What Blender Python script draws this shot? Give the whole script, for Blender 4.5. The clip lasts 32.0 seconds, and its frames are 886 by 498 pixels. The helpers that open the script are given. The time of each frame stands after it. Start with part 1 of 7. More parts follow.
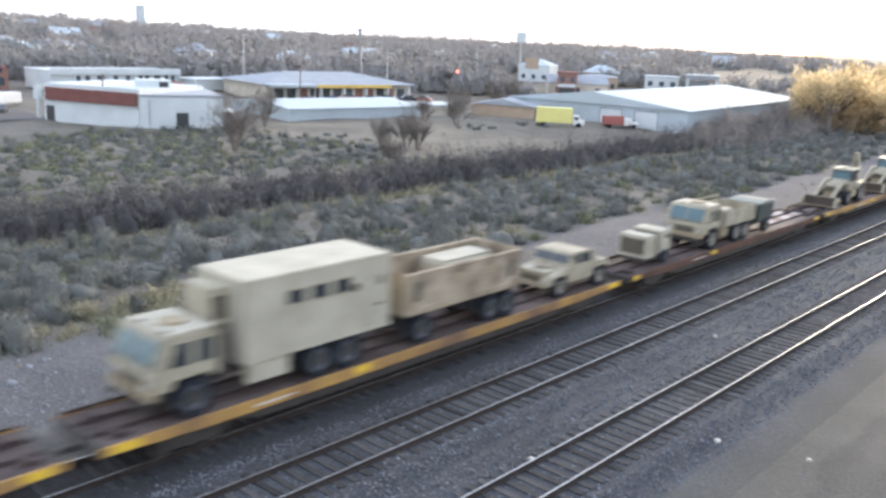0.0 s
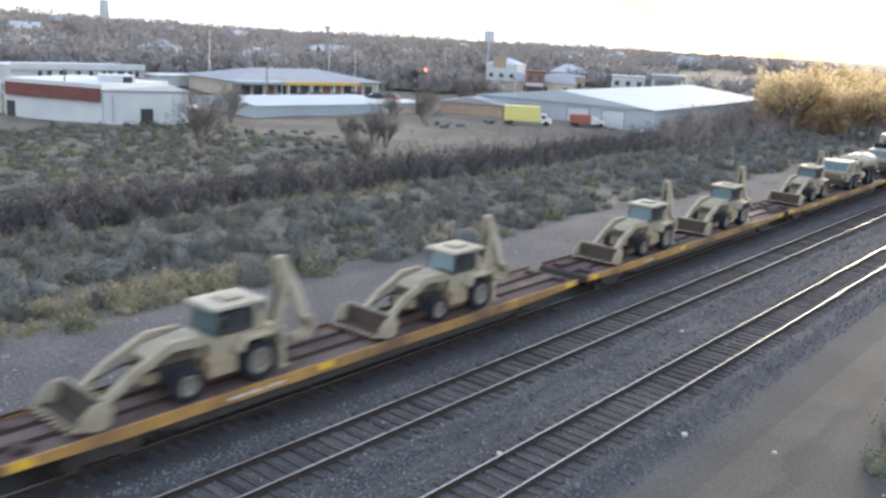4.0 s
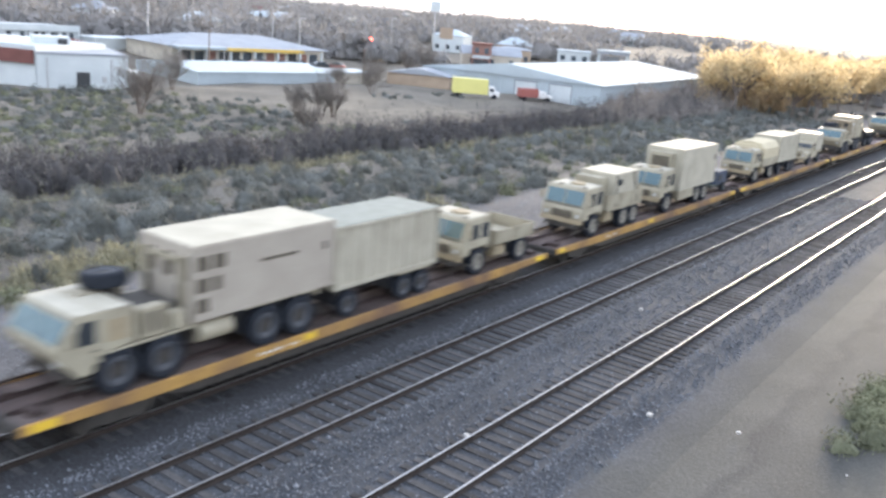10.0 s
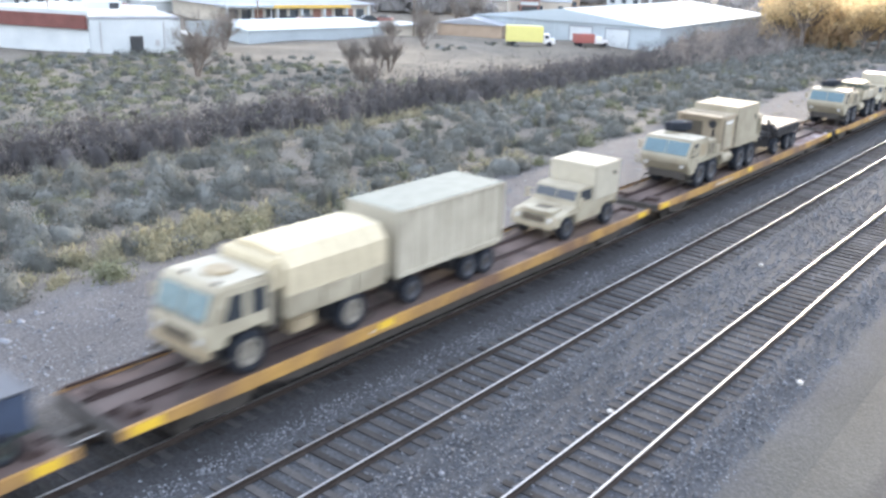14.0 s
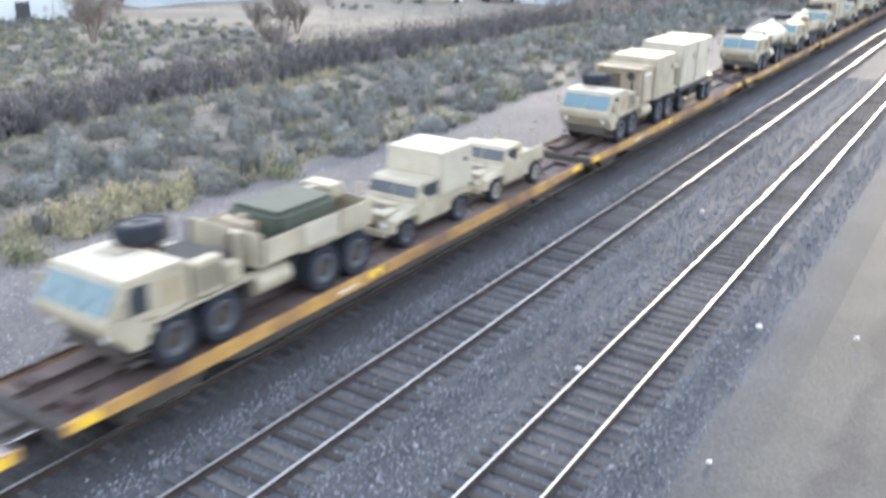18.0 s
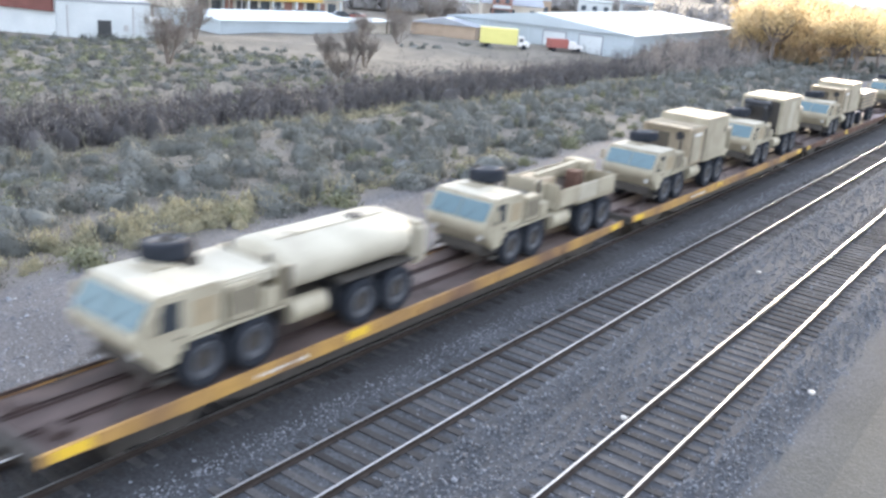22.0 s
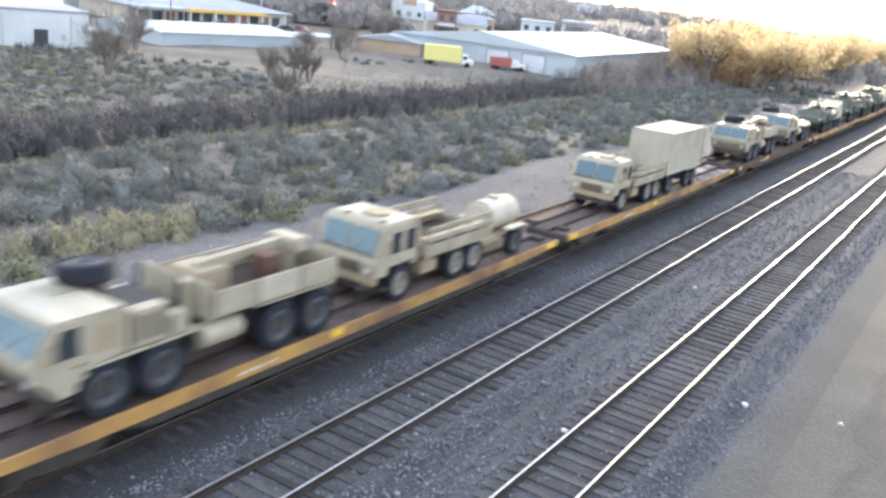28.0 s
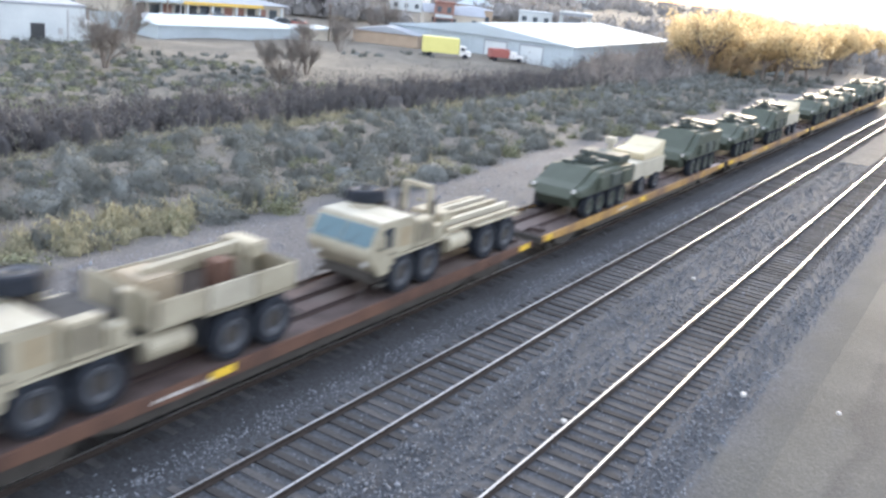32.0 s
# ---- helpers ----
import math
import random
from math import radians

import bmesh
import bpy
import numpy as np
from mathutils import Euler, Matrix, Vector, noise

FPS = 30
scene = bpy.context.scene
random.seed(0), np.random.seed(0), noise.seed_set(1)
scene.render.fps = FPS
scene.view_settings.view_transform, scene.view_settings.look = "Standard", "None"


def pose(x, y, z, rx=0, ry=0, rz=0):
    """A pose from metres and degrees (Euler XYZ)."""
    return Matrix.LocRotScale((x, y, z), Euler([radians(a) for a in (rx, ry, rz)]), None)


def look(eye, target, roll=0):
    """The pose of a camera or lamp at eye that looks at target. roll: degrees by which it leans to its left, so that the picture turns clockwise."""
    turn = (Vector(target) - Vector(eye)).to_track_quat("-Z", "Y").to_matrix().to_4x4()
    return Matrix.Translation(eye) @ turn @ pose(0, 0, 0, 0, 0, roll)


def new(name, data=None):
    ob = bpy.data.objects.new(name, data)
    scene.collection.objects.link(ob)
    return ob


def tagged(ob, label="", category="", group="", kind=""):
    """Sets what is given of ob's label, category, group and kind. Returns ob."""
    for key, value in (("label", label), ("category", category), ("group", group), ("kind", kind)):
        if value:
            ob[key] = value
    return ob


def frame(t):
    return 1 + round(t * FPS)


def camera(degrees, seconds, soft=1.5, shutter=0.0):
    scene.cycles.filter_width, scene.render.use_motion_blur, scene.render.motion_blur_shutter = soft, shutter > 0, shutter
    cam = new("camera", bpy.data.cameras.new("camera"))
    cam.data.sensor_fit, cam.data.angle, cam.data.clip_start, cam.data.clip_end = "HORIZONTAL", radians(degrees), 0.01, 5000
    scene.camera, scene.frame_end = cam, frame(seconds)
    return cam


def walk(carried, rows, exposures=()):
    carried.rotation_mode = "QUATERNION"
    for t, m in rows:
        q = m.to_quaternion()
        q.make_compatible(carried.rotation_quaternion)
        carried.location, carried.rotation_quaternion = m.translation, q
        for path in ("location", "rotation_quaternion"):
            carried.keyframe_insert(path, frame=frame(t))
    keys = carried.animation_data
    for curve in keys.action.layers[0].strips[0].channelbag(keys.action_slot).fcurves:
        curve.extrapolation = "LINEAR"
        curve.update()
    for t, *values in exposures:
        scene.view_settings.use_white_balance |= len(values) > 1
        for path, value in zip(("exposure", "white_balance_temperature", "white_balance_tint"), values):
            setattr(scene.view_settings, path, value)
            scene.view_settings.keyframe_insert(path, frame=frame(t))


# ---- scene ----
PATH = [
    (0.0, 13.184, 3.440, 12.284, 76.471, -2.448, 42.243),
    (0.5, 13.183, 3.466, 12.240, 76.176, -3.983, 41.789),
    (1.0, 13.143, 3.461, 12.198, 76.452, -3.451, 44.133),
    (1.5, 13.096, 3.441, 12.166, 75.799, -3.014, 45.653),
    (2.0, 13.086, 3.453, 12.147, 77.130, -3.848, 42.433),
    (2.5, 13.082, 3.467, 12.127, 76.803, -3.773, 38.779),
    (4.5, 13.104, 3.583, 12.090, 76.389, -2.787, 40.490),
    (5.0, 13.126, 3.601, 12.087, 76.145, -2.330, 39.141),
    (5.5, 13.162, 3.607, 12.093, 76.601, -2.056, 38.074),
    (6.0, 13.191, 3.600, 12.106, 75.769, -2.004, 36.128),
    (6.5, 13.189, 3.587, 12.114, 75.776, -2.056, 35.089),
    (7.0, 13.163, 3.581, 12.112, 75.321, -2.032, 34.918),
    (7.5, 13.113, 3.592, 12.096, 75.426, -1.793, 35.192),
    (8.0, 13.018, 3.619, 12.079, 74.747, -3.077, 36.606),
    (8.5, 12.853, 3.661, 12.077, 75.469, -2.816, 38.227),
    (9.0, 12.613, 3.694, 12.062, 73.735, 0.152, 35.496),
    (9.5, 12.295, 3.713, 12.025, 75.392, -2.475, 37.901),
    (10.0, 11.908, 3.721, 11.978, 74.903, -4.533, 36.634),
    (10.5, 11.461, 3.720, 11.935, 73.117, -2.424, 33.697),
    (11.0, 10.986, 3.729, 11.906, 73.687, -2.124, 37.571),
    (11.5, 10.530, 3.734, 11.855, 74.415, -2.245, 34.461),
    (12.0, 10.105, 3.750, 11.798, 70.755, -3.230, 34.772),
    (12.5, 9.719, 3.777, 11.743, 71.122, -0.767, 38.012),
    (13.0, 9.350, 3.807, 11.702, 73.125, -2.199, 36.319),
    (13.5, 8.998, 3.834, 11.644, 72.011, -2.117, 38.806),
    (15.5, 7.643, 3.966, 11.410, 70.795, -1.365, 37.796),
    (16.0, 7.351, 4.005, 11.345, 69.250, -0.092, 32.633),
    (16.5, 7.116, 4.053, 11.272, 70.633, -0.056, 37.797),
    (17.0, 6.975, 4.103, 11.207, 69.366, 0.853, 35.101),
    (17.5, 6.927, 4.134, 11.120, 70.656, -2.575, 34.268),
    (18.0, 6.919, 4.159, 11.040, 69.443, -1.186, 32.407),
    (18.5, 6.895, 4.180, 10.988, 63.738, 0.002, 39.429),
    (19.0, 6.878, 4.175, 10.946, 65.935, -2.964, 37.108),
    (19.5, 6.887, 4.123, 10.894, 69.087, -6.858, 38.554),
    (20.0, 6.844, 3.998, 10.898, 71.293, -4.897, 35.903),
    (20.5, 6.859, 3.903, 10.904, 71.478, -4.852, 34.077),
    (21.0, 6.874, 3.871, 10.907, 71.565, -4.973, 34.540),
    (21.5, 6.882, 3.869, 10.910, 71.676, -4.372, 36.553),
    (22.0, 6.883, 3.872, 10.910, 71.945, -4.554, 36.887),
    (22.5, 6.885, 3.859, 10.912, 71.908, -4.735, 36.184),
    (23.0, 6.892, 3.854, 10.912, 71.839, -5.007, 35.489),
    (23.5, 6.889, 3.846, 10.912, 72.199, -4.848, 35.069),
    (24.0, 6.894, 3.846, 10.913, 72.651, -4.870, 34.710),
    (24.5, 6.897, 3.838, 10.915, 72.719, -4.982, 34.810),
    (25.0, 6.905, 3.824, 10.917, 72.609, -5.536, 34.222),
    (25.5, 6.913, 3.807, 10.919, 72.528, -5.495, 34.208),
    (26.0, 6.920, 3.788, 10.921, 72.634, -5.525, 34.304),
    (26.5, 6.930, 3.772, 10.924, 72.924, -5.674, 33.940),
    (28.5, 6.988, 3.676, 10.940, 73.307, -5.968, 33.402),
    (29.0, 7.004, 3.644, 10.944, 73.342, -5.881, 33.576),
    (29.5, 7.015, 3.627, 10.945, 73.563, -6.047, 33.775),
    (30.0, 7.011, 3.637, 10.947, 73.159, -5.730, 33.481),
    (30.5, 6.994, 3.669, 10.941, 72.680, -5.802, 33.324),
    (31.0, 6.984, 3.685, 10.942, 72.843, -5.568, 33.341),
    (31.5, 6.978, 3.682, 10.935, 72.971, -5.741, 33.393),
    (32.0, 6.991, 3.668, 10.943, 72.795, -5.689, 33.249),
]
cam = camera(53.62, 32.0, soft=2.8, shutter=0.9)
walk(cam, [(t, pose(x, y, z, rx, ry, rz)) for t, x, y, z, rx, ry, rz in PATH],
     exposures=[(0.0, 1.2), (1.0, 0.94), (2.0, 0.94), (6.0, 0.9), (8.0, 1.13), (9.0, 1.29), (11.0, 1.46), (12.0, 1.54), (13.0, 1.74), (15.0, 1.79), (17.0, 1.92), (18.0, 1.94), (20.0, 2.07), (21.0, 1.79), (22.0, 1.7), (24.0, 1.74), (26.0, 1.59), (29.0, 1.6), (30.0, 1.5), (31.0, 1.48), (32.0, 1.58)])

# ---- light: low sun behind thin cloud, beyond the far end of the line ----
SUN_AZ, SUN_EL = 9.0, 7.0           # degrees left of the line (+y), and above the horizon
world = bpy.data.worlds.new("world")
scene.world = world
world.use_nodes = True
wn = world.node_tree
sky = wn.nodes.new("ShaderNodeTexSky")
sky.sky_type, sky.sun_disc = "NISHITA", False
sky.sun_elevation, sky.sun_rotation = radians(SUN_EL), radians(-SUN_AZ)
sky.air_density, sky.dust_density, sky.ozone_density = 1.0, 1.2, 2.0
# thin high cloud over most of the sky
co = wn.nodes.new("ShaderNodeTexCoord")
cloud = wn.nodes.new("ShaderNodeTexNoise")
cloud.inputs["Scale"].default_value, cloud.inputs["Detail"].default_value = 2.2, 6.0
stretch = wn.nodes.new("ShaderNodeMapping")
stretch.inputs["Scale"].default_value = (1.0, 1.0, 4.0)
cover = wn.nodes.new("ShaderNodeMapRange")
cover.inputs[1].default_value, cover.inputs[2].default_value = 0.35, 0.65
cover.inputs[3].default_value, cover.inputs[4].default_value = 0.62, 0.9
blend = wn.nodes.new("ShaderNodeMix")
blend.data_type = "RGBA"
puffs = wn.nodes.new("ShaderNodeTexNoise")
puffs.inputs["Scale"].default_value, puffs.inputs["Detail"].default_value = 5.0, 5.0
shade = wn.nodes.new("ShaderNodeMix")
shade.data_type = "RGBA"
shade.inputs["A"].default_value, shade.inputs["B"].default_value = (3.4, 4.0, 5.0, 1), (12.0, 12.7, 13.9, 1)
banks = wn.nodes.new("ShaderNodeMapRange")
banks.inputs[1].default_value, banks.inputs[2].default_value = 0.36, 0.52
wn.links.new(stretch.outputs["Vector"], puffs.inputs["Vector"])
wn.links.new(puffs.outputs["Fac"], banks.inputs[0])
wn.links.new(banks.outputs[0], shade.inputs["Factor"])
wn.links.new(shade.outputs["Result"], blend.inputs["B"])
wn.links.new(co.outputs["Generated"], stretch.inputs["Vector"])
wn.links.new(stretch.outputs["Vector"], cloud.inputs["Vector"])
wn.links.new(cloud.outputs["Fac"], cover.inputs[0])
wn.links.new(cover.outputs[0], blend.inputs["Factor"])
wn.links.new(sky.outputs[0], blend.inputs["A"])
wn.nodes["Background"].inputs["Strength"].default_value = 0.13
# thicker, bluer cloud overhead than along the horizon
height = wn.nodes.new("ShaderNodeSeparateXYZ")
rise = wn.nodes.new("ShaderNodeMapRange")
rise.inputs[1].default_value, rise.inputs[2].default_value = 0.05, 0.75
tone, dome = wn.nodes.new("ShaderNodeMix"), wn.nodes.new("ShaderNodeMix")
tone.data_type = dome.data_type = "RGBA"
dome.blend_type = "MULTIPLY"
dome.inputs["Factor"].default_value = 1.0
tone.inputs["A"].default_value, tone.inputs["B"].default_value = (0.82, 0.79, 0.76, 1), (0.625, 0.655, 0.735, 1)
wn.links.new(co.outputs["Generated"], height.inputs[0])
wn.links.new(height.outputs["Z"], rise.inputs[0])
wn.links.new(rise.outputs[0], tone.inputs["Factor"])
wn.links.new(blend.outputs["Result"], dome.inputs["A"])
wn.links.new(tone.outputs["Result"], dome.inputs["B"])
# warm glow of the thin cloud round the low sun
toward = wn.nodes.new("ShaderNodeVectorMath")
toward.operation = "DOT_PRODUCT"
GLOW_AZ, GLOW_EL = radians(12.0), radians(2.5)
toward.inputs[1].default_value = (-math.sin(GLOW_AZ) * math.cos(GLOW_EL), math.cos(GLOW_AZ) * math.cos(GLOW_EL), math.sin(GLOW_EL))
ring = wn.nodes.new("ShaderNodeMapRange")
ring.interpolation_type = "SMOOTHSTEP"
ring.inputs[1].default_value, ring.inputs[2].default_value = math.cos(radians(16)), 1.0
glow = wn.nodes.new("ShaderNodeMix")
glow.data_type, glow.blend_type = "RGBA", "MULTIPLY"
glow.inputs["B"].default_value = (1.7, 1.4, 0.95, 1)
wn.links.new(co.outputs["Generated"], toward.inputs[0])
wn.links.new(toward.outputs["Value"], ring.inputs[0])
wn.links.new(ring.outputs[0], glow.inputs["Factor"])
wn.links.new(dome.outputs["Result"], glow.inputs["A"])
wn.links.new(glow.outputs["Result"], wn.nodes["Background"].inputs["Color"])
sun_data = bpy.data.lights.new("sun", "SUN")
sun_data.energy, sun_data.angle, sun_data.color = 3.3, radians(12), (1.0, 0.84, 0.64)
sun = new("sun", sun_data)
sun.matrix_world = look((0, 0, 0), (math.sin(radians(SUN_AZ)) * 10, -math.cos(radians(SUN_AZ)) * 10, -10 * math.tan(radians(SUN_EL))))

# ---- plan ----
TRACK_A, TRACK_B, TRACK_C = -9.356, -4.924, 0.0     # centre lines, along y
RAIL_A = -0.114                                     # rail top of the loaded train's track
DECK = RAIL_A + 1.15                                # deck of the flat wagons
SPEED = 13.906                                      # train, metres a second, towards -y
GAUGE = 0.7525


# ---- materials ----
def material(name, base, rough=0.7, metal=0.0, scale=3.0, amount=0.25, bump=0.0, fine=40.0, second=None, spread=0.5, island=0.0, per_object=0.0):
    """A painted or natural surface: base colour broken up at two scales, with fine relief."""
    m = bpy.data.materials.new(name)
    m.use_nodes = True
    n, l = m.node_tree.nodes, m.node_tree.links
    b = n["Principled BSDF"]
    b.inputs["Roughness"].default_value, b.inputs["Metallic"].default_value = rough, metal
    co = n.new("ShaderNodeTexCoord")
    big, small = n.new("ShaderNodeTexNoise"), n.new("ShaderNodeTexNoise")
    for node, s, d in ((big, scale, 5.0), (small, fine, 3.0)):
        node.inputs["Scale"].default_value, node.inputs["Detail"].default_value = s, d
        l.new(co.outputs["Object"], node.inputs["Vector"])
    ramp = n.new("ShaderNodeMapRange")
    ramp.inputs[1].default_value, ramp.inputs[2].default_value = 0.5 - spread / 2, 0.5 + spread / 2
    l.new(big.outputs["Fac"], ramp.inputs[0])
    mix = n.new("ShaderNodeMix")
    mix.data_type = "RGBA"
    mix.inputs["A"].default_value = (*base, 1)
    mix.inputs["B"].default_value = (*(second or [c * (1 - amount) for c in base]), 1)
    l.new(ramp.outputs[0], mix.inputs["Factor"])
    val = n.new("ShaderNodeMapRange")
    val.inputs[3].default_value, val.inputs[4].default_value = 1 - amount * 0.6, 1 + amount * 0.6
    l.new(small.outputs["Fac"], val.inputs[0])
    hsv = n.new("ShaderNodeHueSaturation")
    l.new(mix.outputs["Result"], hsv.inputs["Color"])
    last = val.outputs[0]
    if island or per_object:
        info = n.new("ShaderNodeNewGeometry") if island else n.new("ShaderNodeObjectInfo")
        rnd = info.outputs["Random Per Island" if island else "Random"]
        r2 = n.new("ShaderNodeMapRange")
        w = island or per_object
        r2.inputs[3].default_value, r2.inputs[4].default_value = 1 - w, 1 + w
        l.new(rnd, r2.inputs[0])
        mul = n.new("ShaderNodeMath")
        mul.operation = "MULTIPLY"
        l.new(last, mul.inputs[0]), l.new(r2.outputs[0], mul.inputs[1])
        last = mul.outputs[0]
    l.new(last, hsv.inputs["Value"])
    l.new(hsv.outputs["Color"], b.inputs["Base Color"])
    if bump:
        bp = n.new("ShaderNodeBump")
        bp.inputs["Strength"].default_value, bp.inputs["Distance"].default_value = bump, 0.02
        l.new(small.outputs["Fac"], bp.inputs["Height"])
        l.new(bp.outputs["Normal"], b.inputs["Normal"])
    return m


M_TAN = material("desert_tan_paint", (0.38, 0.35, 0.265), 0.62, scale=1.1, amount=0.25, fine=25, second=(0.255, 0.228, 0.168), spread=0.42, per_object=0.06)
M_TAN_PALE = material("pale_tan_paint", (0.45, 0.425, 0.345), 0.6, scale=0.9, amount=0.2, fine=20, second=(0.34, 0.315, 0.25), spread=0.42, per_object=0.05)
M_TAN_DARK = material("dull_tan_paint", (0.36, 0.30, 0.2), 0.7, scale=2.0, amount=0.3, fine=30)
M_GREEN = material("olive_green_paint", (0.055, 0.07, 0.052), 0.65, scale=1.5, amount=0.3, fine=25)
M_GREEN_DARK = material("dark_green_steel", (0.045, 0.06, 0.055), 0.6, scale=1.5, amount=0.3, fine=25)
M_TYRE = material("tyre_rubber", (0.026, 0.031, 0.041), 0.9, scale=4, amount=0.4, bump=0.3, fine=30)
M_TYRE.node_tree.nodes["Principled BSDF"].inputs["Specular IOR Level"].default_value = 0.2
M_RIM = material("blue_grey_wheel_rim", (0.075, 0.082, 0.096), 0.6, scale=6, amount=0.4, fine=30)
M_CHASSIS = material("dark_chassis", (0.06, 0.055, 0.05), 0.7, scale=3, amount=0.5, fine=20)
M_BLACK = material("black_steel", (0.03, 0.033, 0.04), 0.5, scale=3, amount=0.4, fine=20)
M_YELLOW = material("wagon_yellow_paint", (0.43, 0.255, 0.07), 0.65, scale=0.4, amount=0.45, fine=4, second=(0.17, 0.1, 0.06), spread=0.24)
M_RUST = material("wagon_rust_paint", (0.082, 0.049, 0.039), 0.75, scale=0.8, amount=0.4, fine=8, second=(0.125, 0.07, 0.05), spread=0.25)
M_RUST.node_tree.nodes["Principled BSDF"].inputs["Specular IOR Level"].default_value = 0.25
M_DECK = material("worn_deck_boards", (0.046, 0.032, 0.03), 0.85, scale=0.7, amount=0.4, fine=12, second=(0.09, 0.066, 0.061), spread=0.22, per_object=0.25)
M_DECK_PALE = material("bleached_deck_boards", (0.32, 0.285, 0.285), 0.85, scale=0.7, amount=0.4, fine=12, second=(0.12, 0.075, 0.07), spread=0.16, per_object=0.25)
M_DECK_LIGHT = material("weathered_deck_rail", (0.11, 0.088, 0.082), 0.8, scale=0.6, amount=0.4, fine=10, second=(0.08, 0.055, 0.05), spread=0.35)
M_CHANNEL = material("deck_channel_dark", (0.05, 0.032, 0.03), 0.8, scale=2, amount=0.4, fine=10)
M_WHITE_MARK = material("white_stencil", (0.72, 0.72, 0.7), 0.6, scale=5, amount=0.3, fine=20)
M_BRIGHT_YELLOW = material("bright_yellow_patch", (0.75, 0.5, 0.05), 0.5, scale=4, amount=0.2)
M_RAIL = material("rail_running_surface", (0.42, 0.43, 0.45), 0.42, 0.9, scale=2, amount=0.1, fine=30)
M_RAIL_SIDE = material("rail_rusty_web", (0.05, 0.041, 0.037), 0.8, scale=3, amount=0.4, fine=20)
M_TIE = material("tarred_wood_sleeper", (0.044, 0.044, 0.046), 0.95, scale=2, amount=0.5, bump=0.5, fine=14, second=(0.075, 0.074, 0.075), spread=0.4, per_object=0.45)
M_TIE.node_tree.nodes["Principled BSDF"].inputs["Specular IOR Level"].default_value = 0.12
M_RAIL_SIDE.node_tree.nodes["Principled BSDF"].inputs["Specular IOR Level"].default_value = 0.15
M_STONE = material("ballast_stones", (0.165, 0.178, 0.2), 0.85, scale=3, amount=0.3, fine=20, island=0.5)


def glass(name, tint, rough=0.08):
    m = bpy.data.materials.new(name)
    m.use_nodes = True
    b = m.node_tree.nodes["Principled BSDF"]
    b.inputs["Base Color"].default_value = (*tint, 1)
    b.inputs["Roughness"].default_value, b.inputs["Metallic"].default_value = rough, 0.35
    return m


# blue tint stands in for sky reflected in the windscreens
M_WINDSCREEN = glass("windscreen_glass", (0.085, 0.14, 0.16), 0.14)
M_SIDE_GLASS = glass("side_window_glass", (0.06, 0.07, 0.08))


# ---- mesh helpers ----
def add_box(bm, x0, x1, y0, y1, z0, z1, bevel=0.0, m=None):
    r = bmesh.ops.create_cube(bm, size=1.0)["verts"]
    bmesh.ops.scale(bm, vec=(x1 - x0, y1 - y0, z1 - z0), verts=r)
    bmesh.ops.translate(bm, vec=((x0 + x1) / 2, (y0 + y1) / 2, (z0 + z1) / 2), verts=r)
    if m is not None:
        bmesh.ops.transform(bm, matrix=m, verts=r)
    if bevel:
        es = list({e for v in r for e in v.link_edges})
        bmesh.ops.bevel(bm, geom=es, offset=bevel, segments=2, affect="EDGES", clamp_overlap=True)


def add_prism(bm, pts, x0, x1, bevel=0.0):
    """Side outline pts (y, z), drawn out across the vehicle from x0 to x1."""
    a = [bm.verts.new((x0, y, z)) for y, z in pts]
    b = [bm.verts.new((x1, y, z)) for y, z in pts]
    k = len(pts)
    fs = [bm.faces.new(a), bm.faces.new(b[::-1])]
    fs += [bm.faces.new((a[i], b[i], b[(i + 1) % k], a[(i + 1) % k])) for i in range(k)]
    bmesh.ops.recalc_face_normals(bm, faces=fs)
    if bevel:
        es = list({e for f in fs for e in f.edges})
        bmesh.ops.bevel(bm, geom=es, offset=bevel, segments=2, affect="EDGES", clamp_overlap=True)


def add_cyl(bm, c, r, depth, axis="x", seg=24, r2=None, bevel=0.0):
    res = bmesh.ops.create_cone(bm, cap_ends=True, segments=seg, radius1=r, radius2=r if r2 is None else r2, depth=depth)["verts"]
    rot = {"x": Matrix.Rotation(radians(90), 4, "Y"), "y": Matrix.Rotation(radians(-90), 4, "X"), "z": Matrix.Identity(4)}[axis]
    bmesh.ops.transform(bm, matrix=Matrix.Translation(c) @ rot, verts=res)
    if bevel:
        es = [e for e in {e for v in res for e in v.link_edges} if len(e.link_faces) == 2 and any(len(f.verts) > 4 for f in e.link_faces)]
        bmesh.ops.bevel(bm, geom=es, offset=bevel, segments=2, affect="EDGES", clamp_overlap=True)


def add_bar(bm, p, q, w):
    """A square bar of width w from p to q."""
    p, q = Vector(p), Vector(q)
    d = q - p
    m = Matrix.Translation((p + q) / 2) @ d.to_track_quat("Z", "Y").to_matrix().to_4x4()
    add_box(bm, -w / 2, w / 2, -w / 2, w / 2, -d.length / 2, d.length / 2, m=m)


def mesh_of(name, bm, mat, smooth=False):
    me = bpy.data.meshes.new(name)
    bm.to_mesh(me)
    bm.free()
    me.materials.append(mat)
    if smooth:
        me.polygons.foreach_set("use_smooth", [True] * len(me.polygons))
    return me


def part(name, bm, mat, parent=None, label="", smooth=False, at=None):
    ob = new(name, bm if isinstance(bm, bpy.types.Mesh) else mesh_of(name, bm, mat, smooth))
    ob.parent = parent
    if at is not None:
        ob.matrix_basis = at
    return tagged(ob, label)


def boxes(*bs, bevel=0.0):
    bm = bmesh.new()
    for b in bs:
        add_box(bm, *b, bevel=bevel)
    return bm


def thing(name, label, category, group=""):
    return tagged(new(name), label, category, group)


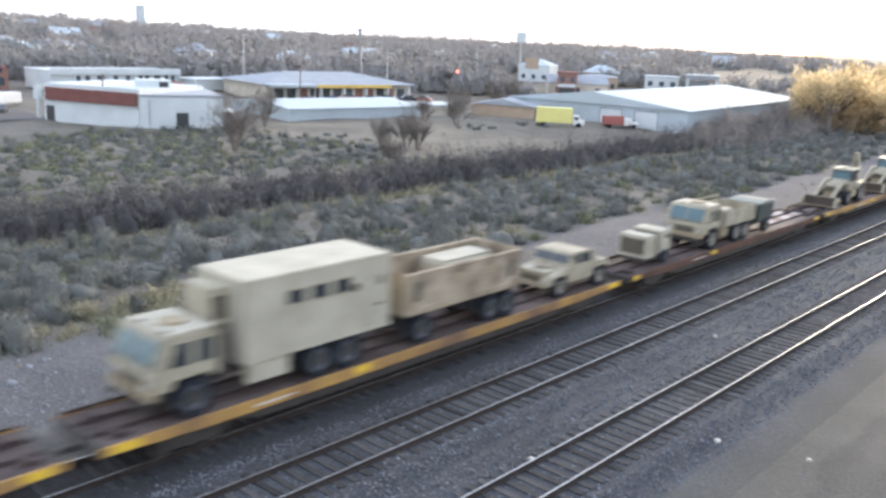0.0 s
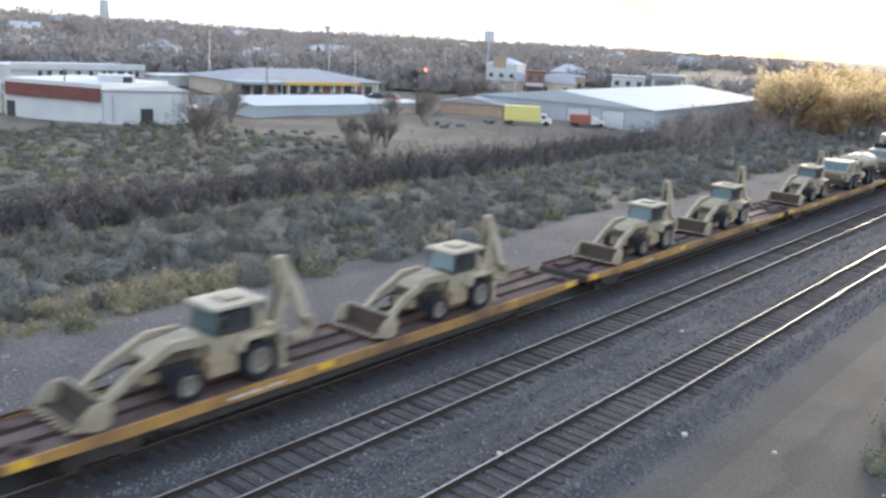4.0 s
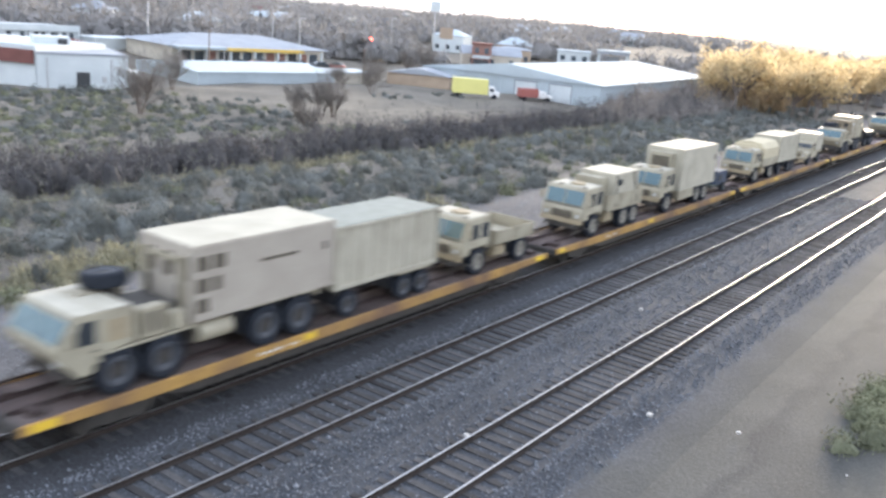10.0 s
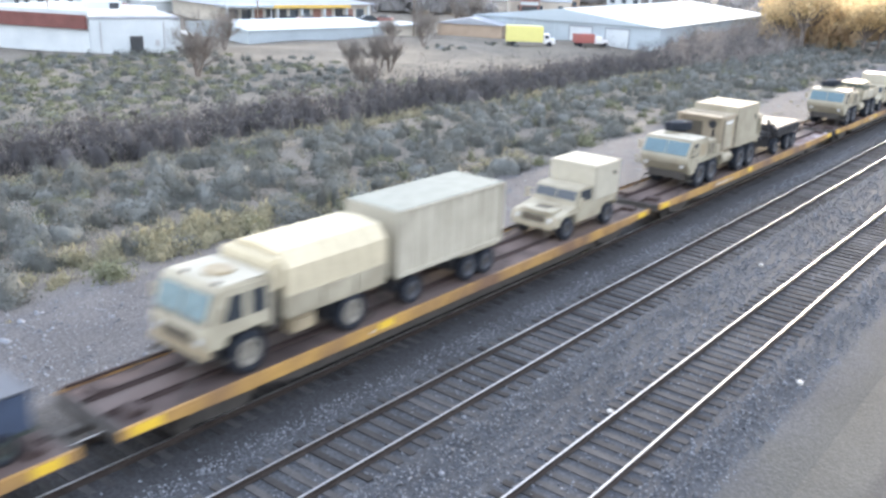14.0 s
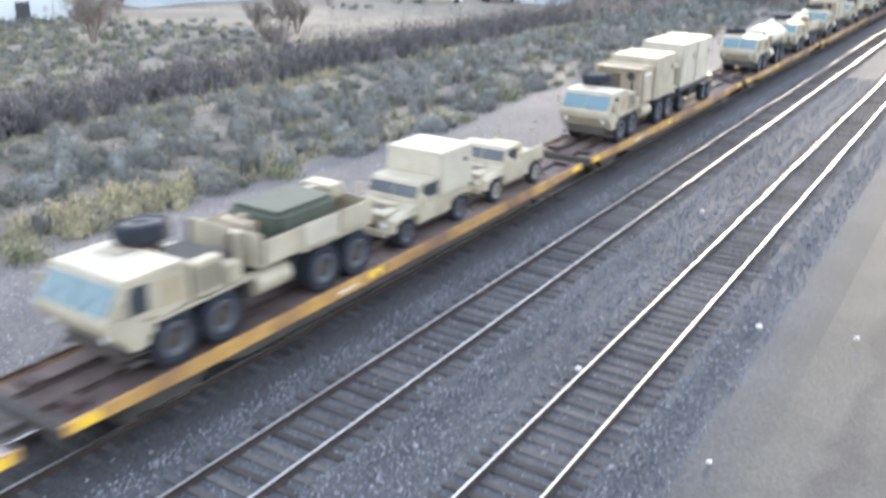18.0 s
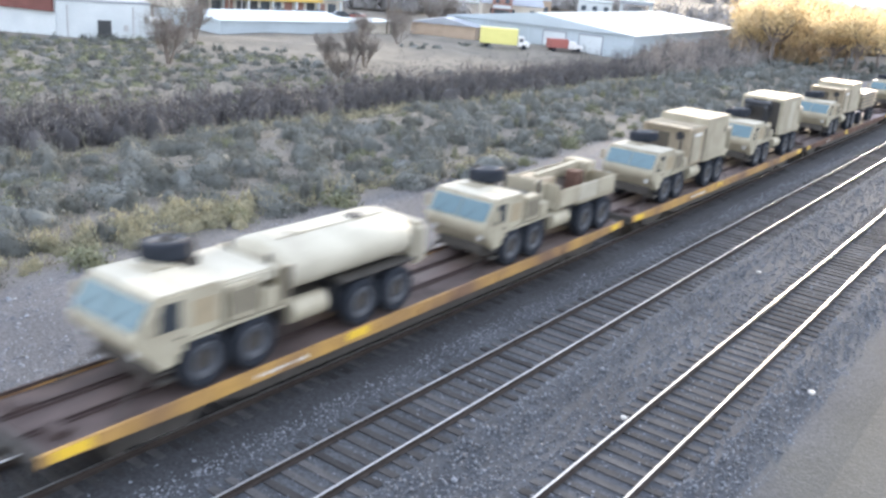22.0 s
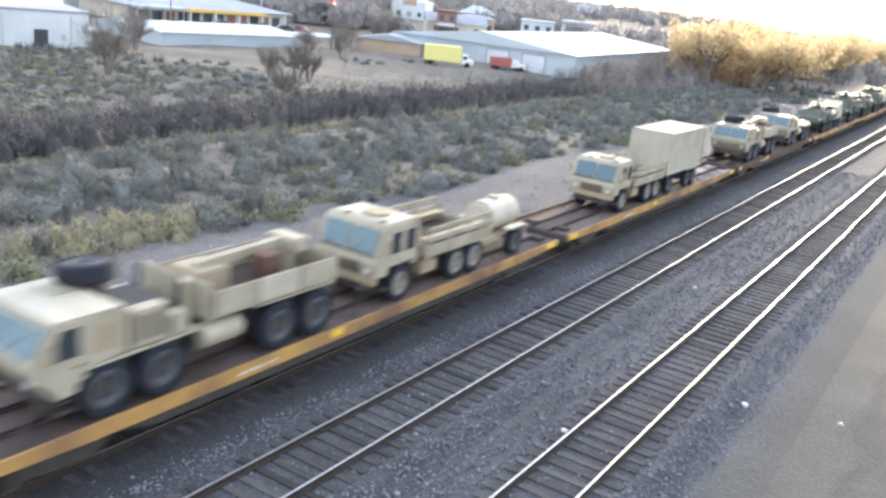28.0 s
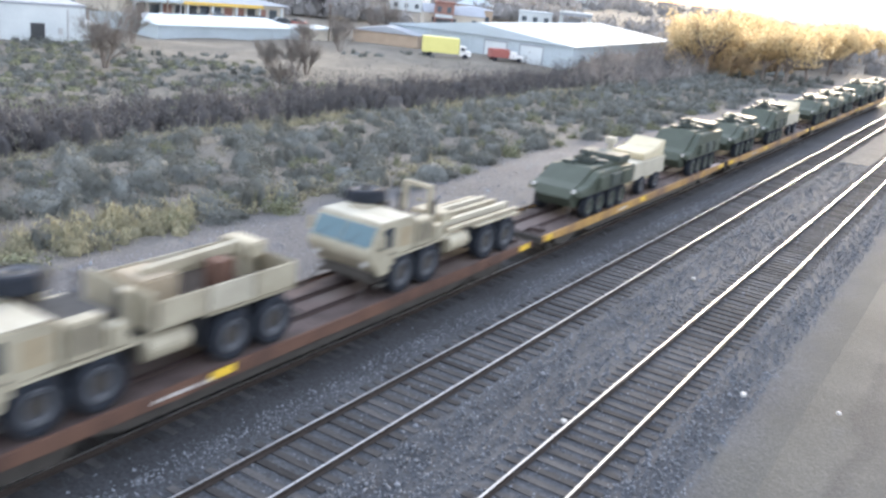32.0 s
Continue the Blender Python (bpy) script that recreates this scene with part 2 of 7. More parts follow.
def from_arrays(name, verts, faces, mat):
    me = bpy.data.meshes.new(name)
    verts = np.asarray(verts, dtype=np.float32)
    faces = np.asarray(faces, dtype=np.int32)
    k = faces.shape[1]
    me.vertices.add(len(verts))
    me.vertices.foreach_set("co", verts.ravel())
    me.loops.add(faces.size)
    me.loops.foreach_set("vertex_index", faces.ravel())
    me.polygons.add(len(faces))
    me.polygons.foreach_set("loop_start", np.arange(0, faces.size, k, dtype=np.int32))
    me.polygons.foreach_set("loop_total", np.full(len(faces), k, dtype=np.int32))
    me.update(calc_edges=True)
    me.materials.append(mat)
    return me


# ---- ground ----
def smooth_step(a, b, v):
    v = np.clip((v - a) / (b - a), 0, 1)
    return v * v * (3 - 2 * v)


def ground_z(x, y):
    """Height of the bare ground."""
    x, y = np.asarray(x, float), np.asarray(y, float)
    z = np.full(np.broadcast(x, y).shape, -0.75)
    z = z - 0.5 * smooth_step(-18, -26, x) - 1.2 * smooth_step(-34, -48, x) + 0.6 * smooth_step(-55, -75, x)
    z = z + 0.5 * smooth_step(3, 9, x)
    far = np.hypot(x, y)
    flatter = 1 - 0.8 * smooth_step(2.6, 4.6, y / np.maximum(-x, 1.0))          # the plain under the low sun
    z = z + 4.0 * flatter * smooth_step(170, 420, far) * smooth_step(-20, -150, x) + 3 * smooth_step(380, 900, far) * smooth_step(-100, -500, x)
    z = z + 5.0 * smooth_step(260, 480, far) * smooth_step(0.95, 0.3, y / np.maximum(-x, 1.0)) * (y > 0) * (x < 0)
    z = z + 0.22 * np.sin(x * 0.31 + 1.7 * np.sin(y * 0.11)) * np.sin(y * 0.23) * smooth_step(-22, -30, x)
    return z


def build_ground():
    xs = np.unique(np.concatenate([np.linspace(-3500, -400, 26), np.linspace(-400, -120, 30), np.linspace(-120, 20, 90), np.linspace(20, 200, 16), np.linspace(200, 2500, 10)]))
    ys = np.unique(np.concatenate([np.linspace(-1500, -60, 10), np.linspace(-60, 160, 110), np.linspace(160, 700, 40), np.linspace(700, 4000, 20)]))
    gx, gy = np.meshgrid(xs, ys)
    gz = ground_z(gx, gy)
    v = np.stack([gx.ravel(), gy.ravel(), gz.ravel()], 1)
    nx, ny = len(xs), len(ys)
    i = (np.arange(ny - 1)[:, None] * nx + np.arange(nx - 1)).ravel()
    me = from_arrays("ground", v, np.stack([i, i + 1, i + nx + 1, i + nx], 1), M_LAND)
    me.polygons.foreach_set("use_smooth", [True] * len(me.polygons))
    tagged(new("ground", me), "dry sandy ground with grey gravel by the line", "ground", kind="structure")


def land_material():
    """Bands of soil, gravel, ballast and packed dirt that run along the line, with ragged edges."""
    m = material("banded_land", (0.2, 0.2, 0.2), 0.93, scale=0.28, amount=0.5, bump=0.9, fine=9, spread=0.26)
    n, l = m.node_tree.nodes, m.node_tree.links
    mix = next(k for k in n if k.type == "MIX")
    co = next(k for k in n if k.type == "TEX_COORD")
    sep = n.new("ShaderNodeSeparateXYZ")
    l.new(co.outputs["Object"], sep.inputs[0])
    rag = n.new("ShaderNodeTexNoise")
    rag.inputs["Scale"].default_value, rag.inputs["Detail"].default_value = 0.45, 6.0
    l.new(co.outputs["Object"], rag.inputs["Vector"])
    off = n.new("ShaderNodeMapRange")
    off.inputs[3].default_value, off.inputs[4].default_value = -1.0, 1.0
    l.new(rag.outputs["Fac"], off.inputs[0])
    add = n.new("ShaderNodeMath")
    l.new(sep.outputs["X"], add.inputs[0]), l.new(off.outputs[0], add.inputs[1])
    pos = n.new("ShaderNodeMapRange")
    pos.inputs[1].default_value, pos.inputs[2].default_value = -60.0, 20.0
    l.new(add.outputs[0], pos.inputs[0])
    ramp = n.new("ShaderNodeValToRGB")
    e = ramp.color_ramp.elements
    # -12.4 to -7.7: the train's shade, with its grime, painted into the ballast
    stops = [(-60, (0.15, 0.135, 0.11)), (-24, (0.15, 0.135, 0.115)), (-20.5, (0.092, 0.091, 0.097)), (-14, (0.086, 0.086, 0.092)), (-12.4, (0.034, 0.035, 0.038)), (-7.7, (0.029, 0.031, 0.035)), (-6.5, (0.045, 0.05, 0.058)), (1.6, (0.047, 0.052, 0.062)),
             (2.6, (0.058, 0.062, 0.07)), (3.6, (0.061, 0.063, 0.06)), (5.3, (0.061, 0.063, 0.06)), (5.5, (0.04, 0.042, 0.044)), (5.85, (0.04, 0.042, 0.044)), (6.1, (0.058, 0.06, 0.058)), (7.4, (0.058, 0.059, 0.056)), (9.5, (0.08, 0.077, 0.065))]
    while len(e) < len(stops):
        e.new(0.5)
    for k, (x, c) in enumerate(stops):
        e[k].position, e[k].color = (x + 60) / 80, (*c, 1)
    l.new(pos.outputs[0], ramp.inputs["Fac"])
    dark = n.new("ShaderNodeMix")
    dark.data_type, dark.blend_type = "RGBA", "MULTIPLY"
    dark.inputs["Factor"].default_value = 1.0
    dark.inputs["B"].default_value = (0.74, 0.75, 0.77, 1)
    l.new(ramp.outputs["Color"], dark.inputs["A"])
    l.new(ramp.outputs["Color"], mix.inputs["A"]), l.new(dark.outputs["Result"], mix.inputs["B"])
    # single stones: each cell its own shade
    cell = n.new("ShaderNodeTexVoronoi")
    cell.inputs["Scale"].default_value = 15.0
    l.new(co.outputs["Object"], cell.inputs["Vector"])
    shade_of = n.new("ShaderNodeMapRange")
    shade_of.inputs[3].default_value, shade_of.inputs[4].default_value = 0.62, 1.38
    grey = n.new("ShaderNodeSeparateColor")
    l.new(cell.outputs["Color"], grey.inputs[0])
    l.new(grey.outputs[0], shade_of.inputs[0])
    packed = n.new("ShaderNodeMapRange")                 # fewer loose stones on the dirt road
    packed.inputs[1].default_value, packed.inputs[2].default_value = 2.2, 3.6
    packed.inputs[3].default_value, packed.inputs[4].default_value = 1.0, 0.3
    l.new(add.outputs[0], packed.inputs[0])
    even = n.new("ShaderNodeMix")
    even.inputs["A"].default_value = 1.0
    l.new(packed.outputs[0], even.inputs["Factor"]), l.new(shade_of.outputs[0], even.inputs["B"])
    hsv = next(k for k in n if k.type == "HUE_SAT")
    times = n.new("ShaderNodeMath")
    times.operation = "MULTIPLY"
    l.new(hsv.inputs["Value"].links[0].from_socket, times.inputs[0]), l.new(even.outputs["Result"], times.inputs[1])
    l.new(times.outputs[0], hsv.inputs["Value"])
    return m


M_LAND = land_material()
build_ground()


def strip(name, profile, y0, y1, mat, label, cat):
    """A long body with the cross-section profile (x, z), from y0 to y1."""
    ys = np.linspace(y0, y1, 40)
    p = np.array(profile)
    v = np.array([(x, y, z) for y in ys for x, z in p])
    k = len(p)
    i = (np.arange(len(ys) - 1)[:, None] * k + np.arange(k - 1)).ravel()
    return tagged(new(name, from_arrays(name, v, np.stack([i, i + 1, i + k + 1, i + k], 1), mat)), label, cat, kind="structure")


BED = -0.205
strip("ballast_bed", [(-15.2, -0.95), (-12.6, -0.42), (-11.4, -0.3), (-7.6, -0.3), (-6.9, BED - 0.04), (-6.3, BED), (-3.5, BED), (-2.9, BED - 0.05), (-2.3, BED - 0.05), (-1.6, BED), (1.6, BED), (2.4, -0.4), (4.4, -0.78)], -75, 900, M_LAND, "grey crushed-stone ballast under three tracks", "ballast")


def rail_profile(z):
    return [(-0.07, z - 0.17), (-0.07, z - 0.155), (-0.012, z - 0.13), (-0.012, z - 0.05), (-0.036, z - 0.04), (-0.036, z - 0.004)], \
           [(0.036, z - 0.004), (0.036, z - 0.04), (0.012, z - 0.05), (0.012, z - 0.13), (0.07, z - 0.155), (0.07, z - 0.17)]


TIE_MESH = {}


def build_track(name, xc, top, first, near_end, last, label):
    track = tagged(new(name), label, "railway track", kind="structure")
    track.location = (xc, 0, 0)
    for side in (-1, 1):
        a, b = rail_profile(top)
        bm = bmesh.new()
        prof = a + b
        for y0, y1 in ((-70.0, last),):
            va = [bm.verts.new((side * GAUGE + x, y0, z)) for x, z in prof]
            vb = [bm.verts.new((side * GAUGE + x, y1, z)) for x, z in prof]
            for i in range(len(prof) - 1):
                bm.faces.new((va[i], va[i + 1], vb[i + 1], vb[i]))
        rail = part("rail", bm, M_RAIL_SIDE, track, "rusty steel rail with a polished head")
        part("rail_head", boxes((side * GAUGE - 0.031, side * GAUGE + 0.031, -70.0, last, top - 0.012, top), bevel=0.004), M_RAIL, rail, "polished running surface")
    if "tie" not in TIE_MESH:
        TIE_MESH["tie"] = mesh_of("sleeper", boxes((-1.3, 1.3, -0.115, 0.115, -0.17, 0.0), bevel=0.012), M_TIE)
        TIE_MESH["plate"] = mesh_of("tie_plate", boxes((-0.17, 0.17, -0.09, 0.09, 0, 0.014)), M_RAIL_SIDE)
    rnd = random.Random(xc)
    y, rest = -70.0 + (first % 0.52), bmesh.new()
    while y < last:
        z = top - 0.172
        if first < y < near_end:
            tie = part("sleeper", TIE_MESH["tie"], None, track, at=pose(rnd.uniform(-.04, .04), y, z + rnd.uniform(-.012, .008), 0, 0, rnd.uniform(-.8, .8)))
        else:
            add_box(rest, -1.3, 1.3, y - 0.115, y + 0.115, z - 0.17, z)
        y += 0.52
    tagged(part("sleepers_far", rest, M_TIE, track), kind="stuff")


build_track("track_near", TRACK_C, 0.0, 8.0, 100.0, 420.0, "railway track on dark wooden sleepers with bright rails")
build_track("track_middle", TRACK_B, 0.0, 8.0, 110.0, 420.0, "railway track on dark wooden sleepers with bright rails")
build_track("track_loaded", TRACK_A, RAIL_A, 4.0, 125.0, 700.0, "railway track that carries the passing train")

# ---- moving things: each entry is (thing, y of its front at the start) ----
TRAIN = []


def put(ob, y, dx=0.0, z=DECK, size=1.0):
    ob.scale = (size, size, size)
    ob.location = (TRACK_A + dx, y, z)
    TRAIN.append((ob, TRACK_A + dx, y, z))
    return ob


# ---- flat wagons ----
WHEELSET = {}


def flat_wagon(length, sill, deck, label, seed, rails=None):
    """A long flat wagon, front end at y = 0, deck top at z = 0."""
    rnd = random.Random(seed)
    w = thing("flat_wagon", label, "flat wagon", "flat wagons of the train")
    h = 1.40
    body = bmesh.new()
    add_box(body, -h + 0.06, h - 0.06, 0.05, length - 0.05, -0.16, -0.05)
    add_box(body, -0.35, 0.35, 0.3, length - 0.3, -0.72, -0.15)
    # girder drawn wide and dark to stand for the shade below the deck
    add_prism(body, [(0.0, -0.1), (0.0, -0.35), (4.2, -0.42), (5.4, -0.7), (length - 5.4, -0.7), (length - 4.2, -0.45), (length, -0.35), (length, -0.1)], -1.24, 1.24)
    part("underframe", body, M_CHASSIS, w, "dark steel underframe, widened to fill in the shade")
    for s in (-1, 1):
        bm = bmesh.new()
        x = s * h
        pts = [(0.0, 0.05), (0.0, -0.22), (3.5, -0.33), (length - 3.5, -0.33), (length, -0.22), (length, 0.05)]
        add_prism(bm, pts, x - 0.05, x + 0.05, 0.015)
        side = part("side_sill", bm, sill, w, "yellow painted side sill" if sill is M_YELLOW else "rusty side sill")
        if s == 1:
            y = rnd.uniform(1.5, 3)
            while y < length - 1.5:
                part("stake_pocket", boxes((x + 0.052, x + 0.075, y, y + 0.16, -0.27, -0.08)), sill, side)
                y += rnd.uniform(1.6, 2.6)
            bm = bmesh.new()
            y = rnd.uniform(5, 9)
            for k in range(rnd.randint(6, 11)):
                a = rnd.uniform(0.06, 0.16)
                add_box(bm, x + 0.052, x + 0.056, y, y + a, -0.2 + rnd.uniform(-.02, .02), -0.09 - rnd.uniform(0, .03))
                y += a + rnd.uniform(0.04, 0.1)
            tagged(part("lettering", bm, M_WHITE_MARK, side, "white unreadable lettering"), kind="stuff")
            for y in (0.25, length * rnd.uniform(.3, .45), length - 1.1):
                part("reflector_patch", boxes((x + 0.052, x + 0.057, y, y + rnd.uniform(.5, .9), -0.2, 0.03)), M_BRIGHT_YELLOW, side, "bright yellow patch")
    n, gap = 3, 0.2
    wd = (2 * h - 0.1 - 2 * gap) / n
    for k in range(n):
        x0 = -h + 0.05 + k * (wd + gap)
        for j in range(4):
            y0, y1 = 0.15 + j * (length - 0.3) / 4, 0.15 + (j + 1) * (length - 0.3) / 4 - 0.02
            part("deck_panel", boxes((x0, x0 + wd, y0, y1, -0.05, 0.0), bevel=0.008), (M_DECK_PALE if j == 3 and seed in (2, 5, 9, 14, 16, 18) else deck) if (k * 7 + j * 3 + seed) % 5 else M_DECK_LIGHT, w)
    for k in range(2):
        x0 = -h + 0.05 + wd + k * (wd + gap)
        part("tie_down_channel", boxes((x0 + 0.02, x0 + gap - 0.02, 0.2, length - 0.2, -0.045, -0.02)), M_CHANNEL, w, "dark chain channel")
        for e in (x0 + 0.005, x0 + gap - 0.035):
            part("channel_lip", boxes((e, e + 0.03, 0.2, length - 0.2, -0.045, 0.06)), M_CHANNEL, w)
    part("edge_rail", boxes((-h - 0.02, -h + 0.05, 0.1, length - 0.1, 0.05, 0.14), bevel=0.01), M_CHANNEL, w, "dark rail along the deck's edge")
    for y in (0.5, length - 0.95):
        for s in (-1, 1):
            part("end_stop", boxes((s * 0.75 - 0.3, s * 0.75 + 0.3, y, y + 0.45, 0.0, 0.16), bevel=0.03), M_CHANNEL, w, "dark end stop")
    if "truck" not in WHEELSET:
        bm = bmesh.new()
        for s in (-1, 1):
            add_prism(bm, [(-1.15, -0.55), (-0.85, -0.45), (-0.35, -0.42), (0.35, -0.42), (0.85, -0.45), (1.15, -0.55), (1.1, -0.72), (0.45, -0.9), (-0.45, -0.9), (-1.1, -0.72)], s * 1.02 - 0.07, s * 1.02 + 0.07, 0.02)
        add_box(bm, -1.0, 1.0, -0.25, 0.25, -0.75, -0.5)
        WHEELSET["truck"] = mesh_of("bogie_frame", bm, M_CHASSIS)
        bm = bmesh.new()
        add_cyl(bm, (0, 0, 0), 0.08, 2.2, "x", 10)
        for s in (-1, 1):
            add_cyl(bm, (s * 0.75, 0, 0), 0.42, 0.13, "x", 24)
        WHEELSET["axle"] = mesh_of("wheelset", bm, M_CHASSIS)
    for y in (3.0, length - 3.0):
        b = part("bogie_frame", WHEELSET["truck"], None, w, "dark cast bogie", at=pose(0, y, 0))
        for d in (-0.88, 0.88):
            part("wheelset", WHEELSET["axle"], None, b, at=pose(0, d, -1.15 + 0.42))
    for y, s in ((0.0, -1), (length, 1)):
        bm = bmesh.new()
        add_box(bm, -0.14, 0.14, y, y + s * 0.5, -0.45, -0.25, bevel=0.02) if s > 0 else add_box(bm, -0.14, 0.14, y - 0.5, y, -0.45, -0.25, bevel=0.02)
        add_box(bm, -h, h, y - 0.06, y + 0.06, -0.3, -0.02)
        part("coupler", bm, M_CHASSIS, w, "steel coupler and end sill")
    return w


JOINTS = [-15.3, 12.3, 40.0, 67.4, 95.7, 124.1, 152.0, 179.4, 207.2, 235.0, 263.1, 290.3, 317.1, 344.2, 371.5, 399.6, 427.0, 454.4, 480.4, 508.0, 535.5, 563.0, 590.5]
for k in range(len(JOINTS) - 1):
    a, b = JOINTS[k] + 0.5, JOINTS[k + 1] - 0.5
    rust = k in (2, 14, 17)
    wg = flat_wagon(b - a, M_RUST if rust else M_YELLOW, M_DECK, "long flat wagon with rusty sides and a worn board deck" if rust else "long flat wagon with yellow side sills and a worn board deck", k)
    put(wg, a)


# ---- vehicles on the wagons: front at y = 0, standing on z = 0 ----
WHEELS = {}


def wheels(parent, ys, r, half, width=0.36, rim=M_RIM):
    key = (r, width, rim.name)
    if key not in WHEELS:
        bm = bmesh.new()
        seg = 32
        prof = [(0.58 * r, -width / 2 + 0.03), (0.80 * r, -width / 2), (0.95 * r, -width / 2 + 0.02), (r, -width / 2 + 0.08), (r, width / 2 - 0.08), (0.95 * r, width / 2 - 0.02), (0.80 * r, width / 2), (0.58 * r, width / 2 - 0.03)]
        rings = [[bm.verts.new((x, a * math.cos(6.2832 * i / seg), a * math.sin(6.2832 * i / seg))) for i in range(seg)] for a, x in prof]
        for j in range(len(prof) - 1):
            for i in range(seg):
                bm.faces.new((rings[j][i], rings[j + 1][i], rings[j + 1][(i + 1) % seg], rings[j][(i + 1) % seg]))
        for j in (3, 4):                                       # tread lugs
            for i in range(0, seg, 2):
                for w in (rings[j][i],):
                    w.co.y, w.co.z = w.co.y * 0.965, w.co.z * 0.965
        bmesh.ops.recalc_face_normals(bm, faces=bm.faces)
        tyre = mesh_of("tyre", bm, M_TYRE)
        bm = bmesh.new()
        ring = [(0.64 * r, 0.44 * width), (0.6 * r, 0.5 * width), (0.42 * r, 0.42 * width), (0.38 * r, 0.3 * width)]
        for side in (-1, 1):
            loops = [[bm.verts.new((side * x, a * math.cos(6.2832 * i / 20), a * math.sin(6.2832 * i / 20))) for i in range(20)] for a, x in ring]
            for p, q in zip(loops, loops[1:]):
                for i in range(20):
                    bm.faces.new((p[i], q[i], q[(i + 1) % 20], p[(i + 1) % 20]) if side < 0 else (p[i], p[(i + 1) % 20], q[(i + 1) % 20], q[i]))
        bmesh.ops.recalc_face_normals(bm, faces=bm.faces)
        ring_mesh = mesh_of("rim", bm, rim)
        bm = bmesh.new()
        add_cyl(bm, (0, 0, 0), 0.4 * r, width * 0.66, "x", 16, bevel=0.06)
        WHEELS[key] = tyre, ring_mesh, mesh_of("hub", bm, rim if rim is M_RIM_PALE else M_CHASSIS)
    for y in ys:
        for s in (-1, 1):
            w = part("wheel", WHEELS[key][0], None, parent, "dark off-road tyre", at=pose(s * half, y, r))
            part("rim", WHEELS[key][1], None, w, "dusty rim")
            part("hub", WHEELS[key][2], None, w, "rounded hub")


def chains(parent, y0, y1, z=0.75, half=0.8, reach=0.9):
    """Taut tie-down chains from the frame ends down to the wagon deck."""
    for y, d in ((y0, -reach), (y1, reach)):
        for s in (-1, 1):
            bm = bmesh.new()
            add_bar(bm, (s * half, y, z), (s * (half + 0.3), y + d, 0.02), 0.035)
            part("tie_down_chain", bm, M_CHASSIS, parent, "taut dark tie-down chain")


# black blocks added between the wheels in place of shade
def wheel_shade(parent, *spans, top=1.22, half=0.8):
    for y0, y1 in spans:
        part("wheel_shade_block", boxes((-half, half, y0, y1, 0.42, top), bevel=0.03), M_BLACK, parent, "black block for the shade around wheels and axles")


def pane(parent, name, corners, mat, thick=0.02):
    """A flat pane through four corners, with a little thickness outwards."""
    bm = bmesh.new()
    c = [Vector(p) for p in corners]
    n = (c[1] - c[0]).cross(c[3] - c[0]).normalized() * thick
    a = [bm.verts.new(p) for p in c]
    b = [bm.verts.new(p + n) for p in c]
    bm.faces.new(a[::-1]), bm.faces.new(b)
    for i in range(4):
        bm.faces.new((a[i], a[(i + 1) % 4], b[(i + 1) % 4], b[i]))
    bmesh.ops.recalc_face_normals(bm, faces=bm.faces)
    return part(name, bm, mat, parent)


def mirrors(parent, y, z, half, mat):
    for s in (-1, 1):
        bm = bmesh.new()
        add_box(bm, s * (half + 0.2) - 0.09, s * (half + 0.2) + 0.09, y - 0.05, y + 0.03, z - 0.2, z + 0.2, 0.02)
        add_bar(bm, (s * (half - 0.02), y + 0.15, z + 0.15), (s * (half + 0.2), y, z + 0.15), 0.03)
        add_bar(bm, (s * (half - 0.02), y + 0.15, z - 0.15), (s * (half + 0.2), y, z - 0.15), 0.03)
        part("mirror", bm, mat, parent, "wing mirror on bars")


def headlights(parent, y, z, half):
    for s in (-1, 1):
        bm = bmesh.new()
        add_cyl(bm, (s * half, y, z), 0.1, 0.06, "y", 14, bevel=0.01)
        part("headlight", bm, M_LAMP, parent, "round headlight")


M_LAMP = material("headlight_glass", (0.6, 0.6, 0.58), 0.2, scale=8, amount=0.2)
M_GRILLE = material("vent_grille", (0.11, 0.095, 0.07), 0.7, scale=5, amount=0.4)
M_CANVAS = material("tan_canvas", (0.55, 0.49, 0.35), 0.9, scale=1.5, amount=0.18, bump=0.5, fine=9)
M_ALLOY = material("grey_alloy_panels", (0.15, 0.157, 0.175), 0.7, 0.1, scale=1, amount=0.2)
M_DECK_SHEET = material("dark_grey_deck_sheet", (0.12, 0.13, 0.15), 0.6, 0.2, scale=1, amount=0.25)
# dark brown that puts shade into the truck beds and the loader bucket
M_INSIDE_SHADE = material("inside_shade_steel", (0.065, 0.05, 0.04), 0.9, scale=3, amount=0.4, bump=0.4, fine=10)
M_RIM_PALE = material("dusty_tan_rim", (0.25, 0.235, 0.2), 0.7, scale=6, amount=0.4, fine=30)
M_TAN_MID = material("brown_tan_paint_and_shade", (0.335, 0.28, 0.2), 0.65, scale=1.2, amount=0.25, fine=20)
# tan greyed to carry the shade on the container's sides
M_TAN_SHADED = material("shaded_tan_panel", (0.405, 0.37, 0.315), 0.65, scale=0.9, amount=0.2, fine=15, second=(0.33, 0.295, 0.25))
M_DUST = material("dusty_brown_tub", (0.38, 0.325, 0.24), 0.8, scale=1.1, amount=0.4, fine=8, second=(0.19, 0.15, 0.11), spread=0.3)


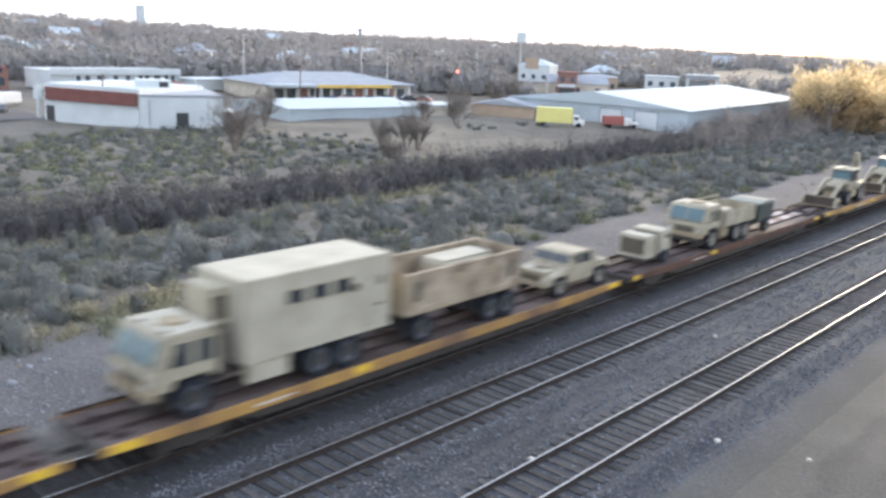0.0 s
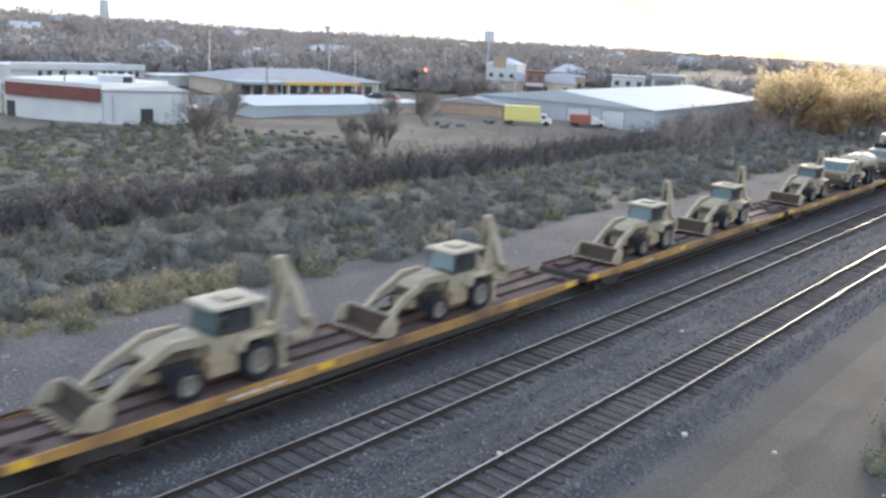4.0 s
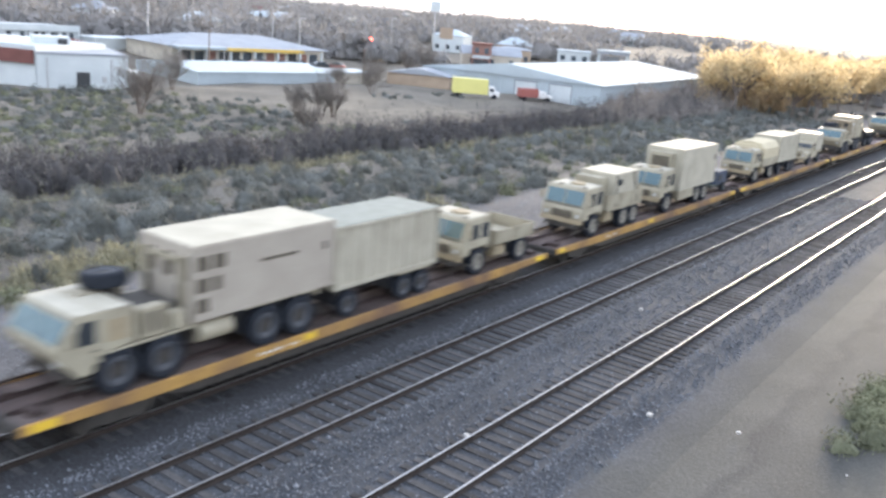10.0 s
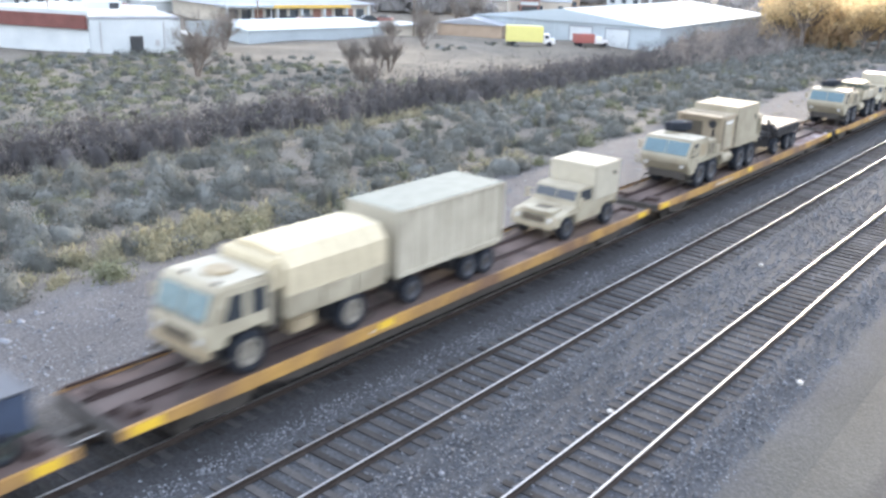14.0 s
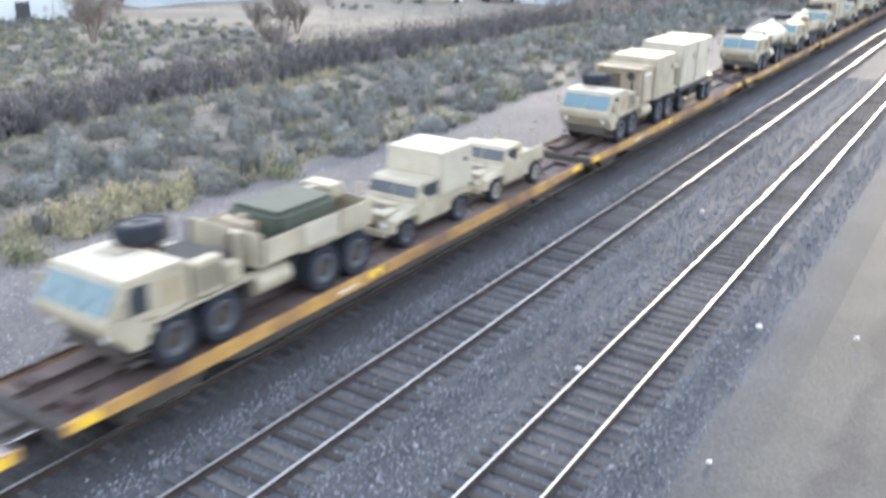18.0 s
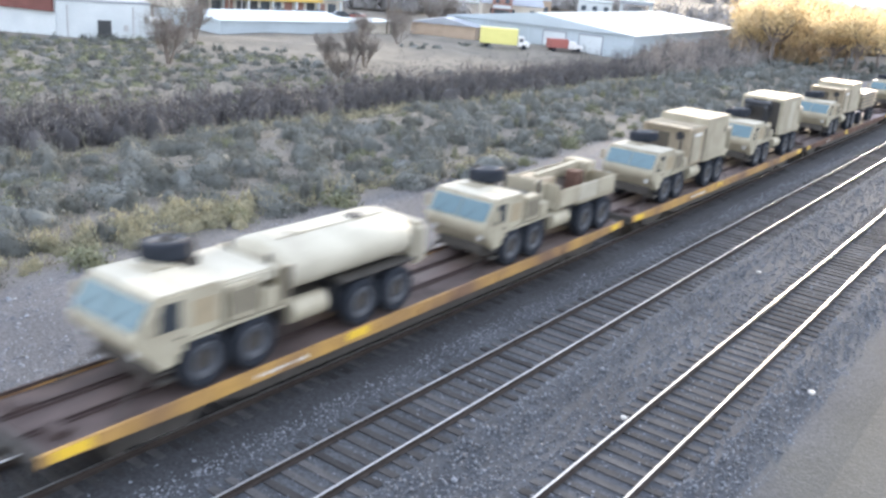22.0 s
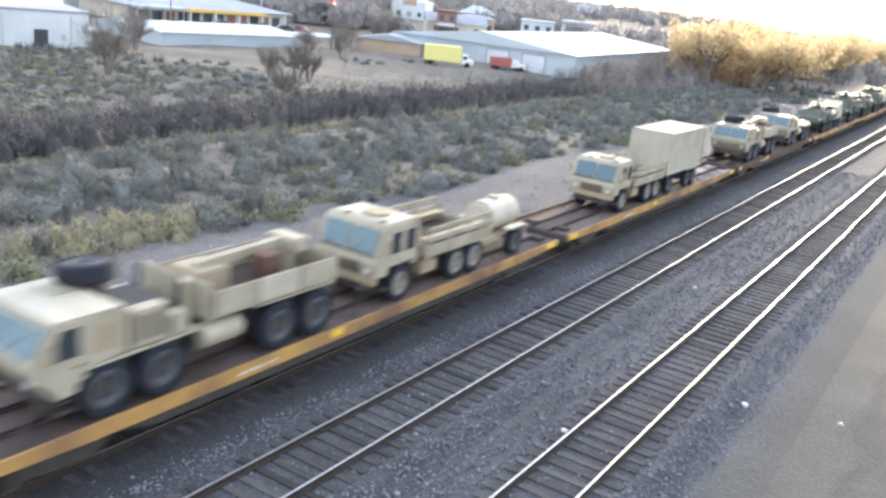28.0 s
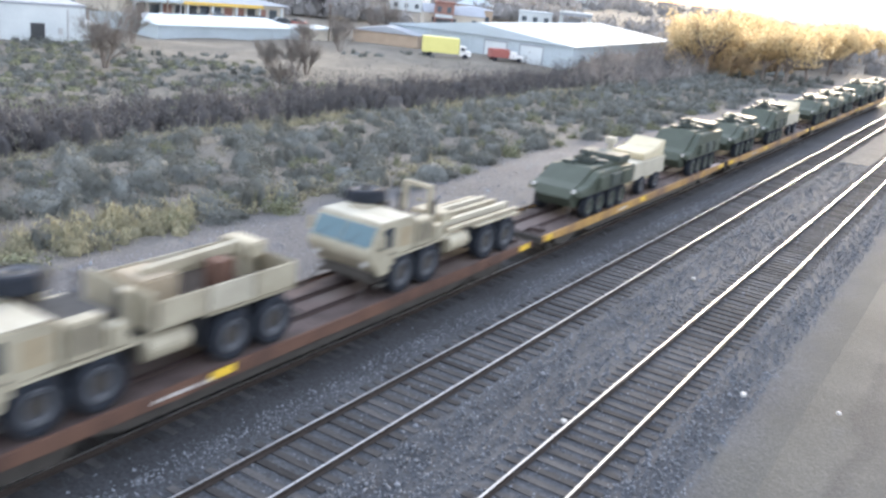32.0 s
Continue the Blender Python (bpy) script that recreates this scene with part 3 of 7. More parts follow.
def ribbed_box(parent, name, x0, x1, y0, y1, z0, z1, mat, pitch=0.28, rib=0.03, label=""):
    """A freight container with upright corrugations, a frame and end doors."""
    bm = bmesh.new()
    n = max(2, int((y1 - y0 - 0.3) / pitch))
    step = (y1 - y0 - 0.3) / n
    side = [(0.0, 0.0)] + [(d, 0.11 + i * step + e) for i in range(n) for d, e in ((0.0, 0.0), (rib, 0.05), (rib, step * 0.5), (0.0, step * 0.5 + 0.05))]
    ring = [(x1 - 0.04 - rib + d, y0 + 0.04 + e) for d, e in side] + [(x1 - 0.04 - rib, y1 - 0.04)]
    ring += [(x0 + 0.04 + rib, y1 - 0.04)] + [(x0 + 0.04 + rib - d, y0 + 0.04 + e) for d, e in reversed(side)]
    lo, hi = [bm.verts.new((x, y, z0 + 0.05)) for x, y in ring], [bm.verts.new((x, y, z1 - 0.02)) for x, y in ring]
    bm.faces.new(lo[::-1]), bm.faces.new(hi)
    for i in range(len(ring)):
        bm.faces.new((lo[i], lo[(i + 1) % len(ring)], hi[(i + 1) % len(ring)], hi[i]))
    bmesh.ops.recalc_face_normals(bm, faces=bm.faces)
    body = part(name, bm, mat, parent, label)
    fr = bmesh.new()
    for x in (x0, x1 - 0.12):
        for y in (y0, y1 - 0.12):
            add_box(fr, x, x + 0.12, y, y + 0.12, z0, z1, 0.01)
        add_box(fr, x, x + 0.12, y0, y1, z0, z0 + 0.14, 0.01)
        add_box(fr, x, x + 0.12, y0, y1, z1 - 0.1, z1, 0.01)
    for y in (y0, y1 - 0.12):
        add_box(fr, x0, x1, y, y + 0.12, z0, z0 + 0.14, 0.01)
        add_box(fr, x0, x1, y, y + 0.12, z1 - 0.1, z1, 0.01)
    part("corner_frame", fr, mat, body)
    for s in (0, 1):
        c = (x0 + x1) / 2
        bm = bmesh.new()
        a, b = (x0 + 0.14, c - 0.01) if s == 0 else (c + 0.01, x1 - 0.14)
        add_box(bm, a, b, y0 + 0.0, y0 + 0.035, z0 + 0.16, z1 - 0.12, 0.008)
        for f in (0.3, 0.7):
            add_bar(bm, (a + (b - a) * f, y0 - 0.01, z0 + 0.2), (a + (b - a) * f, y0 - 0.01, z1 - 0.16), 0.03)
        part("end_door", bm, mat, body, "end door with locking bars")
    return body


def shelter_box(parent, x0, x1, y0, y1, z0, z1, mat, label="", name="shelter", bars=True):
    """A flat-sided equipment shelter with a rolled roof edge, panels and a door."""
    bm = bmesh.new()
    add_box(bm, x0, x1, y0, y1, z0, z1, 0.03)
    add_box(bm, x0 - 0.015, x1 + 0.015, y0 - 0.015, y1 + 0.015, z1 - 0.09, z1 - 0.05)
    add_box(bm, x0 - 0.015, x1 + 0.015, y0 - 0.015, y1 + 0.015, z0 + 0.02, z0 + 0.1)
    body = part(name, bm, mat, parent, label)
    bm = bmesh.new()
    ym = y0 + (y1 - y0) * 0.22
    add_box(bm, x1, x1 + 0.02, ym - 0.28, ym + 0.28, z0 + 0.25, z0 + 0.25 + (z1 - z0) * 0.5, 0.008)
    part("access_panel", bm, mat, body)
    bm = bmesh.new()
    add_box(bm, x1, x1 + 0.03, y1 - 0.55, y1 - 0.4, z0 + (z1 - z0) * 0.6, z0 + (z1 - z0) * 0.72, 0.01)
    part("lifting_eye", bm, M_CHASSIS, body)
    return body


def tail_bay(v, mat, y):
    """An open-sided frame behind the box; a dark block stands for the shade in it."""
    f = part("tail_unit", boxes((-1.15, 1.15, y, y + 0.82, 2.5, 2.72), (-1.15, 1.15, y + 0.68, y + 0.82, 1.62, 2.5), (-1.15, 1.15, y, y + 0.82, 1.38, 1.62), bevel=0.05), mat, v, "open frame behind the box")
    part("tail_bay_fill", boxes((-1.0, 1.0, y + 0.06, y + 0.66, 1.62, 2.48), bevel=0.02), M_GRILLE, f, "dark fill for the shade in the frame")


def hemtt(load, label, mat=M_TAN, spare=True):
    v = thing("army_truck", label, "army truck", "heavy eight-wheel trucks")
    hw = 1.2
    bm = bmesh.new()
    for s in (-1, 1):
        add_box(bm, s * 0.45 - 0.06, s * 0.45 + 0.06, 0.6, 9.3, 0.75, 1.05)
    for y in (1.75, 3.2, 6.9, 8.35):
        add_cyl(bm, (0, y, 0.62), 0.1, 2.0, "x", 10)
        add_cyl(bm, (0, y, 0.62), 0.22, 0.4, "x", 12)
    add_box(bm, -0.9, 0.9, 4.2, 5.9, 0.7, 1.2)
    part("chassis", bm, M_CHASSIS, v, "dark ladder chassis with axles")
    wheels(v, (1.75, 3.2, 6.9, 8.35), 0.66, 1.0, 0.42)
    wheel_shade(v, (1.05, 4.0), (6.15, 9.1))
    chains(v, 0.5, 9.2)
    # cab: overhanging nose, raked screen, flat roof
    bm = bmesh.new()
    add_prism(bm, [(0.0, 1.56), (0.06, 1.34), (0.62, 0.76), (1.02, 0.8), (1.14, 1.27), (2.25, 1.38), (2.25, 2.3), (2.1, 2.38), (0.64, 2.4), (0.5, 2.36), (0.03, 1.66)], -hw, hw, 0.03)
    cab = part("cab", bm, mat, v, "angular forward cab with an overhanging nose")
    # roof in paler tan than the cab: skylight on top, as colour
    part("cab_roof", boxes((-hw + 0.03, hw - 0.03, 0.52, 2.15, 2.395, 2.43), bevel=0.012), M_TAN_PALE, cab, "flat roof panel, skylight put into a paler tan")
    def sc(x, f):
        return (x, 0.03 + 0.47 * f - 0.014, 1.66 + 0.7 * f + 0.004)
    for a, b in ((-1.09, -0.02), (0.02, 1.09)):
        pane(cab, "windscreen", [sc(a, 0.09), sc(b, 0.09), sc(b, 0.9), sc(a, 0.9)], M_WINDSCREEN)
        bm = bmesh.new()
        add_bar(bm, Vector(sc(a + 0.2, 0.05)) - Vector((0, 0.03, 0)), Vector(sc(a + 0.6, 0.6)) - Vector((0, 0.03, 0)), 0.012)
        part("wiper", bm, M_BLACK, cab)
    for s in (-1, 1):
        x = s * (hw + 0.003)
        pts = [(x, 0.4, 1.62), (x, 1.1, 1.62), (x, 1.1, 2.24), (x, 0.66, 2.24)]
        pane(cab, "side_window", pts if s > 0 else pts[::-1], M_SIDE_GLASS, 0.012)
        door = part("cab_door", boxes((min(x, x + s * 0.02), max(x, x + s * 0.02), 0.42, 1.2, 1.06, 1.56), bevel=0.008), mat, cab)
        part("handle", boxes((min(x + s * 0.02, x + s * 0.05), max(x + s * 0.02, x + s * 0.05), 1.0, 1.14, 1.4, 1.44)), M_CHASSIS, door)
        pts = [(x, 1.4, 1.55), (x, 2.05, 1.55), (x, 2.05, 2.15), (x, 1.4, 2.15)]
        pane(cab, "rear_panel", pts if s > 0 else pts[::-1], M_TAN_DARK, 0.01)
    part("bumper", boxes((-0.95, 0.95, 0.62, 0.8, 0.62, 0.86), bevel=0.02), M_CHASSIS, v)
    # dark block added for the shade under the nose
    part("underside_shade", boxes((-0.95, 0.95, 0.5, 1.05, 0.5, 0.9), bevel=0.03), M_CHASSIS, v, "dark block for the shade under the cab")
    for s in (-1, 1):
        part("cab_step", boxes((s * 1.08 - 0.1, s * 1.08 + 0.1, 0.55, 0.95, 0.42, 0.5), (s * 1.08 - 0.1, s * 1.08 + 0.1, 0.6, 0.95, 0.66, 0.7)), M_CHASSIS, v)
    part("roof_seam", boxes((-1.1, 1.1, 1.28, 1.31, 2.42, 2.436)), M_TAN_DARK, cab)
    part("roof_hatch", boxes((-0.75, -0.1, 1.38, 2.0, 2.42, 2.47), bevel=0.02), mat, cab)
    headlights(cab, 0.16, 1.2, 0.9)
    mirrors(cab, 0.35, 1.95, hw, mat)
    bm = bmesh.new()
    add_box(bm, -0.75, 0.75, 2.3, 3.9, 1.05, 2.0, 0.04)
    eng = part("engine_housing", bm, mat if load == "tanker" else M_CHASSIS, v, "boxy engine housing")
    if load == "tanker":
        part("engine_cover", boxes((-1.05, 1.05, 2.3, 3.95, 2.0, 2.3), bevel=0.05), M_TAN_PALE, eng, "pale engine cover")
    for s in (-1, 1):
        part("grille", boxes((s * 0.76 - 0.01, s * 0.76 + 0.01, 2.45, 3.2, 1.35, 2.0)), M_GRILLE, eng, "louvred grille")
        bm = bmesh.new()
        add_prism(bm, [(1.0, 1.3), (4.2, 1.36), (4.2, 1.28), (1.0, 1.22)], s * 0.78 - 0.42, s * 0.78 + 0.42, 0.01)
        part("front_fender", bm, mat, v)
        bm = boxes((s * 1.0 - 0.2, s * 1.0 + 0.2, 2.4, 3.3, 1.37, 2.2), bevel=0.03)
        lk = part("side_locker", bm, mat, v, "slotted box beside the engine")
        for k in range(4):
            y = 2.5 + k * 0.2
            part("slot", boxes((s * 1.2 - 0.008, s * 1.2 + 0.008, y, y + 0.09, 1.5, 2.08)), M_GRILLE, lk, "dark upright slot")
        part("hose", boxes((s * 0.7 - 0.05, s * 0.7 + 0.05, 3.95, 4.03, 1.35, 2.5), bevel=0.02), M_BLACK, v, "black hose")
        bm = boxes((s * 0.98 - 0.22, s * 0.98 + 0.22, 3.42, 3.9, 1.37, 1.85), bevel=0.03)
        part("tool_box", bm, mat, v)
    bm = bmesh.new()
    add_cyl(bm, (0.92, 5.0, 0.98), 0.31, 1.25, "y", 20, bevel=0.05)
    part("fuel_tank", bm, mat, v, "drum-shaped tan fuel tank", smooth=False)
    bm = bmesh.new()
    add_box(bm, -1.15, -0.65, 4.4, 5.7, 0.75, 1.25, 0.04)
    part("battery_box", bm, mat, v)
    bm = bmesh.new()
    add_cyl(bm, (-0.9, 2.35, 2.3), 0.08, 1.3, "z", 12)
    part("exhaust_pipe", bm, M_CHASSIS, v, "dark exhaust stack")
    if spare:
        key = (0.66, 0.42, M_RIM.name)
        sp = part("spare_wheel", WHEELS[key][0], None, v, "spare wheel lying on top", at=pose(-0.85, 2.3, 2.62, 0, 84, 0) if load in ("tanker", "flat") else pose(-0.48, 2.42, 2.7, 0, 84, 0))
        part("rim", WHEELS[key][1], None, sp)
        part("hub", WHEELS[key][2], None, sp)
        part("spare_bracket", boxes((-0.75, -0.2, 2.3, 2.7, 1.95, 2.5)), M_CHASSIS, v)
    if load in ("shelter", "rack", "container", "flat"):
        part("load_bed", boxes((-0.55, -0.4, 3.95, 9.4, 1.08, 1.36), (0.4, 0.55, 3.95, 9.4, 1.08, 1.36), (-1.15, 1.15, 4.3, 4.45, 1.2, 1.36), (-1.15, 1.15, 9.1, 9.25, 1.2, 1.36), bevel=0.01), mat, v)
    if load != "flat":
        for s in (-1, 1):
            part("rear_fender", boxes((s * 0.98 - 0.22, s * 0.98 + 0.22, 6.05, 9.05, 1.36, 1.42), bevel=0.01), M_CHASSIS if load == "tanker" else mat, v)
    if load == "shelter":
        a = shelter_box(v, -hw, hw, 5.8, 8.75, 1.38, 3.42, mat, "tall flat-sided equipment shelter")
        bm = bmesh.new()
        add_box(bm, -hw, hw, 3.98, 5.75, 1.4, 3.12, 0.03)
        # browner than the shelter: the cabinet's shading is in this colour
        f = part("front_unit", bm, M_TAN_MID, v, "lower cabinet in front of the shelter, shading in its browner tan")
        # flat dark strips paint the shade of open gaps
        for a, b in ((4.02, 4.12), (5.52, 5.7)):
            part("recess", boxes((hw, hw + 0.012, a, b, 1.5, 3.0)), M_GRILLE, f, "dark strip for the shade of an upright gap")
        part("vent", boxes((-0.75, 0.1, 3.95, 3.98, 1.9, 2.8)), M_GRILLE, f, "recessed vent")
        bm = bmesh.new()
        add_cyl(bm, (0.62, 3.97, 2.72), 0.2, 0.05, "y", 18)
        part("air_inlet", bm, M_BLACK, f, "round dark air inlet")
        part("label_plate", boxes((hw + 0.021, hw + 0.026, 4.2, 5.1, 2.74, 2.88)), M_WHITE_MARK, f, "white label plate")
        part("roof_lip", boxes((-hw - 0.02, hw + 0.02, 3.72, 4.02, 3.02, 3.14), bevel=0.03), M_TAN_MID, f, "overhanging roof edge")
        for s in (-1, 1):
            part("corner_post", boxes((s * 1.1 - 0.11, s * 1.1 + 0.11, 3.82, 3.98, 1.42, 3.02), bevel=0.03), M_TAN_MID, f)
        part("door", boxes((hw, hw + 0.02, 4.15, 5.2, 1.55, 2.9), bevel=0.008), mat, f)
        part("hatch", boxes((hw, hw + 0.015, 5.25, 5.48, 2.1, 2.85)), M_TAN_DARK, f)
        part("roof_frame", boxes((-1.1, -1.0, 4.1, 5.4, 3.12, 3.17), (1.0, 1.1, 4.1, 5.4, 3.12, 3.17), (-1.1, 1.1, 4.7, 4.8, 3.12, 3.16)), mat, f)
        tail_bay(v, mat, 8.78)
    elif load == "rack":
        bm = bmesh.new()
        for s in (-0.55, 0.55):
            pts = [(4.1, 1.4), (4.0, 2.85), (4.15, 3.2), (4.55, 3.25), (4.8, 3.0), (4.85, 2.4)]
            for (a, b), (c, d) in zip(pts, pts[1:]):
                add_bar(bm, (s, a, b), (s, c, d), 0.15)
        add_bar(bm, (-0.55, 4.1, 3.05), (0.55, 4.1, 3.05), 0.16)
        add_bar(bm, (-0.55, 4.08, 2.0), (0.55, 4.08, 2.0), 0.14)
        add_cyl(bm, (0, 4.15, 3.15), 0.16, 1.5, "x", 12, bevel=0.02)
        part("load_hook", bm, M_BLACK, v, "dark bent load-handling hook frame")
        b = shelter_box(v, -hw, hw, 5.35, 8.65, 1.38, 3.45, mat, "pale equipment container")
        # shadowed inside of the container's end, put in as a dark block
        part("end_shade", boxes((-1.05, 1.05, 5.0, 5.35, 1.5, 3.2), bevel=0.04), M_CHASSIS, b, "dark block for the container's shadowed end")
        for s in (-1, 1):
            part("end_post", boxes((s * 1.1 - 0.1, s * 1.1 + 0.1, 5.0, 5.35, 1.4, 3.3), bevel=0.02), mat, b)
        part("end_header", boxes((-1.2, 1.2, 4.95, 5.35, 3.25, 3.43), bevel=0.04), mat, b)
        tail_bay(v, mat, 8.7)
        part("door_seam", boxes((hw, hw + 0.015, 6.5, 7.4, 1.6, 3.2), bevel=0.006), M_TAN_PALE, b, "access door")
        part("winch_box", boxes((-0.8, 0.8, 4.3, 4.75, 1.4, 2.1), bevel=0.03), M_TAN_DARK, v)
    elif load == "container":
        b = shelter_box(v, -1.22, 1.22, 4.1, 9.8, 1.4, 3.62, M_TAN_SHADED, "long tan generator container, shading in its greyer colour", "container")
        # paler tan puts the sky's light onto the roof
        part("roof_sheet", boxes((-1.19, 1.19, 4.14, 9.76, 3.61, 3.64), bevel=0.008), M_TAN_PALE, b, "paler roof sheet, skylight in its colour")
        part("stencil_bar", boxes((1.22, 1.228, 6.6, 8.1, 2.78, 2.88)), M_GRILLE, b, "dark illegible stencil")
        k = 0
        for y in (4.22, 4.82):
            for z in (1.65, 2.25, 2.9):
                if y > 4.5 and z < 2:
                    continue
                part("vent", boxes((1.22, 1.235, y, y + 0.42, z, z + 0.42)), M_GRILLE, b, "square louvred vent")
        for x in (-0.9, -0.1, 0.6):
            part("vent", boxes((x, x + 0.4, 4.085, 4.1, 2.6, 3.3)), M_GRILLE, b, "square louvred vent")
        part("hook_frame", boxes((-0.9, -0.75, 3.95, 4.1, 1.4, 3.3), (0.75, 0.9, 3.95, 4.1, 1.4, 3.3), (-0.9, 0.9, 3.95, 4.1, 3.1, 3.25)), mat, v)
    elif load == "tanker":
        bm = bmesh.new()
        seg = 28
        rings = []
        for y, s in ((4.3, 0.9), (4.4, 1.0), (8.75, 1.0), (8.95, 0.96), (9.3, 0.7), (9.42, 0.35)):
            rings.append([bm.verts.new((1.12 * s * math.cos(6.2832 * i / seg), y, 1.98 - (1 - s) * 0.12 + 0.66 * s * math.copysign(abs(math.sin(6.2832 * i / seg)) ** 0.85, math.sin(6.2832 * i / seg)))) for i in range(seg)])
        for j in range(len(rings) - 1):
            for i in range(seg):
                bm.faces.new((rings[j][i], rings[j][(i + 1) % seg], rings[j + 1][(i + 1) % seg], rings[j + 1][i]))
        bm.faces.new(rings[0][::-1]), bm.faces.new(rings[-1])
        bmesh.ops.recalc_face_normals(bm, faces=bm.faces)
        tank = part("tank", bm, M_TAN_PALE, v, "long rounded pale fuel tank", smooth=True)
        part("catwalk", boxes((-0.3, 0.3, 4.6, 8.6, 2.62, 2.65), bevel=0.01), M_TAN_PALE, tank)
        for y, m_ in ((5.4, M_TAN_PALE), (7.6, M_CHASSIS)):
            bm = bmesh.new()
            add_cyl(bm, (0.1, y, 2.66), 0.24, 0.06, "z", 16, bevel=0.02)
            part("hatch", bm, m_, tank, "round filler hatch")
        part("pump_module", boxes((-hw, hw, 3.98, 4.32, 1.35, 2.28), bevel=0.06), mat, v)
        part("module_opening", boxes((hw, hw + 0.01, 4.02, 4.28, 1.5, 2.3)), M_GRILLE, v)
        part("tail_module", boxes((-1.12, 1.12, 9.2, 9.75, 1.1, 2.35), bevel=0.16), M_TAN_PALE, v, "rounded tail module")
    elif load in ("cargo", "wrecker"):
        part("cargo_floor", boxes((-hw, hw, 4.6, 9.05, 1.44, 1.5), bevel=0.01), mat, v)
        for s in (-1, 1):
            for j in range(3):
                y0 = 4.65 + j * 1.47
                part("drop_side", boxes((s * hw - 0.03, s * hw + 0.03, y0, y0 + 1.42, 1.5, 2.12), bevel=0.015), mat if (j + s) % 2 else M_TAN_PALE, v)
        # shade inside the bed, painted as a dark floor
        part("bed_shade", boxes((-hw + 0.04, hw - 0.04, 4.62, 9.0, 1.5, 1.53)), M_INSIDE_SHADE, v, "bed floor darkened for the shade inside")
        part("headboard", boxes((-hw, hw, 4.5, 4.58, 1.4, 2.3), bevel=0.015), mat, v)
        part("tailboard", boxes((-hw, hw, 9.02, 9.08, 1.5, 2.1), bevel=0.015), mat, v)
        bm = bmesh.new()
        add_cyl(bm, (-0.2, 8.55, 1.9), 0.3, 0.9, "z", 16, bevel=0.03)
        add_box(bm, -0.75, 0.35, 8.2, 8.85, 2.1, 2.5, 0.05)
        add_bar(bm, (-0.2, 8.4, 2.36), (-0.3, 5.4, 2.2), 0.24)
        add_bar(bm, (-0.2, 8.2, 2.2), (-0.3, 6.4, 2.05), 0.14)
        part("crane", bm, mat, v, "folded loading crane")
        part("crate", boxes((-0.9, 0.2, 5.0, 6.1, 1.53, 2.2), bevel=0.05), M_TAN_MID, v, "covered crate in the bed")
        bm = bmesh.new()
        add_cyl(bm, (0.55, 4.25, 1.9), 0.2, 0.9, "z", 14, bevel=0.03)
        part("reservoir", bm, mat, v)
        if load == "wrecker":
            part("tarpaulin", boxes((-0.9, 0.9, 5.5, 7.9, 1.5, 2.5), bevel=0.14), M_GREEN, v, "load under a dark green tarpaulin")
        else:
            part("red_box", boxes((0.1, 0.6, 6.9, 7.5, 1.5, 2.35), bevel=0.03), M_RUST, v, "rust-red box")
    elif load == "flat":
        bm = bmesh.new()
        add_bar(bm, (-0.5, 4.0, 1.4), (-0.5, 4.0, 2.95), 0.16)
        add_bar(bm, (-0.5, 4.0, 2.9), (0.5, 4.0, 2.9), 0.14)
        add_bar(bm, (0.5, 4.0, 1.4), (0.5, 4.0, 2.95), 0.16)
        part("hook_arm", bm, mat, v, "upright load hook")
        for x in (-0.95, -0.5, 0.0, 0.5, 0.95):
            part("load_rail", boxes((x - 0.09, x + 0.09, 4.5, 9.3, 1.38, 1.6 if abs(x) < 0.9 else 1.5), bevel=0.015), M_TAN_PALE if x in (-0.5, 0.5) else mat, v)
        part("winch", boxes((-0.6, 0.6, 4.6, 5.4, 1.6, 1.9), bevel=0.04), mat, v)
        for s in (-1, 1):
            part("rear_fender", boxes((s * 0.98 - 0.22, s * 0.98 + 0.22, 6.05, 9.2, 1.3, 1.36), bevel=0.01), mat, v)
    return v


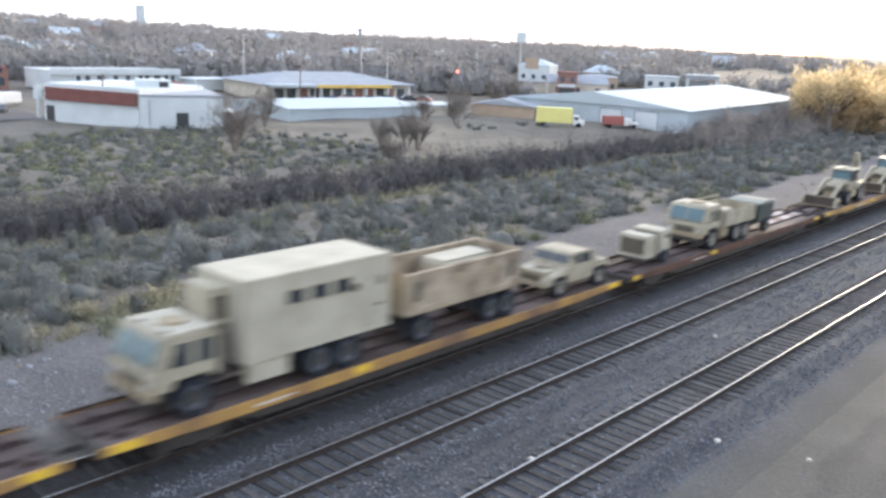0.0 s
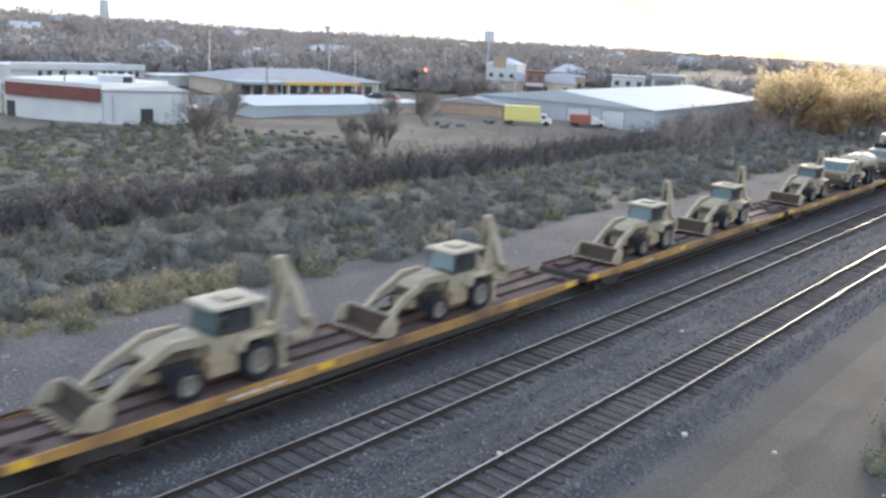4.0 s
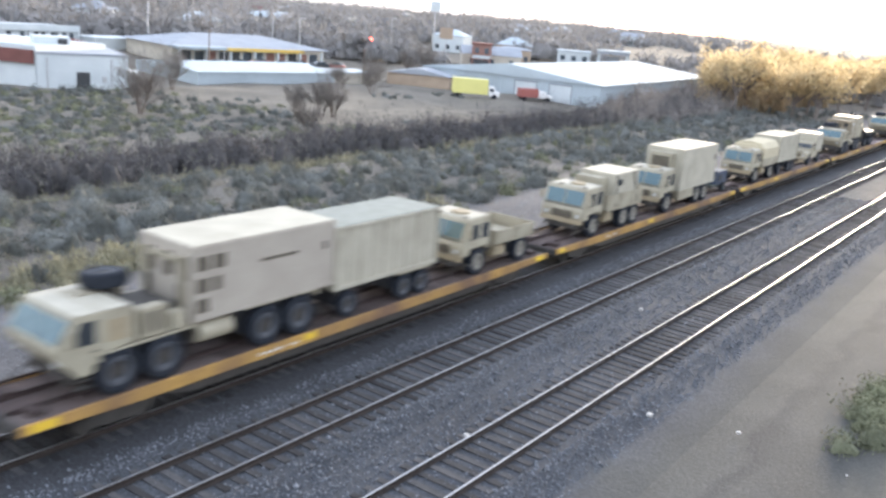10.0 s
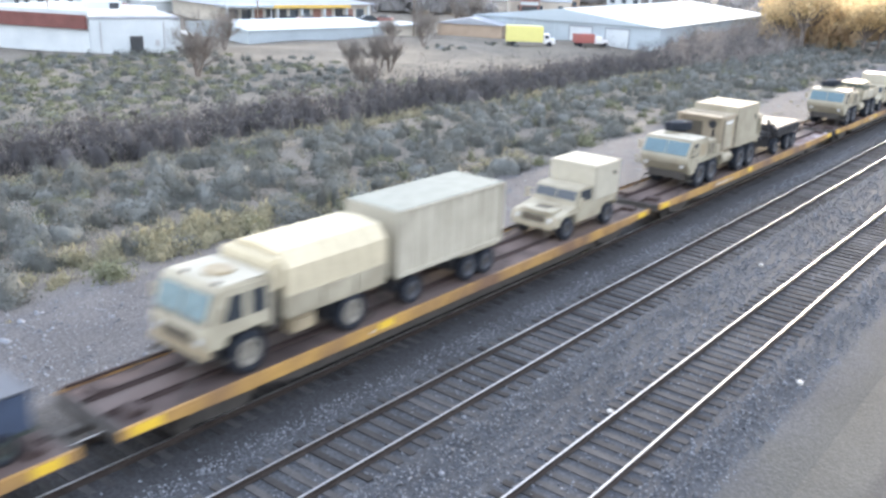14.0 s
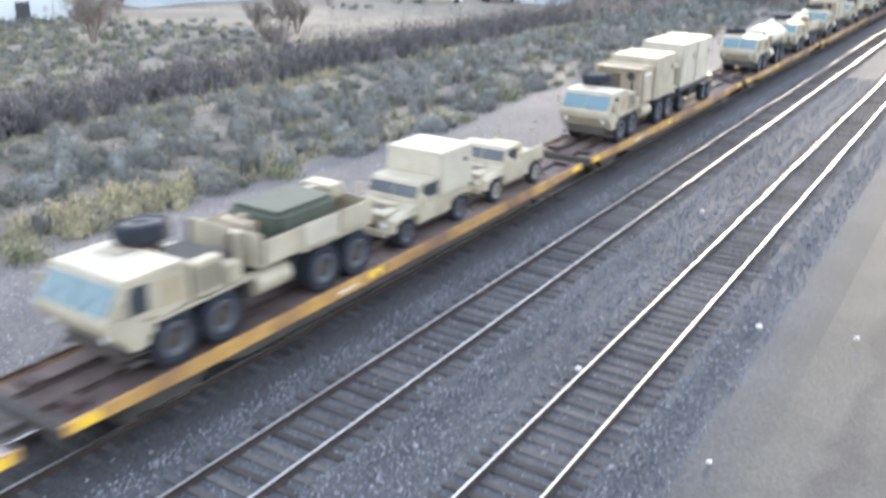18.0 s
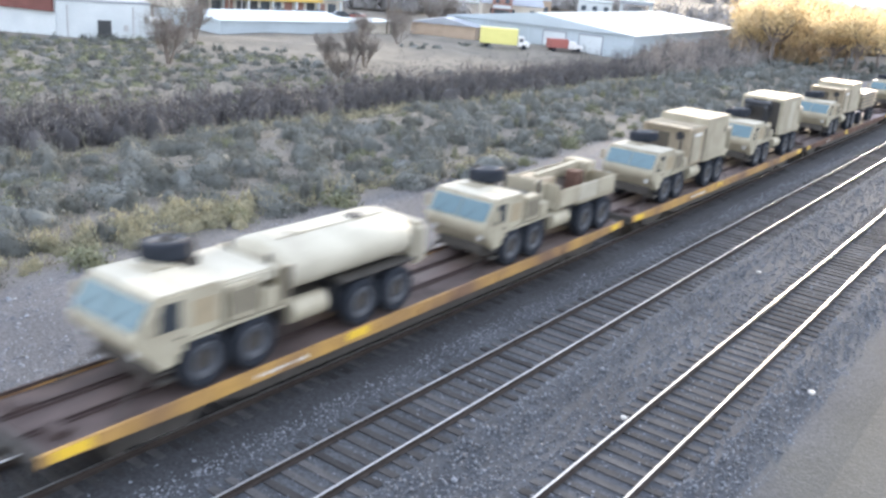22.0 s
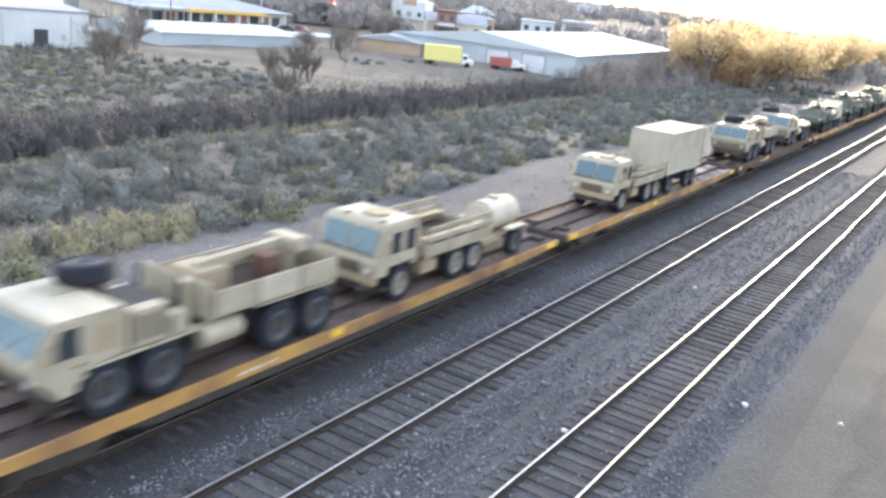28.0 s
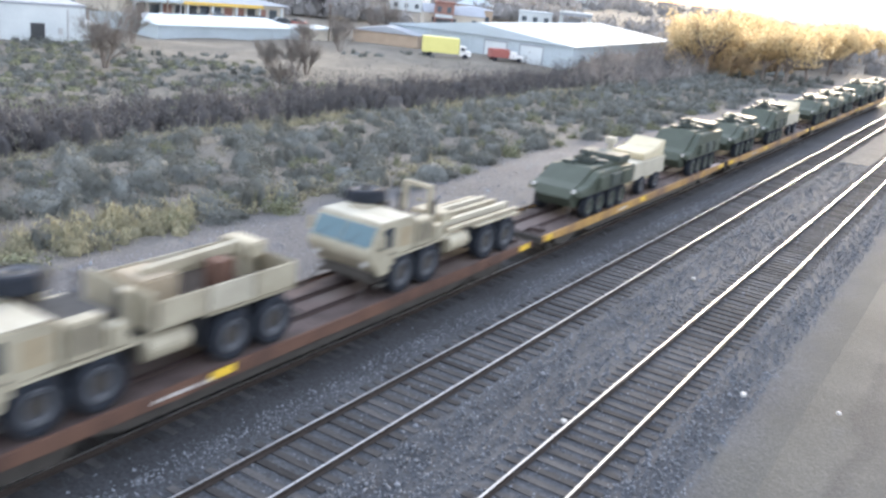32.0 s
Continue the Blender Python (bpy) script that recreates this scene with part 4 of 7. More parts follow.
def medium_truck(load, label, length, axles, mat=M_TAN):
    v = thing("army_truck", label, "army truck", "medium army trucks")
    hw = 1.2
    L = length
    bm = bmesh.new()
    for s in (-1, 1):
        add_box(bm, s * 0.42 - 0.05, s * 0.42 + 0.05, 0.3, L, 0.7, 0.98)
    for y in axles:
        add_cyl(bm, (0, y, 0.56), 0.09, 1.9, "x", 10)
        add_cyl(bm, (0, y, 0.56), 0.2, 0.36, "x", 12)
    part("chassis", bm, M_CHASSIS, v, "dark ladder chassis with axles")
    wheels(v, axles, 0.6, 1.0, 0.4, M_RIM if load == "expando" else M_RIM_PALE)
    wheel_shade(v, (axles[0] - 0.65, axles[0] + 0.75), (axles[1] - 0.7, axles[-1] + 0.65), top=1.1)
    part("machinery", boxes((-0.85, 0.85, 2.22, 2.6, 0.75, 1.75), bevel=0.04), M_CHASSIS, v, "dark machinery behind the cab")
    # dark block added in place of shade below the cab front
    part("underside_shade", boxes((-0.8, 0.8, 0.1, 0.7, 0.5, 0.8), bevel=0.02), M_CHASSIS, v, "dark block for the shade under the cab")
    chains(v, 0.2, L - 0.1)
    bm = bmesh.new()
    add_prism(bm, [(0.05, 1.0), (0.62, 0.96), (0.7, 1.24), (1.9, 1.28), (1.96, 1.1), (2.15, 1.1), (2.2, 2.42), (2.05, 2.54), (0.62, 2.58), (0.42, 2.52), (0.1, 1.66), (0.0, 1.48)], -hw, hw, 0.05)
    cab = part("cab", bm, mat, v, "blunt forward cab")
    def sc(x, f):
        return (x, 0.1 + 0.32 * f - 0.02, 1.68 + 0.84 * f + 0.004)
    for a, b in ((-1.02, -0.04), (0.04, 1.02)):
        pane(cab, "windscreen", [sc(a, 0.06), sc(b, 0.06), sc(b, 0.86), sc(a, 0.86)], M_WINDSCREEN)
        bm = bmesh.new()
        add_bar(bm, Vector(sc(a + 0.2, 0.04)) - Vector((0, 0.03, 0)), Vector(sc(a + 0.55, 0.5)) - Vector((0, 0.03, 0)), 0.012)
        part("wiper", bm, M_BLACK, cab)
    for s in (-1, 1):
        x = s * (hw + 0.003)
        for y0, y1, d in ((0.55, 1.2, 0.22), (1.45, 1.95, 0.0)):
            pts = [(x, y0, 1.66), (x, y1, 1.66), (x, y1, 2.32), (x, y0 + d, 2.32)]
            pane(cab, "side_window", pts if s > 0 else pts[::-1], M_SIDE_GLASS, 0.012)
        part("cab_door", boxes((min(x, x + s * 0.02), max(x, x + s * 0.02), 0.45, 1.32, 1.28, 1.6), bevel=0.008), mat, cab)
        part("step", boxes((s * 1.05 - 0.12, s * 1.05 + 0.12, 0.5, 0.85, 0.5, 0.56)), M_CHASSIS, v)
    part("bumper", boxes((-hw, hw, -0.06, 0.14, 0.78, 1.02), bevel=0.04), M_TAN_DARK, v)
    bm = boxes((-0.55, 0.55, -0.02, 0.03, 1.06, 1.42))
    part("radiator_grille", bm, M_GRILLE, cab, "radiator grille")
    headlights(cab, 0.0, 1.2, 0.88)
    mirrors(cab, 0.3, 2.0, hw, mat)
    bm = bmesh.new()
    add_cyl(bm, (0.1, 1.3, 2.64), 0.42, 0.1, "z", 20, bevel=0.03)
    part("roof_hatch", bm, M_TAN_DARK, cab, "round roof hatch")
    part("window_frame", boxes((-1.12, 1.12, 0.07, 0.12, 1.63, 1.69)), M_CHASSIS, cab)
    # paler tan stands for the sky's light on the cab roof
    part("roof_panel", boxes((-1.1, 1.1, 0.66, 2.1, 2.56, 2.6), bevel=0.015), M_TAN_PALE, cab, "flat roof panel, skylight put into a paler tan")
    for x in (-0.6, 0.75):
        part("roof_lamp", boxes((x, x + 0.16, 0.62, 0.74, 2.56, 2.64), bevel=0.02), M_CHASSIS, cab)
    for s in (-1, 1):
        bm = bmesh.new()
        add_bar(bm, (s * 0.8, -0.04, 0.75), (s * 0.8, -0.3, 0.62), 0.08)
        part("tow_hook", bm, M_CHASSIS, v, "dark tow hook")
    bm = bmesh.new()
    add_cyl(bm, (0.85, 2.45, 1.55), 0.14, 1.3, "z", 12, bevel=0.02)
    part("air_intake", bm, M_CHASSIS, v, "dark air intake")
    ym = (axles[0] + axles[1]) / 2
    bm = bmesh.new()
    add_box(bm, 0.6, 1.1, ym - 0.35, ym + 0.55, 0.55, 1.0, 0.06)
    part("fuel_tank", bm, M_TAN_DARK, v)
    part("side_locker", boxes((-1.1, -0.6, ym - 0.4, ym + 0.5, 0.55, 1.0), bevel=0.04), M_CHASSIS, v)
    y0 = 2.65
    if load == "van":
        b = shelter_box(v, -1.22, 1.22, y0 + 0.35, L, 1.12, 3.66, M_TAN_PALE, "tall pale van body", "van_body")
        part("air_conditioner", boxes((-0.7, 0.7, y0 - 0.3, y0 + 0.34, 2.35, 3.4), bevel=0.04), mat, b, "air conditioner on the front wall")
        part("cooler_grille", boxes((-0.55, 0.55, y0 - 0.32, y0 - 0.3, 2.5, 3.2)), M_GRILLE, b)
        part("skirt_locker", boxes((0.95, 1.2, y0 + 0.4, axles[1] - 0.75, 0.55, 1.12), bevel=0.02), mat, v)
    elif load == "expando":
        b = shelter_box(v, -1.25, 1.25, y0 + 0.35, L, 1.12, 3.72, M_TAN_PALE, "tall pale van body with windows", "van_body")
        yy = y0 + 0.35 + (L - y0) * 0.25
        for k in range(3):
            w = part("van_window", boxes((1.25, 1.27, yy, yy + 0.62, 2.72, 3.15), bevel=0.01), M_SIDE_GLASS, b, "dark window")
            part("window_frame", boxes((1.25, 1.285, yy - 0.05, yy, 2.67, 3.2), (1.25, 1.285, yy + 0.62, yy + 0.67, 2.67, 3.2), (1.25, 1.285, yy, yy + 0.62, 3.15, 3.2), (1.25, 1.285, yy, yy + 0.62, 2.67, 2.72)), mat, w)
            yy += 0.95
        part("air_conditioner", boxes((-0.9, 0.5, y0 - 0.35, y0 + 0.34, 2.3, 3.45), bevel=0.04), mat, b, "air conditioner on the front wall")
        part("cooler_grille", boxes((0.5, 0.515, y0 - 0.25, y0 + 0.2, 2.5, 3.2)), M_GRILLE, b)
        part("side_box", boxes((1.25, 1.33, L - 1.75, L - 1.5, 2.65, 2.9), bevel=0.02), M_GRILLE, b, "small dark box on the wall")
        part("door_line", boxes((1.25, 1.262, L - 1.4, L - 0.5, 1.3, 3.1), bevel=0.006), M_TAN_PALE, b, "flush side door")
        part("door_latch", boxes((1.262, 1.3, L - 0.68, L - 0.4, 2.0, 2.06)), M_CHASSIS, b)
        part("skirt_locker", boxes((0.95, 1.22, y0 + 0.5, y0 + 2.0, 0.5, 1.12), bevel=0.02), M_TAN_PALE, v)
    else:
        part("cargo_floor", boxes((-hw, hw, y0, L, 1.12, 1.22), bevel=0.01), mat, v)
        hgt = {"cargo": 0.85, "low": 0.55, "shelter": 0.78, "canvas": 0.55, "seats": 0.32}[load]
        k = 3 if L - y0 > 3.6 else 2
        for s in (-1, 1):
            for j in range(k):
                a = y0 + 0.03 + j * (L - y0) / k
                part("drop_side", boxes((s * hw - 0.03, s * hw + 0.03, a, a + (L - y0) / k - 0.05, 1.22, 1.22 + hgt), bevel=0.015), mat, v)
        part("headboard", boxes((-hw, hw, y0 - 0.04, y0 + 0.02, 1.2, 1.25 + hgt), bevel=0.015), mat, v)
        part("tailboard", boxes((-hw, hw, L - 0.03, L + 0.03, 1.22, 1.2 + hgt), bevel=0.015), mat, v)
        if load == "seats":
            part("bed_shade", boxes((-hw + 0.05, hw - 0.05, y0 + 0.05, L - 0.05, 1.22, 1.26)), M_INSIDE_SHADE, v, "bed floor darkened for the shade inside")
            for s in (-1, 1):
                for z in (1.66, 1.98):
                    part("side_slat", boxes((s * hw - 0.03, s * hw + 0.03, y0 + 0.1, L - 0.1, z, z + 0.15), bevel=0.01), mat, v, "long side slat")
                for k in range(4):
                    a = y0 + 0.2 + k * (L - y0 - 0.5) / 3
                    part("stake", boxes((s * (hw - 0.06) - 0.03, s * (hw - 0.06) + 0.03, a, a + 0.08, 1.22, 2.12)), M_TAN_DARK, v)
        if load in ("cargo", "seats"):
            for s in (-1, 1):
                part("troop_seat", boxes((s * 0.95 - 0.2, s * 0.95 + 0.2, y0 + 0.2, L - 0.2, 1.62, 1.68), bevel=0.01), M_TAN_DARK, v, "folded slat bench")
            if load == "cargo":
                part("rack_rail", boxes((-hw - 0.02, -hw + 0.03, y0 + 0.1, L - 0.1, 2.25, 2.36), (-hw - 0.02, -hw + 0.03, y0 + 0.3, y0 + 0.36, 1.9, 2.26), (-hw - 0.02, -hw + 0.03, L - 0.4, L - 0.34, 1.9, 2.26), bevel=0.008), mat, v, "raised side rail")
            if load == "cargo":
                part("crate", boxes((-0.5, 0.6, y0 + 0.9, y0 + 2.4, 1.24, 1.95), bevel=0.05), M_TAN_PALE, v, "covered crate in the bed")
        if load == "shelter":
            b = shelter_box(v, -1.05, 1.05, y0 + 1.0, L - 0.4, 1.24, 3.02, M_TAN_PALE, "small shelter carried in the bed")
            part("front_pack", boxes((-0.95, 0.6, y0 + 0.2, y0 + 1.0, 1.3, 2.8), bevel=0.04), mat, b)
            part("shelter_window", boxes((1.05, 1.07, y0 + 1.35, y0 + 1.9, 2.35, 2.7)), M_SIDE_GLASS, b, "dark window")
            bm = bmesh.new()
            add_bar(bm, (1.24, y0 + 0.9, 1.3), (1.09, y0 + 1.2, 3.0), 0.05)
            add_bar(bm, (1.24, L - 0.6, 1.3), (1.09, L - 1.2, 3.0), 0.05)
            part("lashing", bm, M_CHASSIS, b, "dark lashing straps")
        if load == "canvas":
            bm = bmesh.new()
            n, rows = 14, []
            for j in range(n + 1):
                y, sag = y0 + (L - y0) * j / n, 0.04 if j % 2 else 0.0
                rows.append([bm.verts.new((x, y, z)) for x, z in ((-hw, 1.65), (-hw - 0.01 + sag, 2.55), (-0.85, 2.98 - sag), (0, 3.06 - sag), (0.85, 2.98 - sag), (hw + 0.01 - sag, 2.55), (hw, 1.65))])
            for va, vb in zip(rows, rows[1:]):
                for i in range(7):
                    bm.faces.new((va[i], va[(i + 1) % 7], vb[(i + 1) % 7], vb[i]))
            bm.faces.new(rows[0]), bm.faces.new(rows[-1][::-1])
            bmesh.ops.recalc_face_normals(bm, faces=bm.faces)
            part("canvas_cover", bm, M_CANVAS, v, "tan canvas cover over bows")
            part("canvas_front", boxes((-1.1, 1.1, y0 - 0.42, y0, 2.0, 2.85), bevel=0.08), M_CANVAS, v)
    return v


def humvee(back, label, mat=M_TAN):
    v = thing("army_jeep", label, "army jeep", "wide army jeeps")
    hw = 1.05
    part("chassis", boxes((-0.5, 0.5, 0.3, 4.4, 0.42, 0.62)), M_CHASSIS, v)
    wheels(v, (0.85, 4.0), 0.47, 0.93, 0.31, M_RIM if back == "shelter" else M_RIM_PALE)
    wheel_shade(v, (0.35, 1.35), (3.5, 4.5), top=0.96, half=0.74)
    chains(v, 0.1, 4.5, 0.55, 0.6, 0.7)
    bm = bmesh.new()
    add_prism(bm, [(0.0, 0.62), (0.28, 0.6), (0.4, 0.98), (1.28, 1.0), (1.42, 0.55), (3.4, 0.55), (3.52, 0.98), (4.45, 0.98), (4.62, 0.7), (4.66, 1.2), (3.3, 1.22), (1.5, 1.22), (1.35, 1.2), (0.12, 1.0)], -hw, hw, 0.03)
    body = part("body", bm, mat, v, "low wide body with a flat bonnet")
    part("bonnet", boxes((-0.72, 0.72, 0.1, 1.4, 1.06, 1.16), bevel=0.04), mat, body)
    part("bonnet_vent", boxes((-0.3, 0.3, 0.55, 0.95, 1.158, 1.17)), M_GRILLE, body)
    part("bonnet_bulge", boxes((-0.45, 0.45, 0.98, 1.4, 1.15, 1.22), bevel=0.03), mat, body)
    for s in (-1, 1):
        for y in (0.85, 4.0):
            bm = bmesh.new()
            add_prism(bm, [(y - 0.62, 0.9), (y - 0.45, 1.03), (y + 0.45, 1.03), (y + 0.62, 0.9), (y + 0.56, 0.88), (y + 0.4, 0.98), (y - 0.4, 0.98), (y - 0.56, 0.88)], s * 1.05 - 0.04, s * 1.05 + 0.07, 0.008)
            part("wheel_arch", bm, mat, body)
    part("bumper", boxes((-0.9, 0.9, -0.1, 0.05, 0.52, 0.72), bevel=0.02), mat, v)
    part("radiator_grille", boxes((-0.5, 0.5, -0.01, 0.03, 0.74, 1.0)), M_GRILLE, body)
    headlights(body, 0.02, 0.86, 0.72)
    mirrors(body, 1.45, 1.4, hw, mat)
    top = 1.85
    ye = {"slant": 3.3, "shelter": 2.75, "pickup": 2.6}[back]
    bm = bmesh.new()
    add_prism(bm, [(1.42, 1.2), (1.72, top - 0.04), (1.8, top), (ye - 0.1, top), (ye, top - 0.05), (ye + (0.75 if back == "slant" else 0.05), 1.2)], -0.98, 0.98, 0.03)
    cab = part("cabin", bm, mat, v, "cabin with a flat roof")
    for a, b in ((-0.9, -0.03), (0.03, 0.9)):
        pane(cab, "windscreen", [(a, 1.5, 1.38), (b, 1.5, 1.38), (b, 1.66, 1.72), (a, 1.66, 1.72)], M_SIDE_GLASS, 0.02)
    for s in (-1, 1):
        x = s * 0.985
        for y0, y1 in ((1.85, 2.3), (2.5, ye - 0.1)) if ye - 0.1 > 2.75 else ((1.8, ye - 0.12),):
            pts = [(x, y0, 1.32), (x, y1, 1.32), (x, y1, 1.74), (x, y0, 1.74)]
            pane(cab, "side_window", pts if s > 0 else pts[::-1], M_SIDE_GLASS, 0.012)
        part("door", boxes((min(s * hw, s * (hw + 0.02)), max(s * hw, s * (hw + 0.02)), 1.5, 2.4, 0.62, 1.2), bevel=0.008), mat, body)
    if back == "shelter":
        shelter_box(v, -1.07, 1.07, 2.72, 4.72, 1.22, 2.62, M_TAN_PALE, "tall pale shelter on the back")
    elif back == "pickup":
        for s in (-1, 1):
            part("bed_side", boxes((s * 1.0 - 0.04, s * 1.0 + 0.04, 2.75, 4.62, 1.2, 1.45), bevel=0.015), mat, v)
        part("bed_load", boxes((-0.6, 0.5, 2.9, 3.9, 1.22, 1.6), bevel=0.05), M_TAN_DARK, v)
    return v


def backhoe(label, bucket_drop=0.0):
    v = thing("backhoe_loader", label, "backhoe loader", "backhoe loaders on the wagons")
    part("chassis", boxes((-0.4, 0.4, 1.6, 6.2, 0.55, 0.95), bevel=0.03), M_TAN_DARK, v)
    wheels(v, (2.65,), 0.5, 0.92, 0.36, M_RIM_PALE)
    wheels(v, (5.15,), 0.66, 0.92, 0.46, M_RIM_PALE)
    wheel_shade(v, (2.1, 3.2), (4.5, 5.9), top=1.05, half=0.68)
    chains(v, 1.9, 6.2, 0.8, 0.7, 0.8)
    bm = bmesh.new()
    add_prism(bm, [(1.75, 0.85), (1.7, 1.3), (1.95, 1.52), (3.5, 1.75), (3.6, 1.2), (3.5, 0.85)], -0.42, 0.42, 0.05)
    hood = part("bonnet", bm, M_TAN, v, "sloping engine bonnet")
    part("grille", boxes((-0.35, 0.35, 1.68, 1.74, 0.95, 1.35)), M_GRILLE, hood)
    for s in (-1, 1):
        bm = bmesh.new()
        add_prism(bm, [(4.35, 1.1), (4.6, 1.5), (5.7, 1.5), (5.95, 1.1), (5.95, 1.0), (5.7, 1.4), (4.65, 1.4), (4.45, 1.05)], s * 0.95 - 0.24, s * 0.95 + 0.24, 0.02)
        part("rear_fender", bm, M_TAN, v)
        part("step_tank", boxes((s * 0.85 - 0.2, s * 0.85 + 0.2, 3.35, 4.35, 0.5, 1.05), bevel=0.04), M_TAN_DARK, v, "tank and step")
        # plain dark plate added low on the bonnet's side
        part("dark_side_plate", boxes((s * 0.43 - 0.01, s * 0.43 + 0.01, 2.0, 3.3, 0.95, 1.42), bevel=0.004), M_GRILLE, hood, "dark plate on the engine's side")
    bm = bmesh.new()
    add_box(bm, -0.72, 0.72, 3.6, 6.1, 0.95, 1.55, 0.04)
    part("cab_base", bm, M_TAN, v)
    cab = part("cab_frame", boxes((-0.66, 0.66, 3.95, 5.6, 2.3, 2.38), bevel=0.02), M_CHASSIS, v, "dark frame under the cab roof")
    for sx in (-1, 1):
        for y0, y1 in ((3.87, 4.05), (4.75, 4.75), (5.6, 5.5)):
            bm = bmesh.new()
            add_bar(bm, (sx * 0.64, y0, 1.45), (sx * 0.64, y1, 2.34), 0.09)
            part("cab_post", bm, M_CHASSIS, cab)
    pane(cab, "windscreen", [(-0.64, 3.85, 1.5), (0.64, 3.85, 1.5), (0.64, 4.02, 2.28), (-0.64, 4.02, 2.28)], M_WINDSCREEN)
    for s in (-1, 1):
        pts = [(s * 0.67, 4.05, 1.6), (s * 0.67, 5.2, 1.6), (s * 0.67, 5.2, 2.28), (s * 0.67, 4.15, 2.28)]
        pane(cab, "side_window", pts if s > 0 else pts[::-1], M_SIDE_GLASS, 0.012)
    part("cab_roof", boxes((-0.78, 0.8, 3.72, 5.72, 2.36, 2.48), bevel=0.05), M_TAN_PALE, v, "flat pale cab roof")
    part("rear_panel", boxes((-0.7, 0.7, 5.25, 5.7, 1.5, 2.1), bevel=0.04), M_TAN, v)
    part("roof_vent", boxes((-0.3, 0.35, 4.4, 5.1, 2.48, 2.56), bevel=0.03), M_TAN, v)
    part("seat", boxes((-0.25, 0.25, 4.4, 4.9, 1.5, 1.75), (-0.25, 0.25, 4.8, 4.95, 1.75, 2.2), bevel=0.04), M_BLACK, v, "black driver's seat")
    for s in (-1, 1):
        bm = bmesh.new()
        add_prism(bm, [(3.55, 1.45), (3.4, 1.75), (2.3, 1.78), (0.95, 1.15), (0.05, 0.5), (0.22, 0.34), (1.1, 0.92), (2.4, 1.5), (3.3, 1.42)], s * 0.62 - 0.11, s * 0.62 + 0.11, 0.02)
        arm = part("loader_arm", bm, M_TAN, v, "cranked loader arm")
        bm = bmesh.new()
        add_bar(bm, (s * 0.5, 2.5, 1.0), (s * 0.5, 1.5, 1.0), 0.09)
        add_bar(bm, (s * 0.5, 1.5, 1.0), (s * 0.5, 0.5, 0.75), 0.05)
        part("hydraulic_ram", bm, M_CHASSIS, arm)
    bm = bmesh.new()
    prof = [(-0.43, 0.05 + bucket_drop), (0.30, 0.02 + bucket_drop), (0.55, 0.2), (0.57, 0.55), (0.37, 0.85), (0.32, 0.82), (0.50, 0.55), (0.48, 0.24), (0.27, 0.08 + bucket_drop), (-0.43, 0.09 + bucket_drop)]
    add_prism(bm, prof, -1.14, 1.14)
    for s in (-1, 1):
        add_prism(bm, [(-0.43, 0.06), (0.30, 0.03), (0.55, 0.2), (0.55, 0.55), (0.35, 0.84), (-0.02, 0.78), (-0.3, 0.45)], s * 1.14 - 0.025, s * 1.14 + 0.025)
    bucket = part("bucket", bm, M_TAN, v, "wide open loader bucket", at=pose(0, -0.42, 0.05, -12))
    # the bucket's shadowed inside, painted on dark plates
    part("bucket_shade", boxes((-1.1, 1.1, -0.35, 0.28, 0.1, 0.16), (-1.1, 1.1, 0.24, 0.42, 0.14, 0.76), bevel=0.02), M_INSIDE_SHADE, bucket, "dark brown plates for the shade inside")
    bm = bmesh.new()
    for i in range(8):
        x = -1.05 + i * 0.3
        add_prism(bm, [(-0.57, 0.03), (-0.40, 0.03), (-0.40, 0.1)], x - 0.04, x + 0.04)
    tagged(part("bucket_teeth", bm, M_TAN_DARK, bucket), kind="stuff")
    for s in (-1, 1):
        bm = bmesh.new()
        add_prism(bm, [(6.3, 1.05), (6.68, 1.1), (7.0, 2.2), (6.92, 3.42), (6.7, 3.5), (6.62, 3.36), (6.68, 2.25)], s * 0.15 - 0.05, s * 0.15 + 0.05, 0.015)
        part("boom_plate", bm, M_TAN, v, "side plate of the folded digging boom")
    bm = bmesh.new()
    add_prism(bm, [(6.66, 3.46), (6.98, 3.5), (7.5, 2.5), (7.95, 1.5), (8.0, 1.15), (7.7, 1.1), (7.3, 1.95)], -0.13, 0.13, 0.02)
    part("dipper", bm, M_TAN_PALE, v, "folded dipper arm")
    bm = bmesh.new()
    add_bar(bm, (0, 6.75, 2.3), (0, 7.35, 2.1), 0.1)
    add_bar(bm, (0, 6.5, 1.4), (0, 6.85, 2.9), 0.11)
    part("boom_ram", bm, M_CHASSIS, v, "dark hydraulic ram of the boom")
    bm = bmesh.new()
    add_prism(bm, [(7.62, 1.3), (8.02, 1.3), (8.15, 0.85), (7.9, 0.5), (7.4, 0.55), (7.5, 0.68), (7.85, 0.66), (7.98, 0.88)], -0.32, 0.32, 0.02)
    part("digging_bucket", bm, M_TAN, v, "narrow digging bucket")
    for s in (-1, 1):
        bm = bmesh.new()
        add_box(bm, s * 0.95 - 0.1, s * 0.95 + 0.1, 6.0, 6.2, 0.25, 1.5, 0.02)
        add_box(bm, s * 0.95 - 0.2, s * 0.95 + 0.2, 5.95, 6.25, 0.2, 0.28, 0.01)
        part("stabiliser", bm, M_TAN, v, "upright stabiliser leg")
    part("rear_frame", boxes((-1.0, 1.0, 5.95, 6.15, 0.7, 1.1), bevel=0.02), M_TAN, v)
    return v


